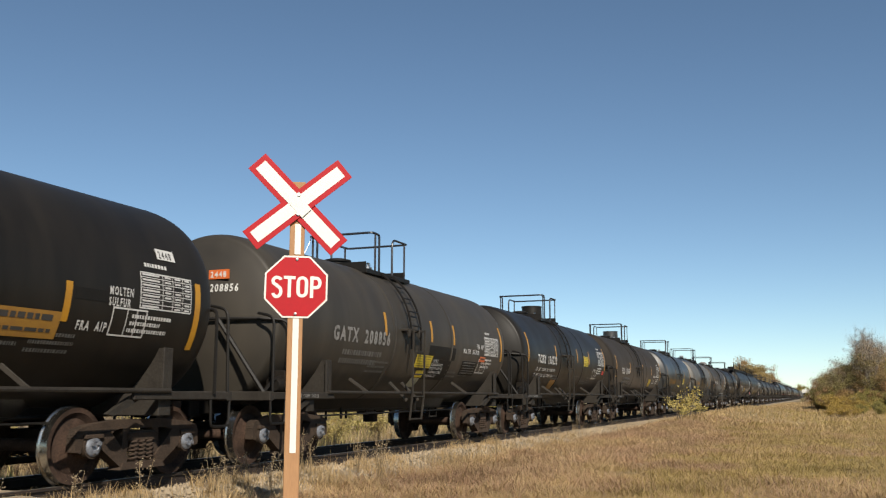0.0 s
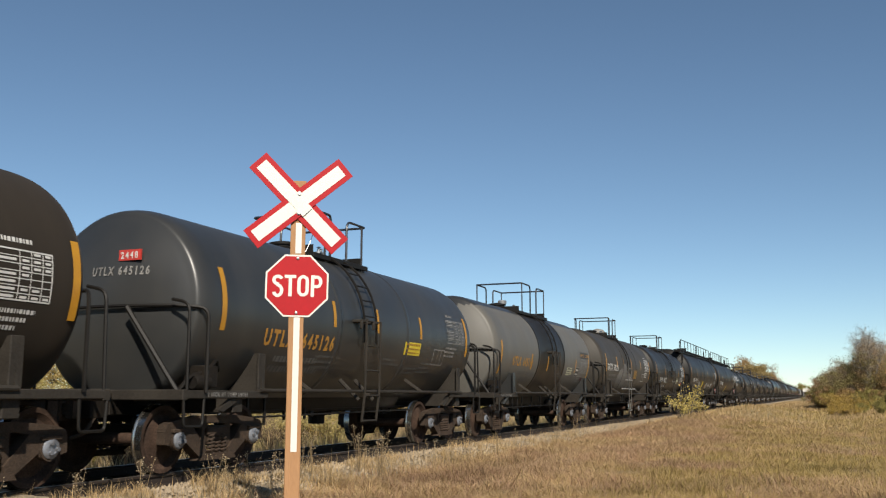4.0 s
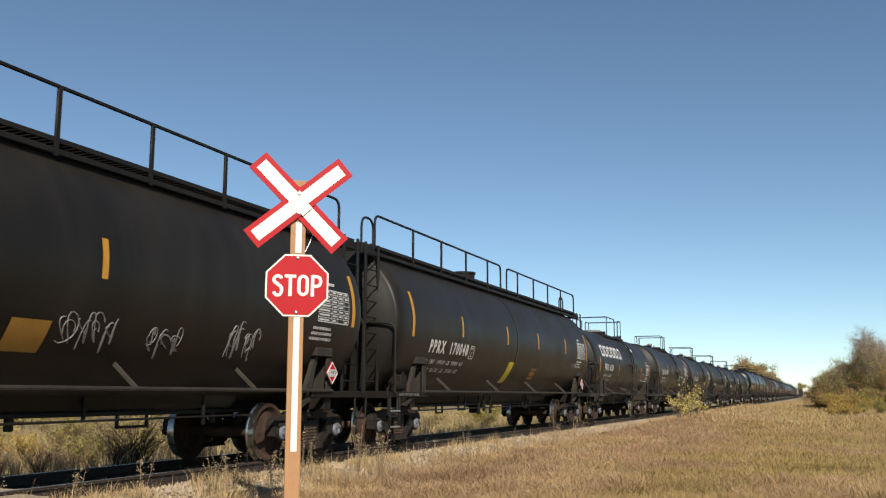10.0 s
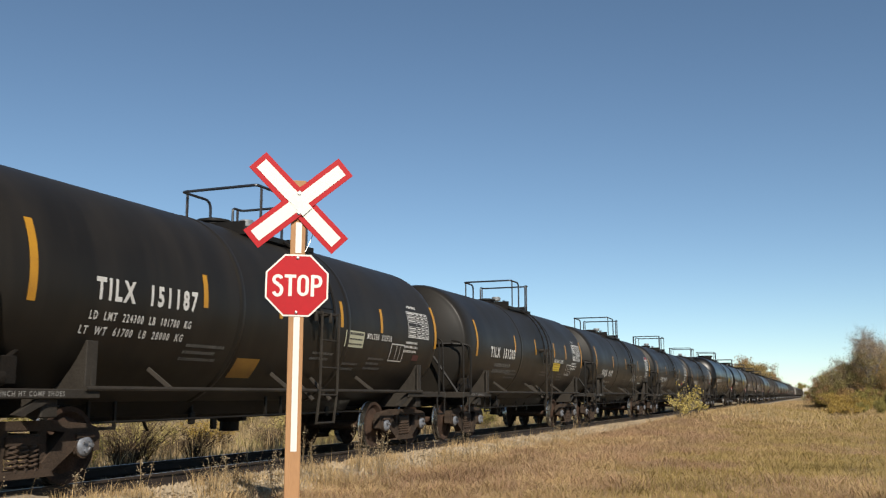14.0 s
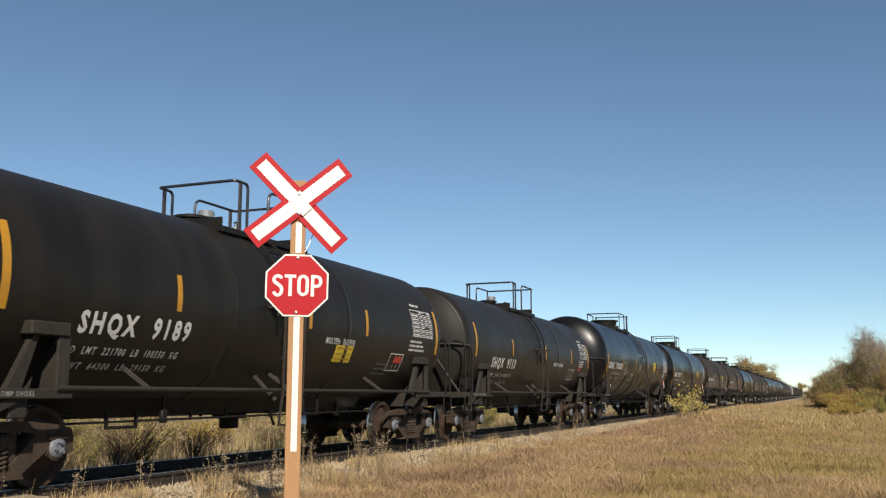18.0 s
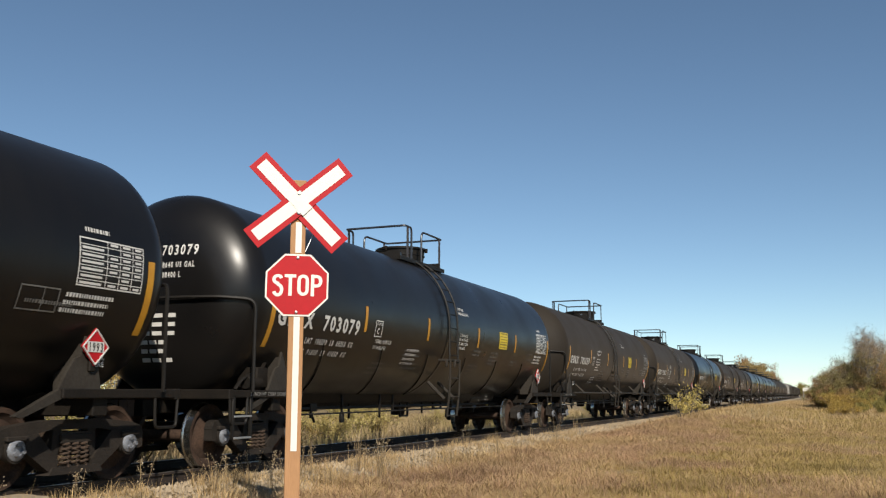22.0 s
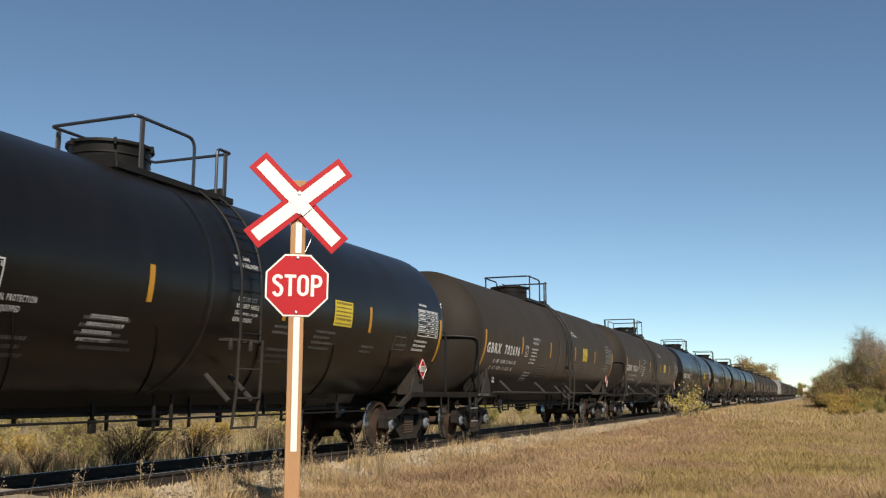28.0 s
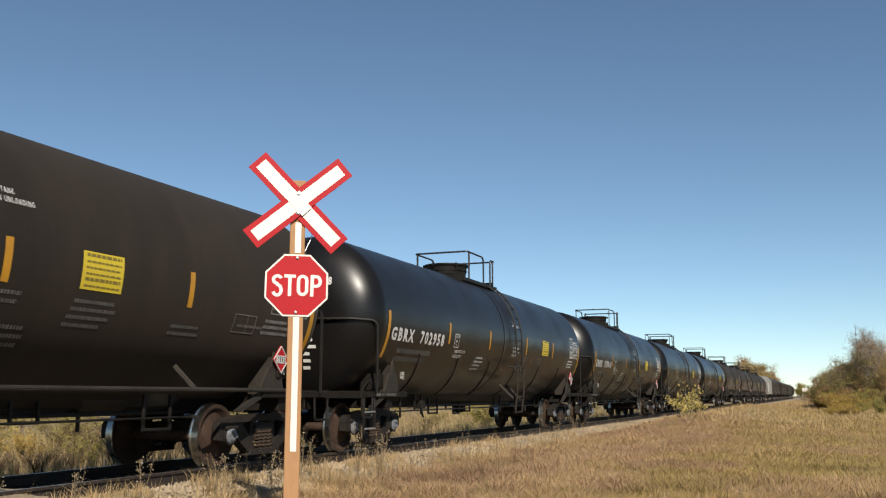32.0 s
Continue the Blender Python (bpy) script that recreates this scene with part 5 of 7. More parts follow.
# forward stripe's place at 0 s, stripe to stripe, kind, paint, mark, marks of its own, label
TRAIN = (
    (-0.20, 10.45, "short", "tank_black", "", {"ends": (0.0, 10.53), "stripes": (3.0, 5.7, 8.2), "low": (1.87, 2.32), "tall": (1.66, 2.54), "table": (9.38, 2.12, 2.58), "panels": (("painted_patch", 8.30, 0.53, 2.14, 2.27, "dark_patch", 0, ""), ("amber_sign", 6.7, 1.45, 1.67, 1.97, "amber_panel", 2, "dark_ink"), ("number_tag", 9.76, 0.36, 2.78, 2.92, "white_paint", 0, "")), "head_tag": "", "sulfur": False, "route_box": (8.93, 1.76),
     "words": (("FRA AIP", 8.4, 1.80, 0.11, 0.75, "white_paint"), ("MOLTEN", 8.84, 2.24, 0.10, 0.72, "white_paint"), ("SULFUR", 8.84, 2.11, 0.10, 0.72, "white_paint"), ("2448", 9.80, 2.80, 0.10, 0.85, "dark_ink"))}, "dark grey sulfur tank car with amber panel, rolling on the track"),
    (12.98, 10.37, "short", "tank_dusty", "GATX 208856", {"deck": (4.17, 4.36, 5.0, 5.64), "cap": ("none",), "mark_len": 2.3, "stripes": (3.3, 5.63, 6.97), "table": (9.09, 2.06, 2.52), "route_box": (8.75, 1.62), "mark_at": (1.2, 2.03), "mark_h": 0.25, "mark_ink": "worn_white", "head_tag": "orange_panel", "sulfur_at": (7.6, 2.06),
     "panels": (("painted_patch", 5.55, 1.57, 1.86, 2.14, "dark_patch", 0, ""), ("painted_patch", 5.6, 1.35, 1.42, 1.855, "dark_patch", 0, ""), ("painted_patch", 7.65, 1.0, 1.56, 1.88, "dark_patch", 5, "faint_ink"),
                ("phone_panel", 4.92, 0.86, 1.66, 1.92, "yellow_panel", 5, "panel_ink"), ("yellow_patch", 5.18, 0.42, 1.46, 1.60, "yellow_panel", 0, ""), ("pale_patch", 5.10, 0.44, 1.26, 1.45, "panel_cream", 0, ""), ("number_tag", 8.76, 0.40, 1.90, 2.02, "orange_panel", 1, "dark_ink")),
     "lines": (5.86, 1.79, 0.062, 0.52, ("VENT TANK", "EXTERIOR HEATER PIPES", "NO INLET OR OUTLET PIPE", "CARE REQUIRED. MAXIMUM", "PRESSURE FOR COILS")),
     "words": (("FRA AIP", 8.5, 2.20, 0.11, 0.72, "white_paint"),)}, "dusty grey-black sulfur tank car, rolling on the track"),
    (25.96, 10.33, "short", "tank_black", "TCBX 136273", {"deck": (4.01, 4.20, 4.90, 5.55), "cap": ("dome", 5.21, "tank_black"), "tall": (2.04, 2.90), "ends": (0.0, 10.38), "mark_len": 2.17, "stripes": (3.07, 5.95, 7.72), "mark_at": (0.97, 2.06), "mark_h": 0.25, "weights": ("LD LMT 203500 LB 92300 KG", "LT WT 59500 LB 27000 KG"), "head_tag": "orange_panel", "sulfur": False,
     "panels": (("phone_panel", 6.88, 0.70, 2.12, 2.46, "yellow_panel", 5, "panel_ink"), ("amber_patch", 2.95, 0.65, 1.30, 1.58, "amber_panel", 0, ""), ("red_patch", 9.93, 0.32, 1.88, 2.02, "red_panel", 0, ""))}, BLK),
    (38.71, 11.30, "short", "tank_brown", "TILX 150459", {"deck": (4.73, 4.92, 5.58, 6.23), "cap": ("dome", 5.88, "tank_slate"), "ends": (0.08, 11.6), "low": (2.10, 2.55), "tall": (1.87, 2.77), "table": (10.45, 2.02, 2.56), "mark_len": 1.89, "stripes": (3.13, 6.37, 8.84), "mark_at": (1.21, 2.03), "mark_h": 0.24, "sulfur_at": (9.4, 2.0), "panels": (("phone_panel", 8.3, 0.58, 1.55, 1.88, "yellow_panel", 3, "amber_panel"),)},
     "weathered brown-black sulfur tank car, rolling on the track"),
    (53.10, 9.75, "short", "tank_slate", "UTLX 645126", {"deck": (4.1, 4.3, 4.95, 5.6), "cap": ("none",), "mark_len": 2.19, "stripes": (3.3, 5.01, 7.08), "mark_at": (1.16, 1.81), "mark_ink": "amber_letter", "ink": "worn_white", "head_tag": "red_panel", "sulfur": False,
     "panels": (("phone_panel", 6.3, 0.8, 1.86, 2.12, "yellow_panel", 3, "amber_panel"),)}, "slate-grey sulfur tank car with amber lettering, rolling on the track"),
    (65.62, 9.98, "short", "tank_grey", "UTLX 645112", {"rail_up": 0.10, "ladder_shift": -0.15, "deck": (4.09, 4.98, 5.65, 6.56), "square": True, "mark_len": 1.89, "low": (1.80, 2.25), "tall": (1.62, 2.50), "ends": (0.0, 10.02), "stripes": (2.85, 4.61, 8.16), "mark_at": (1.04, 1.88), "mark_ink": "amber_letter", "ink": "worn_white", "belt": (3.5, 6.68, "tank_black"), "head_tag": "orange_panel", "sulfur_at": (8.85, 2.38), "sulfur_ink": "amber_letter", "sulfur_board": True,
     "saddle": "tank_slate", "panels": (("phone_panel", 7.05, 0.68, 1.72, 1.97, "panel_cream", 3, "dark_ink"), ("dark_board", 8.24, 0.36, 1.70, 1.98, "dark_ink", 2, "white_paint"), ("red_patch", 9.2, 0.4, 1.58, 1.68, "maroon_panel", 0, "")), "route_box": (8.17, 1.68), "table": (8.8, 1.82, 2.2)},
     "weathered grey sulfur tank car with a black middle band"),
    (78.63, 10.09, "short", "tank_dusty", "GATX 60218", {"patch_shift": 0.55, "deck": (3.96, 4.17, 4.81, 5.44), "cap": ("round", 5.19), "mark_len": 2.1, "ends": (0.18, 10.24), "tall": (1.82, 2.69), "stripes": (2.31, 3.68, 5.53, 7.87), "mark_at": (0.39, 2.06), "mark_h": 0.26, "head_tag": "orange_panel", "lower_ladder": True, "sulfur": False, "blots": ((2.6, 1.75, 0.6, 0.40), (3.5, 1.85, 0.85, 0.5), (4.1, 1.72, 0.7, 0.36), (3.0, 1.66, 0.6, 0.30), (3.4, 2.2, 0.45, 0.2), (4.9, 1.75, 0.35, 0.4)),
     "panels": (("phone_panel", 6.21, 0.65, 1.80, 2.17, "amber_panel", 6, "panel_ink"),)}, "black sulfur tank car with a bare grey patch and galvanised ladder"),
    (91.19, 10.60, "short", "tank_black", "SHPX 210277", {"deck": (4.55, 4.77, 5.37, 6.48), "wide_post": True, "cap": ("none",), "mark_len": 2.3, "ends": (0.1, 10.72), "low": (2.14, 2.60), "table": (9.35, 2.16, 2.72), "stripes": (3.05, 5.77, 8.08), "mark_at": (1.28, 1.77), "mark_h": 0.25, "weights": ("LD LMT 203300 LB 92200 KG", "LT WT 59700 LB 27100 KG"), "head_tag": "red_panel", "capacity": ("CAPY 13600 GAL", "CAPY 51500 L"), "sulfur_at": (5.75, 1.80),
     "panels": (("phone_panel", 7.27, 0.66, 1.76, 2.04, "panel_cream", 3, "dark_ink"), ("red_patch", 9.2, 0.35, 1.64, 1.78, "red_panel", 0, ""))}, BLK),
    (104.68, 15.5, "walkway", "tank_black", "PPRX 170143", {"mark_h": 0.26, "mark_at": (1.05, 1.96), "mark_len": 2.15, "weights": ("LD LMT 199700 LB 90550 KG", "LT WT 86300 LB 39150 KG"), "capacity": ("31650 GAL", "119800 L"), "ends": (-0.04, 15.58), "stripes": (2.9, 6.06, 9.38, 13.52), "placard": True,
     "panels": (("phone_panel", 6.40, 0.62, 1.42, 2.04, "yellow_panel", 0, ""), ("amber_sign", 8.22, 0.55, 1.50, 1.84, "amber_panel", 0, "")), "scrawl": ((4.42, 1.56, 0.85, 0.42, 3), (8.93, 1.58, 0.92, 0.36, 5), (10.38, 1.52, 0.66, 0.42, 7), (12.03, 1.58, 0.76, 0.48, 9))},
     "long black tank car with full-length walkway and chalk scrawls"),
    (122.80, 15.4, "walkway", "tank_black", "PPRX 170048", {"mark_h": 0.27, "mark_at": (1.1, 1.96), "mark_len": 2.32, "weights": ("LD LMT 199900 LB 90680 KG", "LT WT 86100 LB 39000 KG"), "ends": (0.12, 15.35), "stripes": (2.96, 6.33, 9.26, 12.42), "table": (14.02, 2.27, 2.80), "words": (("PENTANES", 13.38, 1.97, 0.12, 0.95, "worn_white"),), "placard": True, "capacity": ("31650 GAL", "119800 L"),
     "panels": (("phone_panel", 6.75, 0.42, 1.38, 1.92, "yellow_panel", 0, ""), ("amber_sign", 9.0, 0.52, 1.5, 1.81, "amber_panel", 2, "dark_ink"))}, "long black tank car with full-length walkway, rolling on the track"),
    (140.76, 11.30, "short", "tank_black", "PROX 61339", {"deck": (4.78, 6.44, 7.13, 7.84), "square": True, "wide_post": True, "cap": ("none",), "flat_lid": 5.13, "mark_len": 1.62, "ends": (0.26, 11.64), "low": (1.86, 2.32), "tall": (1.62, 2.50), "table": (10.47, 1.98, 2.50), "stripes": (3.98, 7.57, 9.2), "mark_at": (1.1, 2.02), "mark_h": 0.26, "weights": ("LD LMT 221000 LB 100200 KG", "LT WT 65000 LB 29500 KG"), "capacity": ("HOT",), "head_tag": "red_panel", "sulfur_at": (7.2, 1.70), "sulfur_ink": "worn_white",
     "shapes": tuple(("name_shape", 0.68 + 0.675 * i + d, w, 2.55 + b, 2.55 + t, "white_paint") for i in range(6) for d, w, b, t in ((0, 0.13, 0.06, 0.38), (0.05, 0.46, 0.34, 0.44), (0.43, 0.13, 0.06, 0.38), (0.05, 0.46, 0.0, 0.10)))
     + (("arrow_shape", 7.26, 0.55, 3.17, 3.27, "white_paint"), ("arrow_shape", 7.40, 0.58, 3.00, 3.12, "white_paint")),
     "panels": (("rust_patch", 7.8, 0.28, 1.62, 1.98, "maroon_panel", 0, ""),)}, "black sulfur tank car with large white name, rolling on the track"),
    (155.11, 11.0, "short", "tank_black", "TILX 151187", {"radius": 1.465, "ends": (0.07, 11.29), "tall": (2.03, 2.93), "deck": (5.46, 6.12, 6.80, 6.95), "cap": ("valve", 6.15), "weights": ("LD LMT 224300 LB 101700 KG", "LT WT 61700 LB 28000 KG"), "mark_len": 1.9, "mark_at": (1.0, 2.15), "mark_h": 0.25, "head_tag": "orange_panel", "sulfur_at": (8.0, 2.07),
     "panels": (("phone_panel", 7.17, 0.72, 1.89, 2.18, "panel_cream", 3, "dark_ink"), ("amber_patch", 4.12, 0.6, 1.30, 1.58, "amber_panel", 0, ""), ("red_patch", 10.2, 0.3, 1.75, 1.86, "maroon_panel", 0, "")), "stripes": (3.08, 5.0, 7.0, 8.6)}, BLK),
    (168.94, 10.87, "short", "tank_black", "TILX 151203", {"radius": 1.455, "ends": (0.2, 11.0), "tall": (1.99, 2.87), "deck": (5.3, 5.96, 6.64, 6.8), "cap": ("valve", 6.0), "mark_len": 2.05, "mark_at": (1.22, 2.02), "mark_h": 0.25, "sulfur_at": (7.4, 2.06), "panels": (("phone_panel", 7.34, 0.8, 1.80, 2.04, "yellow_panel", 3, "amber_panel"),), "stripes": (3.29, 5.3, 7.39, 8.83)}, BLK),
    (182.49, 11.62, "short", "tank_black", "SHQX 9147", {"deck": (5.58, 6.66, 7.29, 7.58), "wide_post": True, "cap": ("valve", 6.60), "mark_len": 1.95, "ends": (0.1, 12.04), "low": (2.14, 2.60), "tall": (1.95, 2.86), "table": (10.8, 2.20, 2.74), "route_box": (9.45, 1.58), "panels": (("pale_patch", 7.34, 1.2, 1.66, 1.80, "worn_white", 0, ""), ("red_patch", 11.2, 0.3, 2.76, 2.86, "red_panel", 0, "")), "stripes": (3.18, 5.87, 8.81), "mark_at": (1.19, 1.78), "mark_h": 0.26, "head_tag": "red_panel", "weights": ("LD LMT 221800 LB 100600 KG", "LT WT 64200 LB 29150 KG"), "sulfur_at": (7.63, 1.84)}, BLK),
    (196.90, 11.81, "short", "tank_black", "SHQX 9189", {"weights": ("LD LMT 221700 LB 100550 KG", "LT WT 64300 LB 29150 KG"), "deck": (5.28, 5.49, 6.10, 7.15), "wide_post": True, "cap": ("valve", 5.42), "mark_len": 2.02, "ends": (0.18, 11.9), "low": (2.12, 2.60), "tall": (1.92, 2.85), "table": (10.6, 2.24, 2.80), "route_box": (9.68, 1.52), "stripes": (3.01, 6.42, 8.5), "mark_at": (1.31, 1.76), "mark_h": 0.26, "head_tag": "red_panel", "capacity": ("CAPY 15225 GAL", "CAPY 57600 L"), "sulfur_at": (7.0, 1.92),
     "panels": (("phone_panel", 7.42, 0.64, 1.62, 1.91, "yellow_panel", 3, "amber_panel"), ("red_patch", 9.9, 0.35, 1.68, 1.80, "red_panel", 0, ""))}, BLK),
    (211.27, 12.02, "short", "tank_black", "SHQX 9113", {"deck": (5.31, 5.52, 6.13, 7.20), "wide_post": True, "cap": ("valve", 5.40), "mark_len": 2.01, "ends": (0.13, 12.08), "low": (2.10, 2.55), "tall": (1.99, 2.81), "table": (10.85, 2.30, 2.82), "route_box": (9.48, 1.56), "panels": (("red_patch", 10.67, 0.3, 1.89, 2.05, "red_panel", 1, "dark_ink"),), "weights": ("LD LMT 221500 LB 100450 KG", "LT WT 64500 LB 29250 KG"), "stripes": (3.09, 6.42, 9.64), "mark_at": (1.43, 1.77), "mark_h": 0.26, "head_tag": "red_panel", "capacity": ("CAPY 15225 GAL", "CAPY 57600 L"), "sulfur_at": (7.43, 1.95)}, BLK),
    (226.23, 15.2, "long", "tank_navy", "GBRX 703058", dict(GLOSS, vent=((6.80, 2.91), (8.91, 3.52)), weights=("LD LMT 193900 LB 87900 KG", "LT WT 92100 LB 41800 KG"), capacity=("CAPY 28640 US GAL", "CAPY 108400 L")), NVY),
    (244.26, 15.3, "long", "tank_navy", "GBRX 703079", dict(GLOSS, deck=(6.85, 7.06, 7.63, 8.74), cap=("dome", 8.15), weights=("LD LMT 194200 LB 88050 KG", "LT WT 91800 LB 41650 KG"), capacity=("CAPY 28640 US GAL", "CAPY 108400 L")), NVY),
    (262.35, 15.25, "long", "tank_brown", "GBRX 702659", dict(GB, weights=("LD LMT 192200 LB 87150 KG", "LT WT 93800 LB 42550 KG"), capacity=("CAPY 28470 US GAL", "CAPY 107800 L")), BRN),
    (280.58, 15.21, "long", "tank_brown", "GBRX 702632", dict(GB, weights=("LD LMT 192100 LB 87100 KG", "LT WT 93900 LB 42600 KG"), capacity=("CAPY 28470 US GAL", "CAPY 107800 L")), BRN),
    (298.75, 15.5, "long", "tank_navy", "GBRX 702925", dict(GLOSS, capacity=("CAPY 28640 US GAL", "CAPY 108400 L")), NVY),
    (317.25, 15.20, "long", "tank_brown", "GBRX 702696", dict(GB, deck=(6.77, 7.92, 8.48, 8.70), cap=("dome", 7.0), weights=("LD LMT 191800 LB 86950 KG", "LT WT 94200 LB 42750 KG"), capacity=("CAPY 28470 US GAL", "CAPY 107800 L")), BRN),
    (335.60, 15.35, "long", "tank_brown", "GBRX 702611", dict(GB, mark_len=2.52, stripes=(3.02, 6.04, 9.25, 12.25), weights=("LD LMT 192300 LB 87200 KG", "LT WT 93700 LB 42500 KG"), capacity=("CAPY 28470 US GAL", "CAPY 107800 L")), BRN),
    (353.90, 15.2, "long", "tank_navy", "GBRX 702958", dict(GLOSS, stripes=(3.23, 6.0, 9.16, 11.95), capacity=("CAPY 28640 US GAL", "CAPY 108400 L")), NVY),
    (371.82, 15.3, "long", "tank_navy", "GBRX 703010", dict(GLOSS), NVY),
    (390.0, 15.3, "long", "tank_navy", "", dict(GLOSS), NVY),
    (408.1, 15.3, "long", "tank_navy", "", dict(GLOSS), NVY),
    (426.3, 15.3, "long", "tank_brown", "", dict(GB), BRN),
    (444.4, 15.3, "long", "tank_brown", "", dict(GB), BRN),
    (462.6, 15.3, "long", "tank_brown", "", dict(GB), BRN),
    (480.7, 15.3, "long", "tank_brown", "", dict(GB), BRN),
)
MOVERS = []
for _f, _span, _kind, _paint, _mark, _extras, _label in TRAIN:
    _car = tank_car(_span, _kind, _paint, _mark, _extras, True, _label)
    MOVERS.append((_car, _f - (0.16 if _kind != "short" else 0) + _span / 2))


def hopper_car(length, paint, label, patch=False):
    """A covered hopper: ribbed body with slope sheets, roof walk and two trucks."""
    car = thing("hopper_car", Matrix(), label, "hopper car", "cars of the freight train")
    h = length / 2

    def body():
        g = Geo()
        ring = ((-1.5, 1.25), (-1.56, 3.6), (-1.1, 4.15), (1.1, 4.15), (1.56, 3.6), (1.5, 1.25))
        k = len(ring)
        g.add([(x, y, z) for y in (-h + 1.2, h - 1.2) for x, z in ring], [tuple(range(k)), tuple(range(k, 2 * k))] + [(i, (i + 1) % k, k + (i + 1) % k, k + i) for i in range(k)])
        for s in (1, -1):
            for i in range(13):
                y = -h + 1.25 + (2 * h - 2.6) * i / 12
                g.plate([(y, 1.25), (y + 0.1, 1.25), (y + 0.1, 3.6), (y, 3.6)], s * 1.55, s * 1.63)
        for y in (-h * 0.45, 0, h * 0.45):
            g.add([(-1.3, y - 1.4, 1.25), (1.3, y - 1.4, 1.25), (1.3, y + 1.4, 1.25), (-1.3, y + 1.4, 1.25), (-0.5, y - 0.3, 0.45), (0.5, y - 0.3, 0.45), (0.5, y + 0.3, 0.45), (-0.5, y + 0.3, 0.45)],
                  [(0, 1, 5, 4), (1, 2, 6, 5), (2, 3, 7, 6), (3, 0, 4, 7), (4, 5, 6, 7)])
        return g.mesh("body", paint, sharp=30)

    part("body", cached(("hop", length, paint), body), car)
    part("sill", cached(("hopsill", length), lambda: Geo().box(-0.3, 0.3, -h, h, 0.8, 1.1).box(-1.5, 1.5, -h + 0.4, -h + 1.2, 1.0, 1.2).box(-1.5, 1.5, h - 1.2, h - 0.4, 1.0, 1.2).mesh("sill", "frame_steel")), car)
    part("roof_walk", cached(("hoproof", length), lambda: Geo().box(-0.4, 0.4, -h + 0.8, h - 0.8, 4.2, 4.26).mesh("roof_walk", "galvanised")), car)
    if patch:
        part("panel", cached("hoppatch", lambda: Geo().box(1.625, 1.635, -h + 1.6, -h + 3.6, 1.6, 3.0, 0).mesh("panel", "white_paint")), car)
    wheels = []
    for s in (-1, 1):
        tr = part("truck", cached("bolster", bolster_mesh), car, at=pose(0, s * (h - 1.8), 0))
        for sx in (1, -1):
            part("side_frame", cached(("sideframe", sx), lambda: sideframe_mesh(sx)), tr)
        for dy in (-0.889, 0.889):
            wheels.append(part("wheelset", cached(("wheelset", False), lambda: wheelset_mesh("rusty_cap")), tr, at=pose(0, dy, 0.457)))
    SPECS.append((car, wheels))
    return car


for _i in range(11):
    _car = hopper_car(16.4, "hopper_grey" if _i == 0 else "tank_dusty" if _i % 3 else "tank_brown", "pale grey covered hopper car far down the train" if _i == 0 else "dark ribbed covered hopper car far down the train", _i == 0)
    MOVERS.append((_car, 506.6 + 17.2 * _i))

# ---------------------------------------------------------------- crossing sign


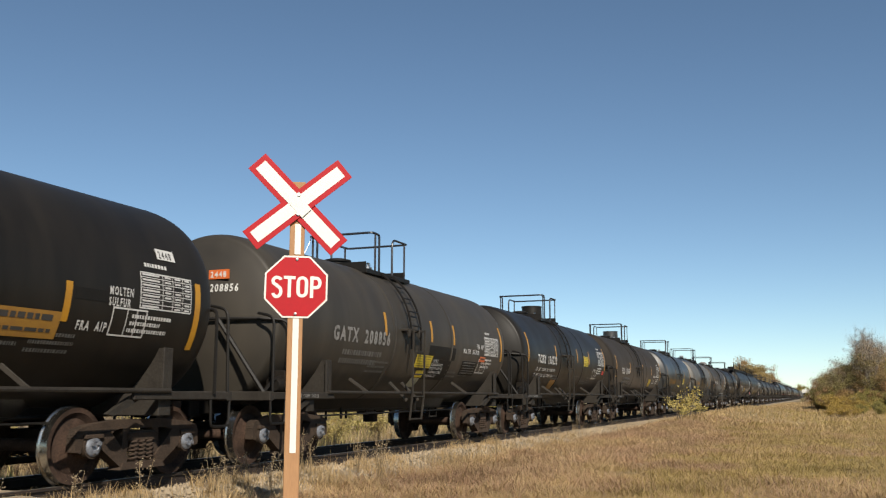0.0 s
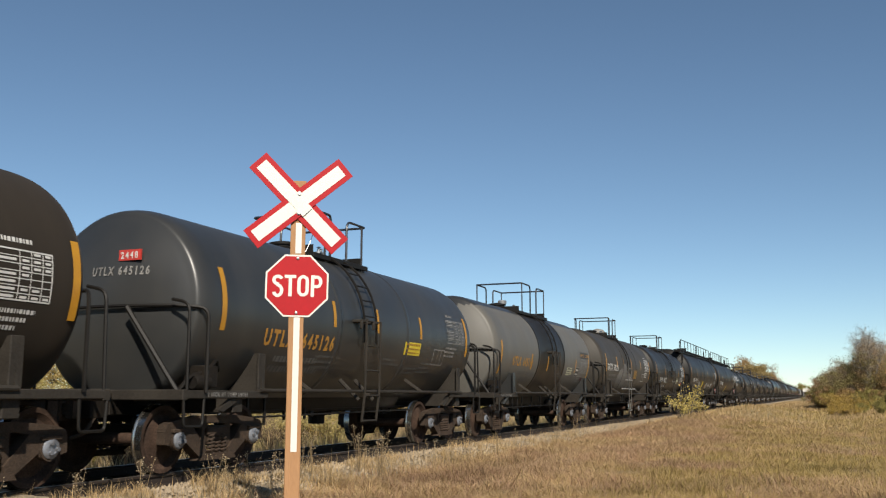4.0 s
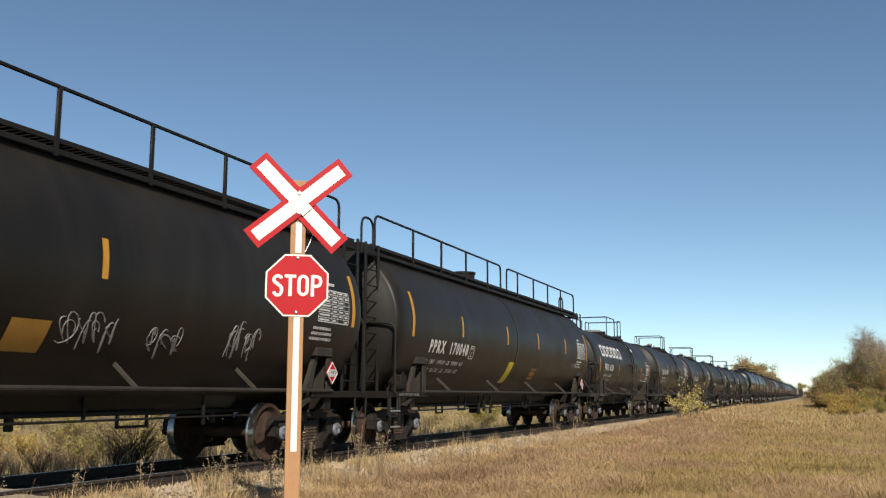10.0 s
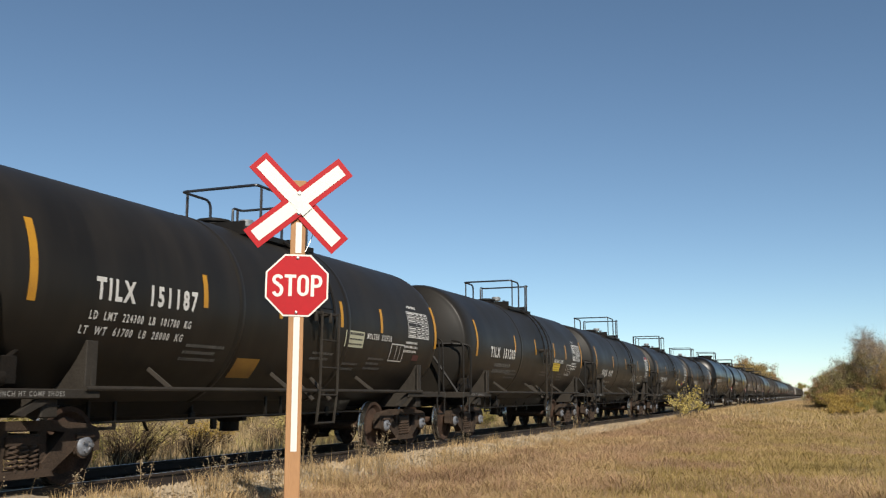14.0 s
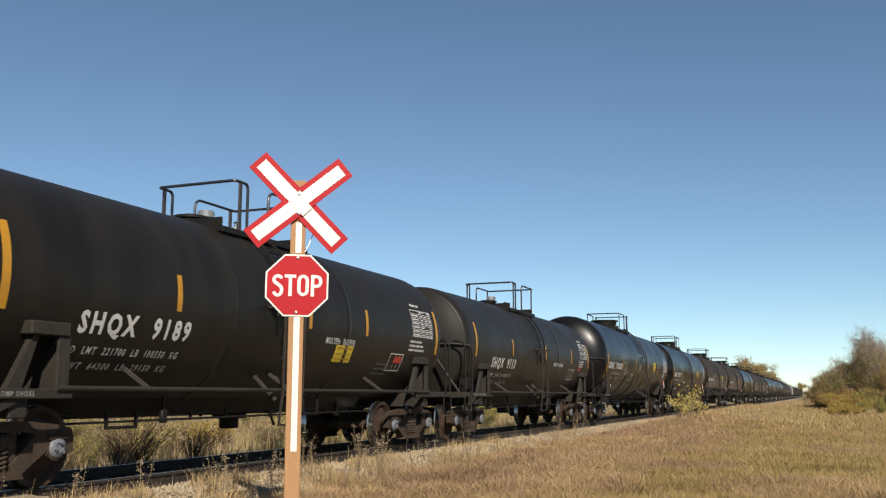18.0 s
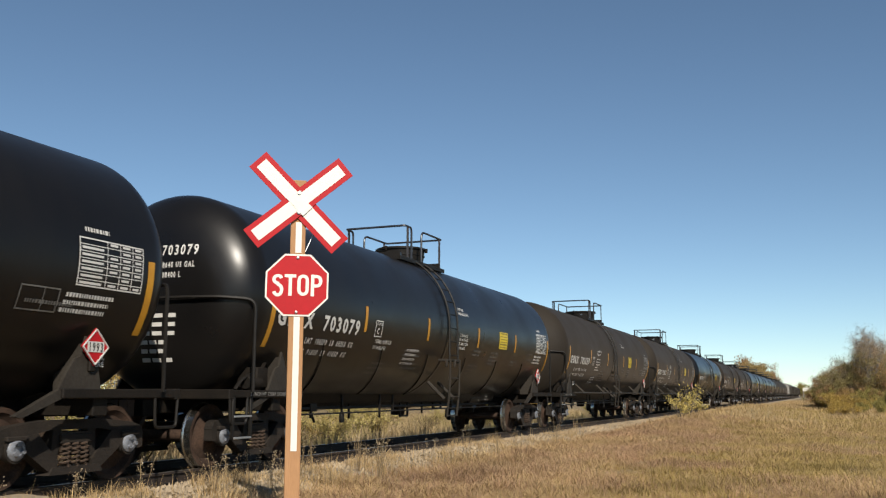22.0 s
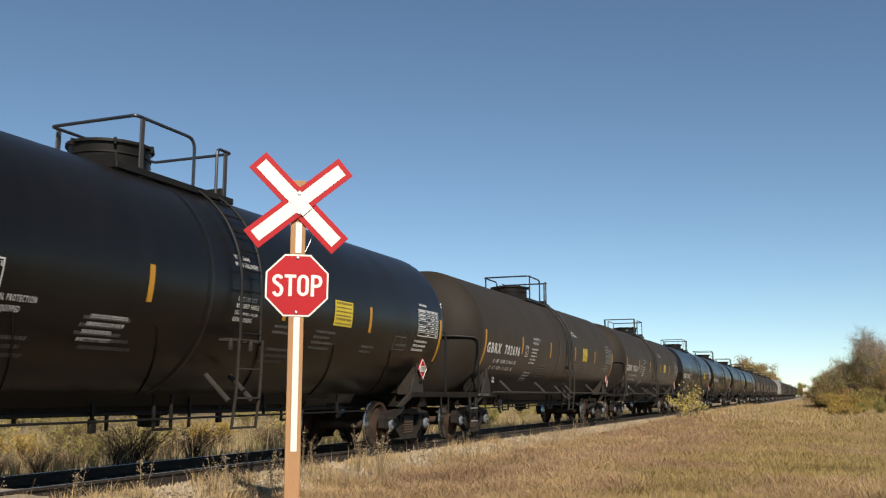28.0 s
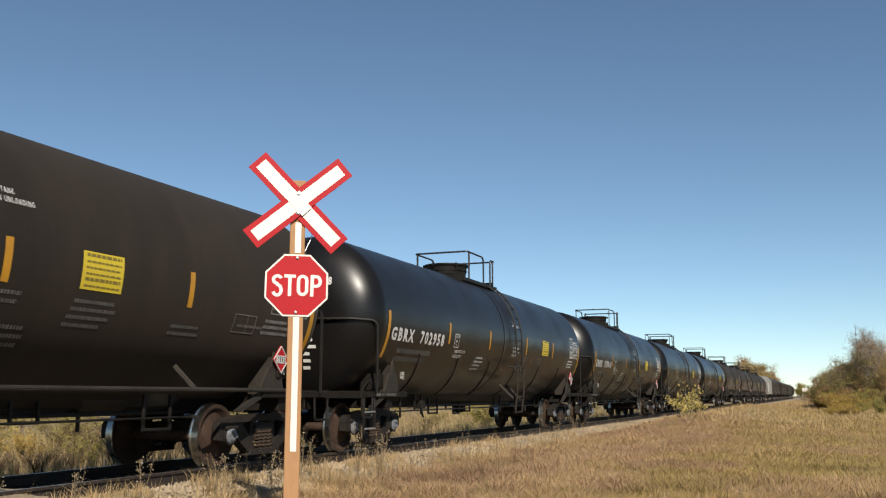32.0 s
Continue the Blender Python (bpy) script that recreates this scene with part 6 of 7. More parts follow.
def crossing_sign():
    at = Matrix.Translation((4.50, 7.71, 0)) @ Matrix.Rotation(math.atan2(0.513, 0.858), 4, "Z")
    sign = thing("crossing_sign", at, "railway crossbuck over a red stop sign on a timber post", "road sign")
    g = Geo()
    g.box(-0.072, 0.072, 0.0, 0.145, -0.75, 3.12, 0.006)
    part("post", g.mesh("post", "post_wood"), sign, "square timber post")
    for z0, z1 in ((0.52, 1.78), (2.40, 2.70)):
        part("reflective_strip", Geo().box(-0.022, 0.036, -0.004, -0.001, z0, z1, 0).mesh("reflective_strip", "sign_white"), sign, "white reflective strip")

    def blade(angle, y):
        b = pose(0.0, y, 2.892, 0, angle, 0)
        L, w = 0.583, 0.112
        g = Geo().box(-L, L, -0.004, 0.004, -w, w, 0.001)
        p = part("blade", g.mesh("blade", "sign_red"), sign, "red-edged white crossbuck blade", at=b)
        part("blade_face", Geo().box(-L + 0.052, L - 0.052, -0.0065, -0.0045, -w + 0.05, w - 0.05, 0).mesh("blade_face", "sign_white"), p)
        return p

    blade(46.0, -0.012)
    upper = blade(-39.6, -0.026)
    part("blade_centre", Geo().box(-0.125, 0.125, -0.0095, -0.007, -0.062, 0.062, 0).mesh("blade_centre", "sign_white"), upper, at=pose(0, 0, 0, 0, 85.6, 0))
    for z in (2.985, 2.795):
        part("bolt", Geo().lathe([(0.018, -0.046), (0.018, -0.03), (0.026, -0.03), (0.026, -0.01)], 8, "y", (0.005, 0, z)).mesh("bolt", "bolt_zinc"), sign)

    def octagon(r, y0, y1, name, mat):
        g, k = Geo(), 8
        ring = [(r * math.cos(math.pi / 8 + math.pi / 4 * i), r * math.sin(math.pi / 8 + math.pi / 4 * i)) for i in range(k)]
        g.add([(a, y0, b) for a, b in ring] + [(a, y1, b) for a, b in ring], [tuple(range(k)), tuple(range(k, 2 * k))] + [(i, (i + 1) % k, k + (i + 1) % k, k + i) for i in range(k)])
        return g.mesh(name, mat)

    c = pose(0.002, 0, 2.085, 0, 0.6, 0)
    R8 = 0.30 / math.cos(math.pi / 8)
    board = part("stop_board", octagon(R8, -0.008, -0.004, "stop_board", "sign_white"), sign, "red octagonal stop sign with white edge", at=c)
    part("stop_field", octagon(R8 * 0.945, -0.011, -0.0085, "stop_field", "sign_red"), board)
    arc = lambda cx, cz, rx, rz, a0, a1, n=14: [(cx + rx * math.cos(radians(a0 + (a1 - a0) * i / n)), cz + rz * math.sin(radians(a0 + (a1 - a0) * i / n))) for i in range(n + 1)]
    strokes = {
        "S": [arc(0, 0.05, 0.036, 0.036, 20, 270)[:] + arc(0, -0.05, 0.036, 0.05, 90, -160)],
        "T": [[(-0.052, 0.087), (0.052, 0.087)], [(0, 0.087), (0, -0.105)]],
        "O": [arc(0, 0.045, 0.037, 0.043, 0, 180) + arc(0, -0.045, 0.037, 0.043, 180, 360) + [(0.037, 0.045)]],
        "P": [[(-0.034, 0.105), (-0.034, -0.105)], [(-0.034, 0.087), (0.005, 0.087)] + arc(0.005, 0.041, 0.034, 0.046, 90, -90) + [(-0.034, -0.005)]],
    }
    for ch, x in zip("STOP", (-0.182, -0.064, 0.058, 0.184)):
        g = Geo()
        for line in strokes[ch]:
            pts = [Vector((p, q)) for p, q in line]
            rim = []
            for i, p in enumerate(pts):
                d = (pts[min(i + 1, len(pts) - 1)] - pts[max(i - 1, 0)]).normalized()
                rim.append((p + Vector((-d.y, d.x)) * 0.015, p - Vector((-d.y, d.x)) * 0.015))
            g.add([(x + q.x * 1.06, -0.0135 - 0.001 * len(g.f) / (1 + len(g.f)), q.y) for pair in rim for q in pair], [(2 * i, 2 * i + 1, 2 * i + 3, 2 * i + 2) for i in range(len(pts) - 1)])
        part("letter", g.mesh("letter", "sign_white"), board)
    for z in (0.265, -0.262):
        part("bolt", Geo().lathe([(0.010, -0.022), (0.014, -0.02), (0.014, -0.011)], 8, "y", (0.0, 0, z)).mesh("bolt", "bolt_zinc"), board)
    # a loose wire that hangs behind the boards
    part("wire", Geo().tube(rounded([(0.09, 0.02, 2.86), (0.16, 0.06, 2.66), (0.13, 0.06, 2.55), (0.075, 0.03, 2.42)], 0.1), 0.004, 5).mesh("wire", "galvanised"), sign)
    return sign


crossing_sign()

# ---------------------------------------------------------------- plants


def blades(name, xy, height, width, rng, material, label, lean=1.0, category="grass"):
    """Grass as one mesh: each blade a tapered, bent strip."""
    n = len(xy)
    z0 = np.array([rise(x, y) for x, y in xy]) - 0.02
    bed = np.abs(xy[:, 0]) < 3.0
    z0[bed] = np.maximum(z0[bed], np.interp(np.abs(xy[bed, 0]), (0, 1.55, 2.2, 3.0), (-0.2, -0.19, -0.34, -0.6)) - 0.01)
    clump = np.clip(1 + 1.1 * patchy(xy, 1.3, 9.0) + 0.7 * patchy(xy, 4.5, 2.0), 0.4, 2.2)
    h = height * clump * (0.45 + 0.8 * rng.random(n))
    a = rng.uniform(0, 2 * np.pi, n)
    d = np.stack([np.cos(a), np.sin(a)], 1)
    s = np.stack([-d[:, 1], d[:, 0]], 1) * (width * (0.6 + 0.8 * rng.random(n)))[:, None]
    b = d * (h * lean * rng.random(n))[:, None]
    v = np.zeros((n, 5, 3))
    v[:, 0, :2], v[:, 1, :2] = xy - s, xy + s
    v[:, 2, :2], v[:, 3, :2] = xy + b * 0.45 + s * 0.8, xy + b * 0.45 - s * 0.8
    v[:, 4, :2] = xy + b * 1.4
    v[:, 0, 2] = v[:, 1, 2] = z0
    v[:, 2, 2] = v[:, 3, 2] = z0 + h * 0.6
    v[:, 4, 2] = z0 + h
    me = bpy.data.meshes.new(name)
    me.vertices.add(n * 5)
    me.vertices.foreach_set("co", v.reshape(-1))
    idx = (np.array([0, 1, 2, 3, 3, 2, 4])[None] + 5 * np.arange(n)[:, None]).reshape(-1)
    me.loops.add(n * 7)
    me.loops.foreach_set("vertex_index", idx.astype(np.int32))
    me.polygons.add(n * 2)
    start = (np.array([0, 4])[None] + 7 * np.arange(n)[:, None]).reshape(-1)
    me.polygons.foreach_set("loop_start", start.astype(np.int32))
    me.update(calc_edges=True)
    me.validate()
    me.materials.append(MATS[material])
    return tagged(new(name, me), label, category, kind="stuff")


def meadow(rng, n, x0, x1, y0, y1, power=1.0):
    xy = np.stack([x0 + (x1 - x0) * rng.random(n), y0 + (y1 - y0) * rng.random(n) ** power], 1)
    return xy


def patchy(xy, scale, seed):
    return np.array([noise.noise((x * scale, y * scale, seed)) for x, y in xy])


def build_grass():
    rng = np.random.default_rng(11)
    xy = np.concatenate([meadow(rng, 380000, 2.0, 9.5, 5.5, 46, 1.5), meadow(rng, 90000, 9.5, 13.5, 14, 60, 1.3)])
    thin = np.clip((xy[:, 0] - 1.9) / 0.7, 0.15, 1)
    xy = xy[rng.random(len(xy)) < thin]
    p = patchy(xy, 0.45, 3.0) + 0.6 * patchy(xy, 2.2, 1.0)
    olive = (xy[:, 0] + 0.5 * rng.standard_normal(len(xy)) > 6.2 + 1.2 * p) & (xy[:, 1] > 9)
    q = patchy(xy * np.array([[0.5, 1.0]]), 0.55, 21.0) + 0.25 * rng.standard_normal(len(xy))
    olive &= q < 0.12
    russet = ~olive & (p + 0.45 * rng.standard_normal(len(xy)) > -0.12)
    blades("dry_grass", xy[~olive & ~russet], 0.14, 0.0034, rng, "dry_grass", "pale dry autumn grass beside the track", 1.7)
    blades("russet_grass", xy[russet], 0.13, 0.0034, rng, "russet_grass", "reddish-brown dry grass beside the track", 1.8)
    blades("olive_grass", xy[olive], 0.12, 0.0038, rng, "olive_grass", "olive-green meadow grass with dry tips", 1.6)
    xy = meadow(rng, 70000, 2.1, 22, 40, 130, 1.4)
    p = patchy(xy, 0.2, 8.0)
    g = p + 0.25 * rng.standard_normal(len(xy)) + 0.05 * (xy[:, 0] - 8) > 0.1
    blades("far_dry_grass", xy[~g], 0.20, 0.012, rng, "dry_grass", "dry grass on the low mound beside the track")
    blades("far_olive_grass", xy[g], 0.16, 0.012, rng, "olive_grass", "greenish grass in the meadow")
    xy = meadow(rng, 36000, 2.6, 15, 85, 230, 1.3)
    blades("distant_grass", xy, 0.22, 0.03, rng, "dry_grass", "dry grass far along the railway")
    # beyond the track
    xy = meadow(rng, 52000, -22, -2.3, 6, 90, 1.3)
    p = patchy(xy, 0.3, 5.0)
    blades("verge_grass", xy[p < 0.22], 0.40, 0.007, rng, "verge_dry", "tall dry grass beyond the track")
    blades("verge_green", xy[p >= 0.22], 0.36, 0.008, rng, "verge_olive", "green-gold grass beyond the track")
    # stalks standing in the ballast
    xy = meadow(rng, 26000, 0.98, 2.5, 4.5, 30, 1.5)
    xy = xy[patchy(xy, 1.1, 17.0) + 0.25 * (xy[:, 0] - 1.5) - 0.012 * (xy[:, 1] - 9) > -0.05]
    blades("tufts", xy, 0.15, 0.0035, rng, "dry_grass", "straw-coloured grass tufts along the rail")
    xy = meadow(rng, 1000, 1.5, 2.7, 5, 40, 1.6)
    blades("stalks", xy, 0.34, 0.003, rng, "dry_grass", "thin dry stalks growing in the ballast", 0.5, "weeds")


build_grass()


def seed_weed(rng, height):
    """A dry weed: a few stems with fluffy heads."""
    stem, head = Geo(), Geo()
    for _ in range(rng.randint(3, 6)):
        a, l = rng.uniform(0, 6.3), rng.uniform(0.05, 0.22)
        h = height * rng.uniform(0.6, 1.05)
        tip = Vector((math.cos(a) * l, math.sin(a) * l, h))
        stem.tube([(0, 0, -0.08), tip * 0.5 + Vector((0, 0, h * 0.06)), tip], (0.004, 0.0035, 0.002), 4)
        for _ in range(rng.randint(12, 22)):
            k = rng.uniform(0.62, 1.0)
            c = Vector((tip.x * k, tip.y * k, h * k)) + Vector((rng.gauss(0, 0.025), rng.gauss(0, 0.025), rng.gauss(0, 0.02)))
            d = Vector((rng.gauss(0, 1), rng.gauss(0, 1), rng.gauss(0, 1))).normalized()
            e = d.orthogonal().normalized()
            s = rng.uniform(0.006, 0.014)
            head.add([c - d * s, c + e * s * 0.7, c + d * s, c - e * s * 0.7], [(0, 1, 2, 3)])
    return stem.mesh("stem", "weed_stem"), head.mesh("seed_plume", "seed_head")


def build_weeds():
    r = random.Random(4)
    kinds = [seed_weed(r, h) for h in (0.5, 0.65, 0.8, 0.6, 0.45)]
    spots = [(r.uniform(1.55, 2.5), r.uniform(8.6, 16.0)) for _ in range(24)]
    spots += [(r.uniform(1.5, 2.4), r.uniform(5.5, 8.5)) for _ in range(7)] + [(r.uniform(1.6, 2.6), r.uniform(16, 34)) for _ in range(10)]
    for x, y in spots:
        z = max(rise(x, y), -0.19 - max(0, x - 1.55) * 0.25)
        stem, head = r.choice(kinds)
        w = thing("weed", pose(x, y, z, 0, 0, r.uniform(0, 360)), "dry weed with fluffy pale seed heads by the rail", "weed", "weeds along the rail")
        part("stem", stem, w, kind="stuff")
        part("seed_plume", head, w, kind="stuff")


build_weeds()


def shrub_meshes(rng, height, spread, stems, leaves, size, leaf_mat, bark="twig_brown", trunk=0.02, gap=0.35, base=0.25, twigs=6, loose=0.055):
    """Stems with side twigs, and leaves clustered round the twigs' ends."""
    wood, crown = Geo(), Geo()
    tips = []
    for _ in range(stems):
        a, l = rng.uniform(0, 6.28), spread * math.sqrt(rng.random())
        h = height * rng.uniform(0.55, 1.0) * (1 - 0.35 * (l / spread) ** 2)
        tip = Vector((math.cos(a) * l, math.sin(a) * l, h))
        mid = Vector((tip.x * 0.35, tip.y * 0.35, h * 0.5)) + Vector((rng.gauss(0, 0.05), rng.gauss(0, 0.05), 0)) * height * 0.3
        root = Vector((tip.x * 0.10, tip.y * 0.10, -0.1))
        wood.tube([root, mid, tip], (trunk, trunk * 0.65, trunk * 0.25), 5)
        for _ in range(twigs):
            k = rng.uniform(base, 1.0)
            p = root.lerp(mid, k * 2) if k < 0.5 else mid.lerp(tip, k * 2 - 1)
            d = Vector((rng.gauss(0, 1), rng.gauss(0, 1), rng.uniform(0.1, 1.1))).normalized() * height * rng.uniform(0.07, 0.2)
            wood.tube([p, p + d], (trunk * 0.35, trunk * 0.12), 4)
            if rng.random() > gap:
                tips.append(p + d)
            tips.append(p + d * 0.6)
        tips.append(tip)
    for i in range(leaves):
        t = rng.choice(tips)
        c = t + Vector((rng.gauss(0, 1), rng.gauss(0, 1), rng.gauss(0, 0.8))) * height * loose
        d = Vector((rng.gauss(0, 1), rng.gauss(0, 1), rng.gauss(0, 0.7))).normalized()
        e = d.cross(Vector((rng.gauss(0, 1), rng.gauss(0, 1), rng.gauss(0, 1)))).normalized()
        s = size * rng.uniform(0.6, 1.25)
        crown.add([c - d * s, c + e * s * 0.55, c + d * s, c - e * s * 0.55], [(0, 1, 2, 3)])
    me = bpy.data.meshes.new("crown")
    me.from_pydata(crown.v, [], crown.f)
    me.materials.append(MATS[leaf_mat])
    return wood.mesh("trunk", bark, sharp=60), me


def plant(name, x, y, meshes, label, category, group="", turn=0, size=1.0):
    t = thing(name, pose(x, y, rise(x, y), 0, 0, turn) @ Matrix.Scale(size, 4), label, category, group)
    part("trunk" if category != "bush" else "stem", meshes[0], t)
    part("crown", meshes[1], t, kind="stuff")
    return t


def build_plants():
    r = random.Random(9)
    gold = shrub_meshes(r, 1.75, 0.85, 9, 420, 0.06, "sapling_leaf", "bark", 0.024, 0.35, 0.52)
    plant("sapling", 3.4, 45.5, gold, "young poplar saplings with yellow leaves beside the track", "bush")
    plant("sapling", 3.2, 50.0, gold, "young poplar saplings with yellow leaves beside the track", "bush", "", 140, 0.8)
    plant("sapling", 3.5, 41.5, gold, "young poplar saplings with yellow leaves beside the track", "bush", "", 230, 0.72)
    # beyond the track: brown brush and yellow-green bushes
    brush = [shrub_meshes(r, 1.35, 1.2, 70, 900, 0.02, "dead_weed", "dead_weed", 0.008) for _ in range(2)]
    green = [shrub_meshes(r, 1.6, 1.3, 22, 2600, 0.045, m, "twig_brown", 0.014) for m in ("verge_olive", "gold_leaf", "green_leaf")]
    for i in range(34):
        y = 9 + 80 * r.random() ** 1.4
        x = -4.2 - r.random() * (5 + 0.15 * y)
        if r.random() < 0.22:
            plant("shrub", x, y, r.choice(brush), "leafless brown brush beyond the track, its low row standing for train shade", "bush", "brush beyond the track", r.uniform(0, 360), r.uniform(0.6, 1.1))
        else:
            plant("shrub", x, y, r.choice(green), "yellow-green autumn bush beyond the track", "bush", "brush beyond the track", r.uniform(0, 360), r.uniform(0.5, 1.0))
    for x, y, s in ((-3.4, 14.6, 0.8), (-3.9, 15.6, 0.95), (-3.5, 17.0, 0.75), (-3.4, 21.0, 0.6)):
        plant("shrub", x, y, brush[0], "leafless brown brush beyond the track, its low row standing for train shade", "bush", "brush beyond the track", r.uniform(0, 360), s)
    # low weeds whose dark colour also stands in for the train's shade
    for i in range(34):
        k = i / 33 + 0.02 * r.random()
        plant("shrub", -3.9 - 5.0 * k + r.uniform(-0.5, 0.5), 11.5 + 14 * k + r.uniform(-0.4, 0.4), r.choice(brush), "leafless brown brush beyond the track, its low row standing for train shade", "bush", "brush beyond the track", r.uniform(0, 360), r.uniform(0.30, 0.48))
    for i in range(36):
        y = 12 + 120 * r.random()
        plant("shrub", -15 - 14 * r.random() - 0.05 * y, y, r.choice(green), "yellow-green autumn bush beyond the track", "bush", "brush beyond the track", r.uniform(0, 360), r.uniform(0.9, 1.6))
    # thicket on the meadow's edge
    tall = [shrub_meshes(r, 9.0, 1.5, 12, 4200, 0.045, m, b, 0.06, 0.3, 0.3, 22, 0.028) for m, b in (("thicket_grey", "pale_bark"), ("thicket_rust", "pale_bark"))]
    mid = [shrub_meshes(r, 4.6, 2.0, 16, 15000, 0.055, m, b, 0.045, 0.2, 0.12, 9, 0.05) for m, b in (("thicket_rust", "bark"), ("thicket_olive", "bark"), ("thicket_grey", "pale_bark"), ("thicket_olive", "pale_bark"))]
    low = [shrub_meshes(r, 2.4, 1.9, 18, 8000, 0.055, m, "bark", 0.03, 0.2, 0.05) for m in ("thicket_rust", "thicket_olive", "green_leaf")]
    for i in range(16):
        y = 96 + 22 * r.random()
        x = 13.0 + 0.045 * (y - 96) + 1.5 * r.random()
        plant("tree", x, y, r.choice(tall), "bare-topped autumn tree in the thicket", "tree", "thicket on the meadow's edge", r.uniform(0, 360), r.uniform(0.75, 1.03))
    for i in range(58):
        y = 96 + 26 * r.random()
        q = r.random()
        x = 9.6 + 10.5 * q
        plant("tree", x, y, r.choice(mid), "dense rust-and-olive autumn tree in the thicket", "tree", "thicket on the meadow's edge", r.uniform(0, 360), (0.80 + 0.45 * min(1, q * 2.4)) * r.uniform(0.85, 1.12))
    for i in range(46):
        y = 93 + 8 * r.random()
        x = 9.4 + 10.5 * r.random()
        plant("thicket_bush", x, y, r.choice(low), "dense autumn bush in the thicket", "bush", "thicket on the meadow's edge", r.uniform(0, 360), r.uniform(0.7, 1.1))
    for x, y, k in ((9.9, 70, 0.55), (10.8, 71, 0.65), (11.5, 72, 0.5), (10.4, 72.5, 0.7)):
        plant("thicket_bush", x, y, green[1], "yellow-leaved low bush before the thicket", "bush", "thicket on the meadow's edge", r.uniform(0, 360), k)
    for x, y, k in ((10.3, 91, 1.15), (10.9, 91.6, 1.3), (11.4, 91.2, 1.0), (13.2, 91, 0.9)):
        plant("thicket_bush", x, y, green[1], "yellow-leaved low bush before the thicket", "bush", "thicket on the meadow's edge", r.uniform(0, 360), k)
    for i in range(12):
        plant("thicket_bush", 11.5 + 6 * r.random(), 74 + 12 * r.random(), low[2], "green low bush before the thicket", "bush", "thicket on the meadow's edge", r.uniform(0, 360), r.uniform(0.35, 0.55))
    # far woods along the line
    far = [shrub_meshes(r, 10, 3.2, 14, 6500, 0.19, m, "bark", 0.10, 0.2, 0.3) for m in ("grove_leaf", "rust_leaf", "green_leaf")]
    for i in range(26):
        y = 275 + 70 * r.random()
        plant("far_tree", -5.5 - 11 * r.random(), y, far[0] if r.random() < 0.7 else far[1], "golden poplar beyond the railway", "tree", "golden grove beyond the railway", r.uniform(0, 360), r.uniform(0.88, 1.24))
    for i in range(40):
        y = 420 + 500 * r.random()
        s = -1 if r.random() < 0.45 else 1
        plant("far_tree", s * (12 + 60 * r.random()), y, r.choice(far), "distant autumn tree along the railway", "tree", "woods along the railway", r.uniform(0, 360), r.uniform(0.7, 1.1))
    for i in range(40):
        y = 110 + 180 * r.random()
        plant("far_tree", 14 + (y - 100) * 0.05 + 30 * r.random(), y, r.choice(far), "autumn tree at the meadow's far edge", "tree", "woods along the meadow", r.uniform(0, 360), r.uniform(0.5, 0.8))
    for i in range(46):
        plant("far_tree", -70 + 150 * r.random(), 1000 + 200 * r.random(), r.choice(far), "distant autumn tree where the railway ends from sight", "tree", "woods along the railway", r.uniform(0, 360), r.uniform(1.0, 1.5))
    back = [shrub_meshes(r, 8, 2.0, 7, 2200, 0.14, m, "pale_bark", 0.09, 0.3, 0.5) for m in ("gold_leaf", "olive_grass")]
    for i in range(70):
        y = 150 * r.random()
        plant("field_bush", -38 - 14 * r.random(), y, r.choice(green), "yellow-green bush before the birch wood", "bush", "bushes before the birch wood", r.uniform(0, 360), r.uniform(1.5, 2.6))
    for i in range(80):
        y = -5 + 190 * r.random()
        plant("birch", -48 - 25 * r.random(), y, r.choice(back), "pale-trunked birch beyond the field", "tree", "birch wood beyond the field", r.uniform(0, 360), r.uniform(0.7, 1.1))


build_plants()


def far_board():
    t = thing("line_sign", pose(6.2, 300, 0), "small white board on a post far along the railway", "railway sign")
    part("board", Geo().box(-1.3, 1.3, -0.02, 0.02, 2.2, 3.2).mesh("board", "sign_white"), t)
    part("post", Geo().box(-1.2, -1.05, 0.02, 0.15, -0.6, 3.0).mesh("post", "galvanised"), t)


far_board()

# ---------------------------------------------------------------- ties and spikes (last: many pieces)


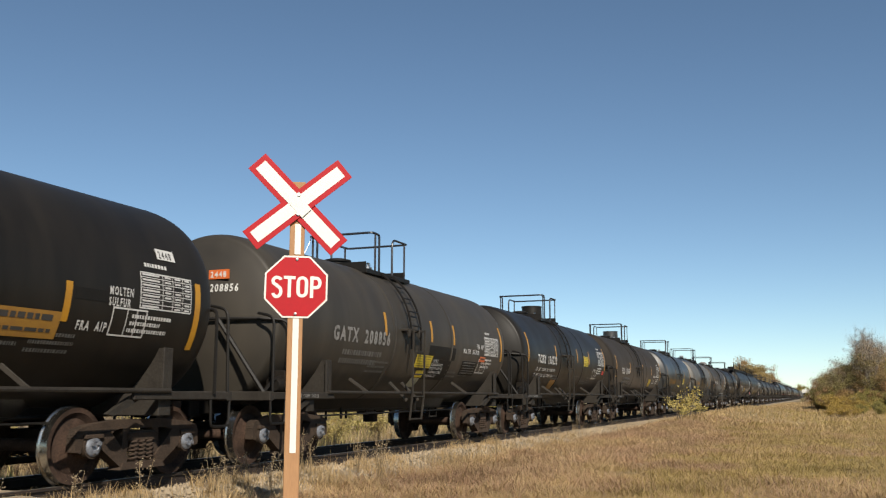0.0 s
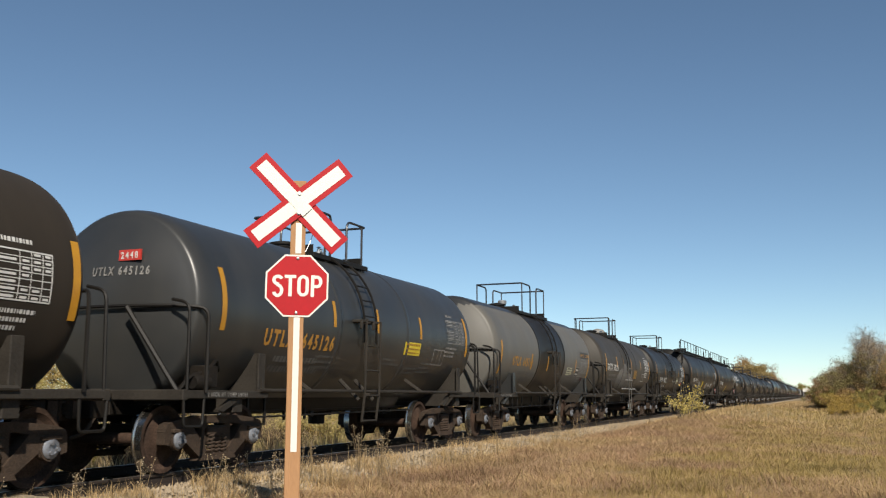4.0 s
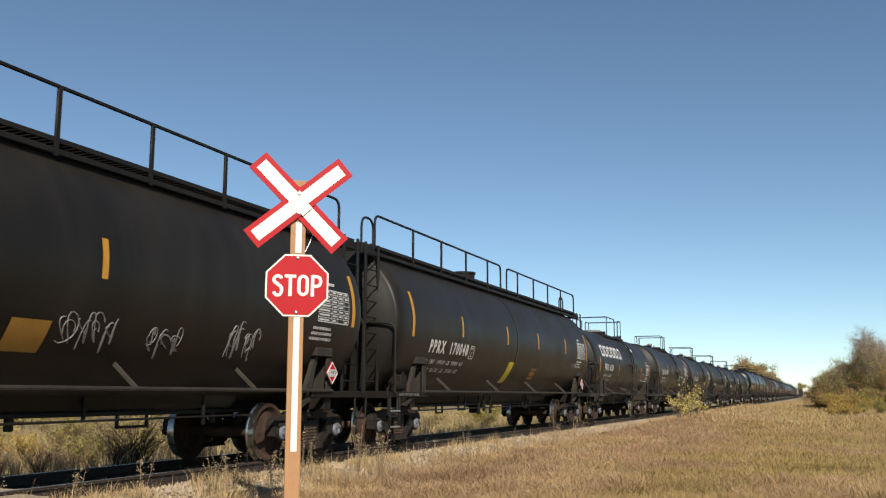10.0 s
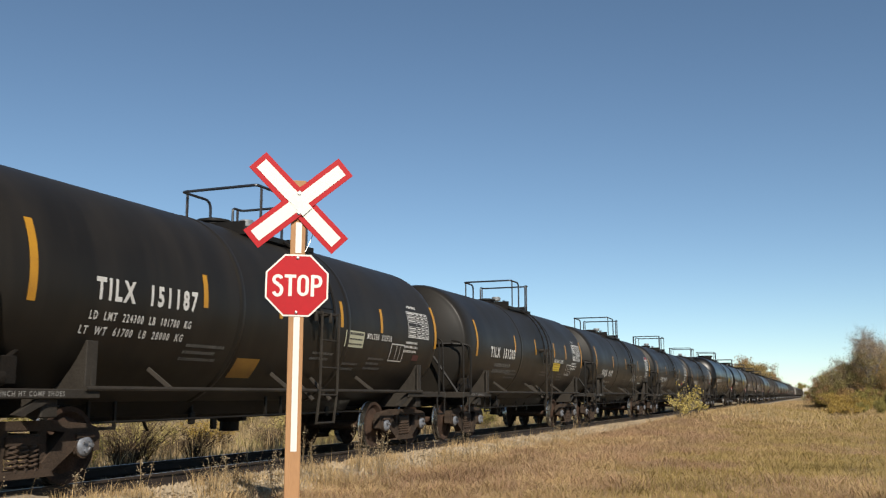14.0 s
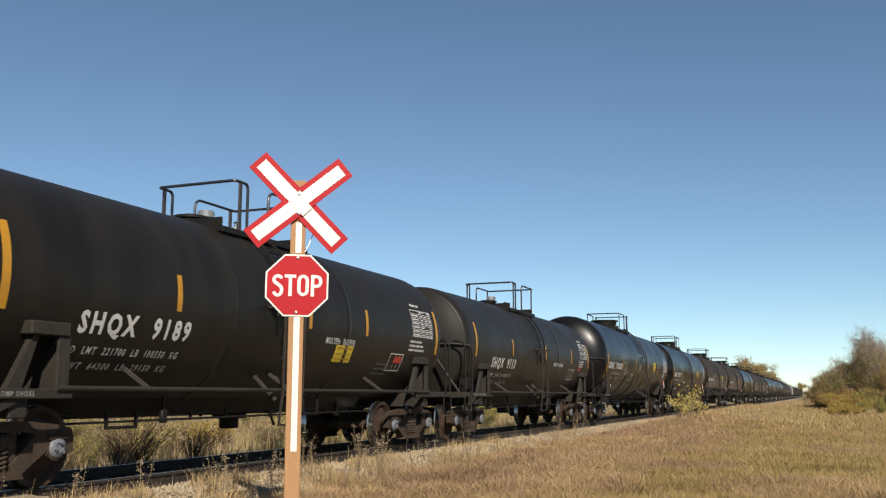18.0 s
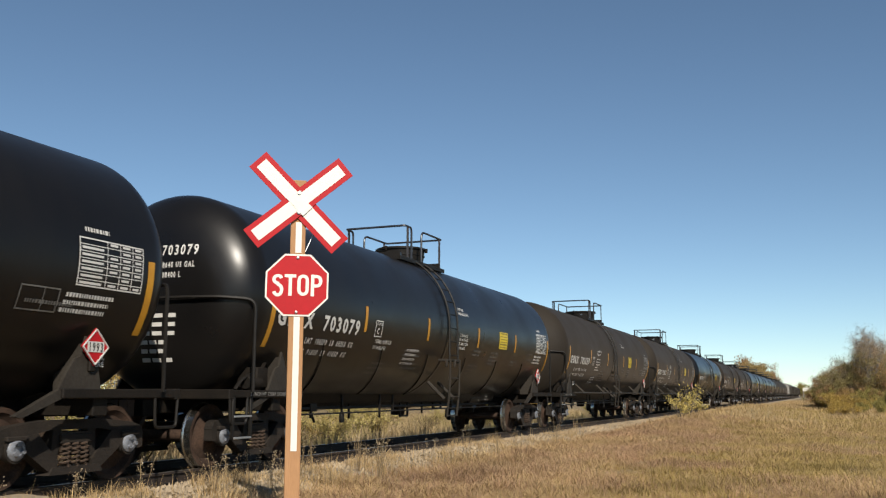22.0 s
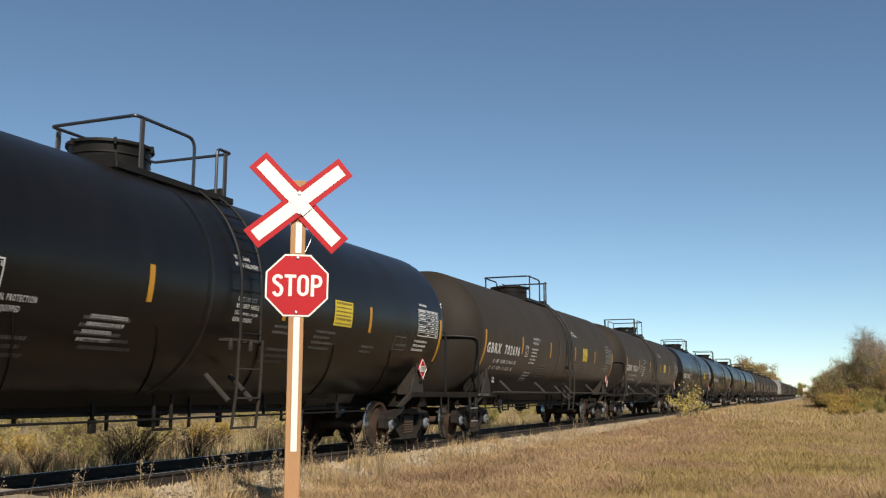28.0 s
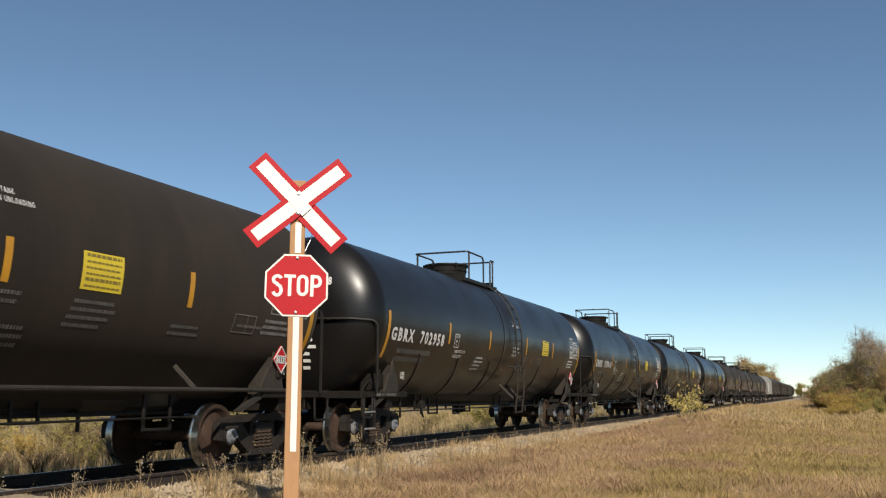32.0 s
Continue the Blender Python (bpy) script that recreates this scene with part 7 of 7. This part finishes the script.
def build_ties():
    r = random.Random(2)
    ties = tagged(new("ties"), "row of weathered timber ties under the rails", "railway ties", kind="structure")
    tie = Geo().box(-1.28, 1.28, -0.115, 0.115, -0.34, -0.171, 0.012).mesh("tie", "tie_wood")
    plate = Geo().box(-0.17, 0.17, -0.09, 0.09, -0.172, -0.160, 0.003).mesh("tie_plate", "rail_steel")
    for i in range(150):
        y = -4 + 0.53 * i
        t = part("tie", tie, ties, at=pose(r.uniform(-0.04, 0.04), y + r.uniform(-0.03, 0.03), r.uniform(-0.004, 0.0), 0, 0, r.uniform(-1.2, 1.2)))
        if i < 70:
            for x in (0.755, -0.755):
                part("tie_plate", plate, t, at=pose(x, 0, 0))
    g = Geo()
    for i in range(150, 700):
        y = -4 + 0.53 * i
        g.box(-1.28, 1.28, y - 0.115, y + 0.115, -0.34, -0.173, 0)
    tagged(new("far_ties", g.mesh("far_ties", "tie_wood")), "weathered timber ties farther down the track", "railway ties", kind="stuff")


build_ties()


def build_crossing():
    """Weathered planks of the level crossing, ending short of the sign."""
    r = random.Random(6)
    deck = tagged(new("crossing"), "weathered grey-brown crossing planks between the rails", "level crossing", kind="structure")
    plank = Geo().box(-0.125, 0.125, -3.0, 0.0, -0.165, 0.0, 0.014).mesh("plank", "crossing_wood")
    for x, y in ((-0.48, 8.45), (-0.22, 8.52), (0.04, 8.46), (0.30, 8.40), (0.55, 8.47), (0.97, 8.02), (1.23, 7.95)):
        part("plank", plank, deck, at=pose(x, y + r.uniform(-0.03, 0.03), -0.03 + r.uniform(-0.008, 0.008), 0, 0, r.uniform(-0.3, 0.3)))


build_crossing()


def motions():
    """The train rolls towards the camera's side at a steady pace, and its wheels turn."""
    for ob, y in MOVERS:
        walk(ob, [(t, pose(0, y - SPEED * t, 0)) for t in (0.0, 8.0, 16.0, 24.0, 32.0)])
    step = math.degrees(SPEED / 15 / 0.457)
    for car, wheels in SPECS[:25]:
        for w in wheels:
            p, q = w.matrix_basis.translation.copy(), math.degrees(w.matrix_basis.to_euler().x)
            walk(w, [(i / 15, pose(p.x, p.y, p.z, q + step * i)) for i in range(481)])


motions()
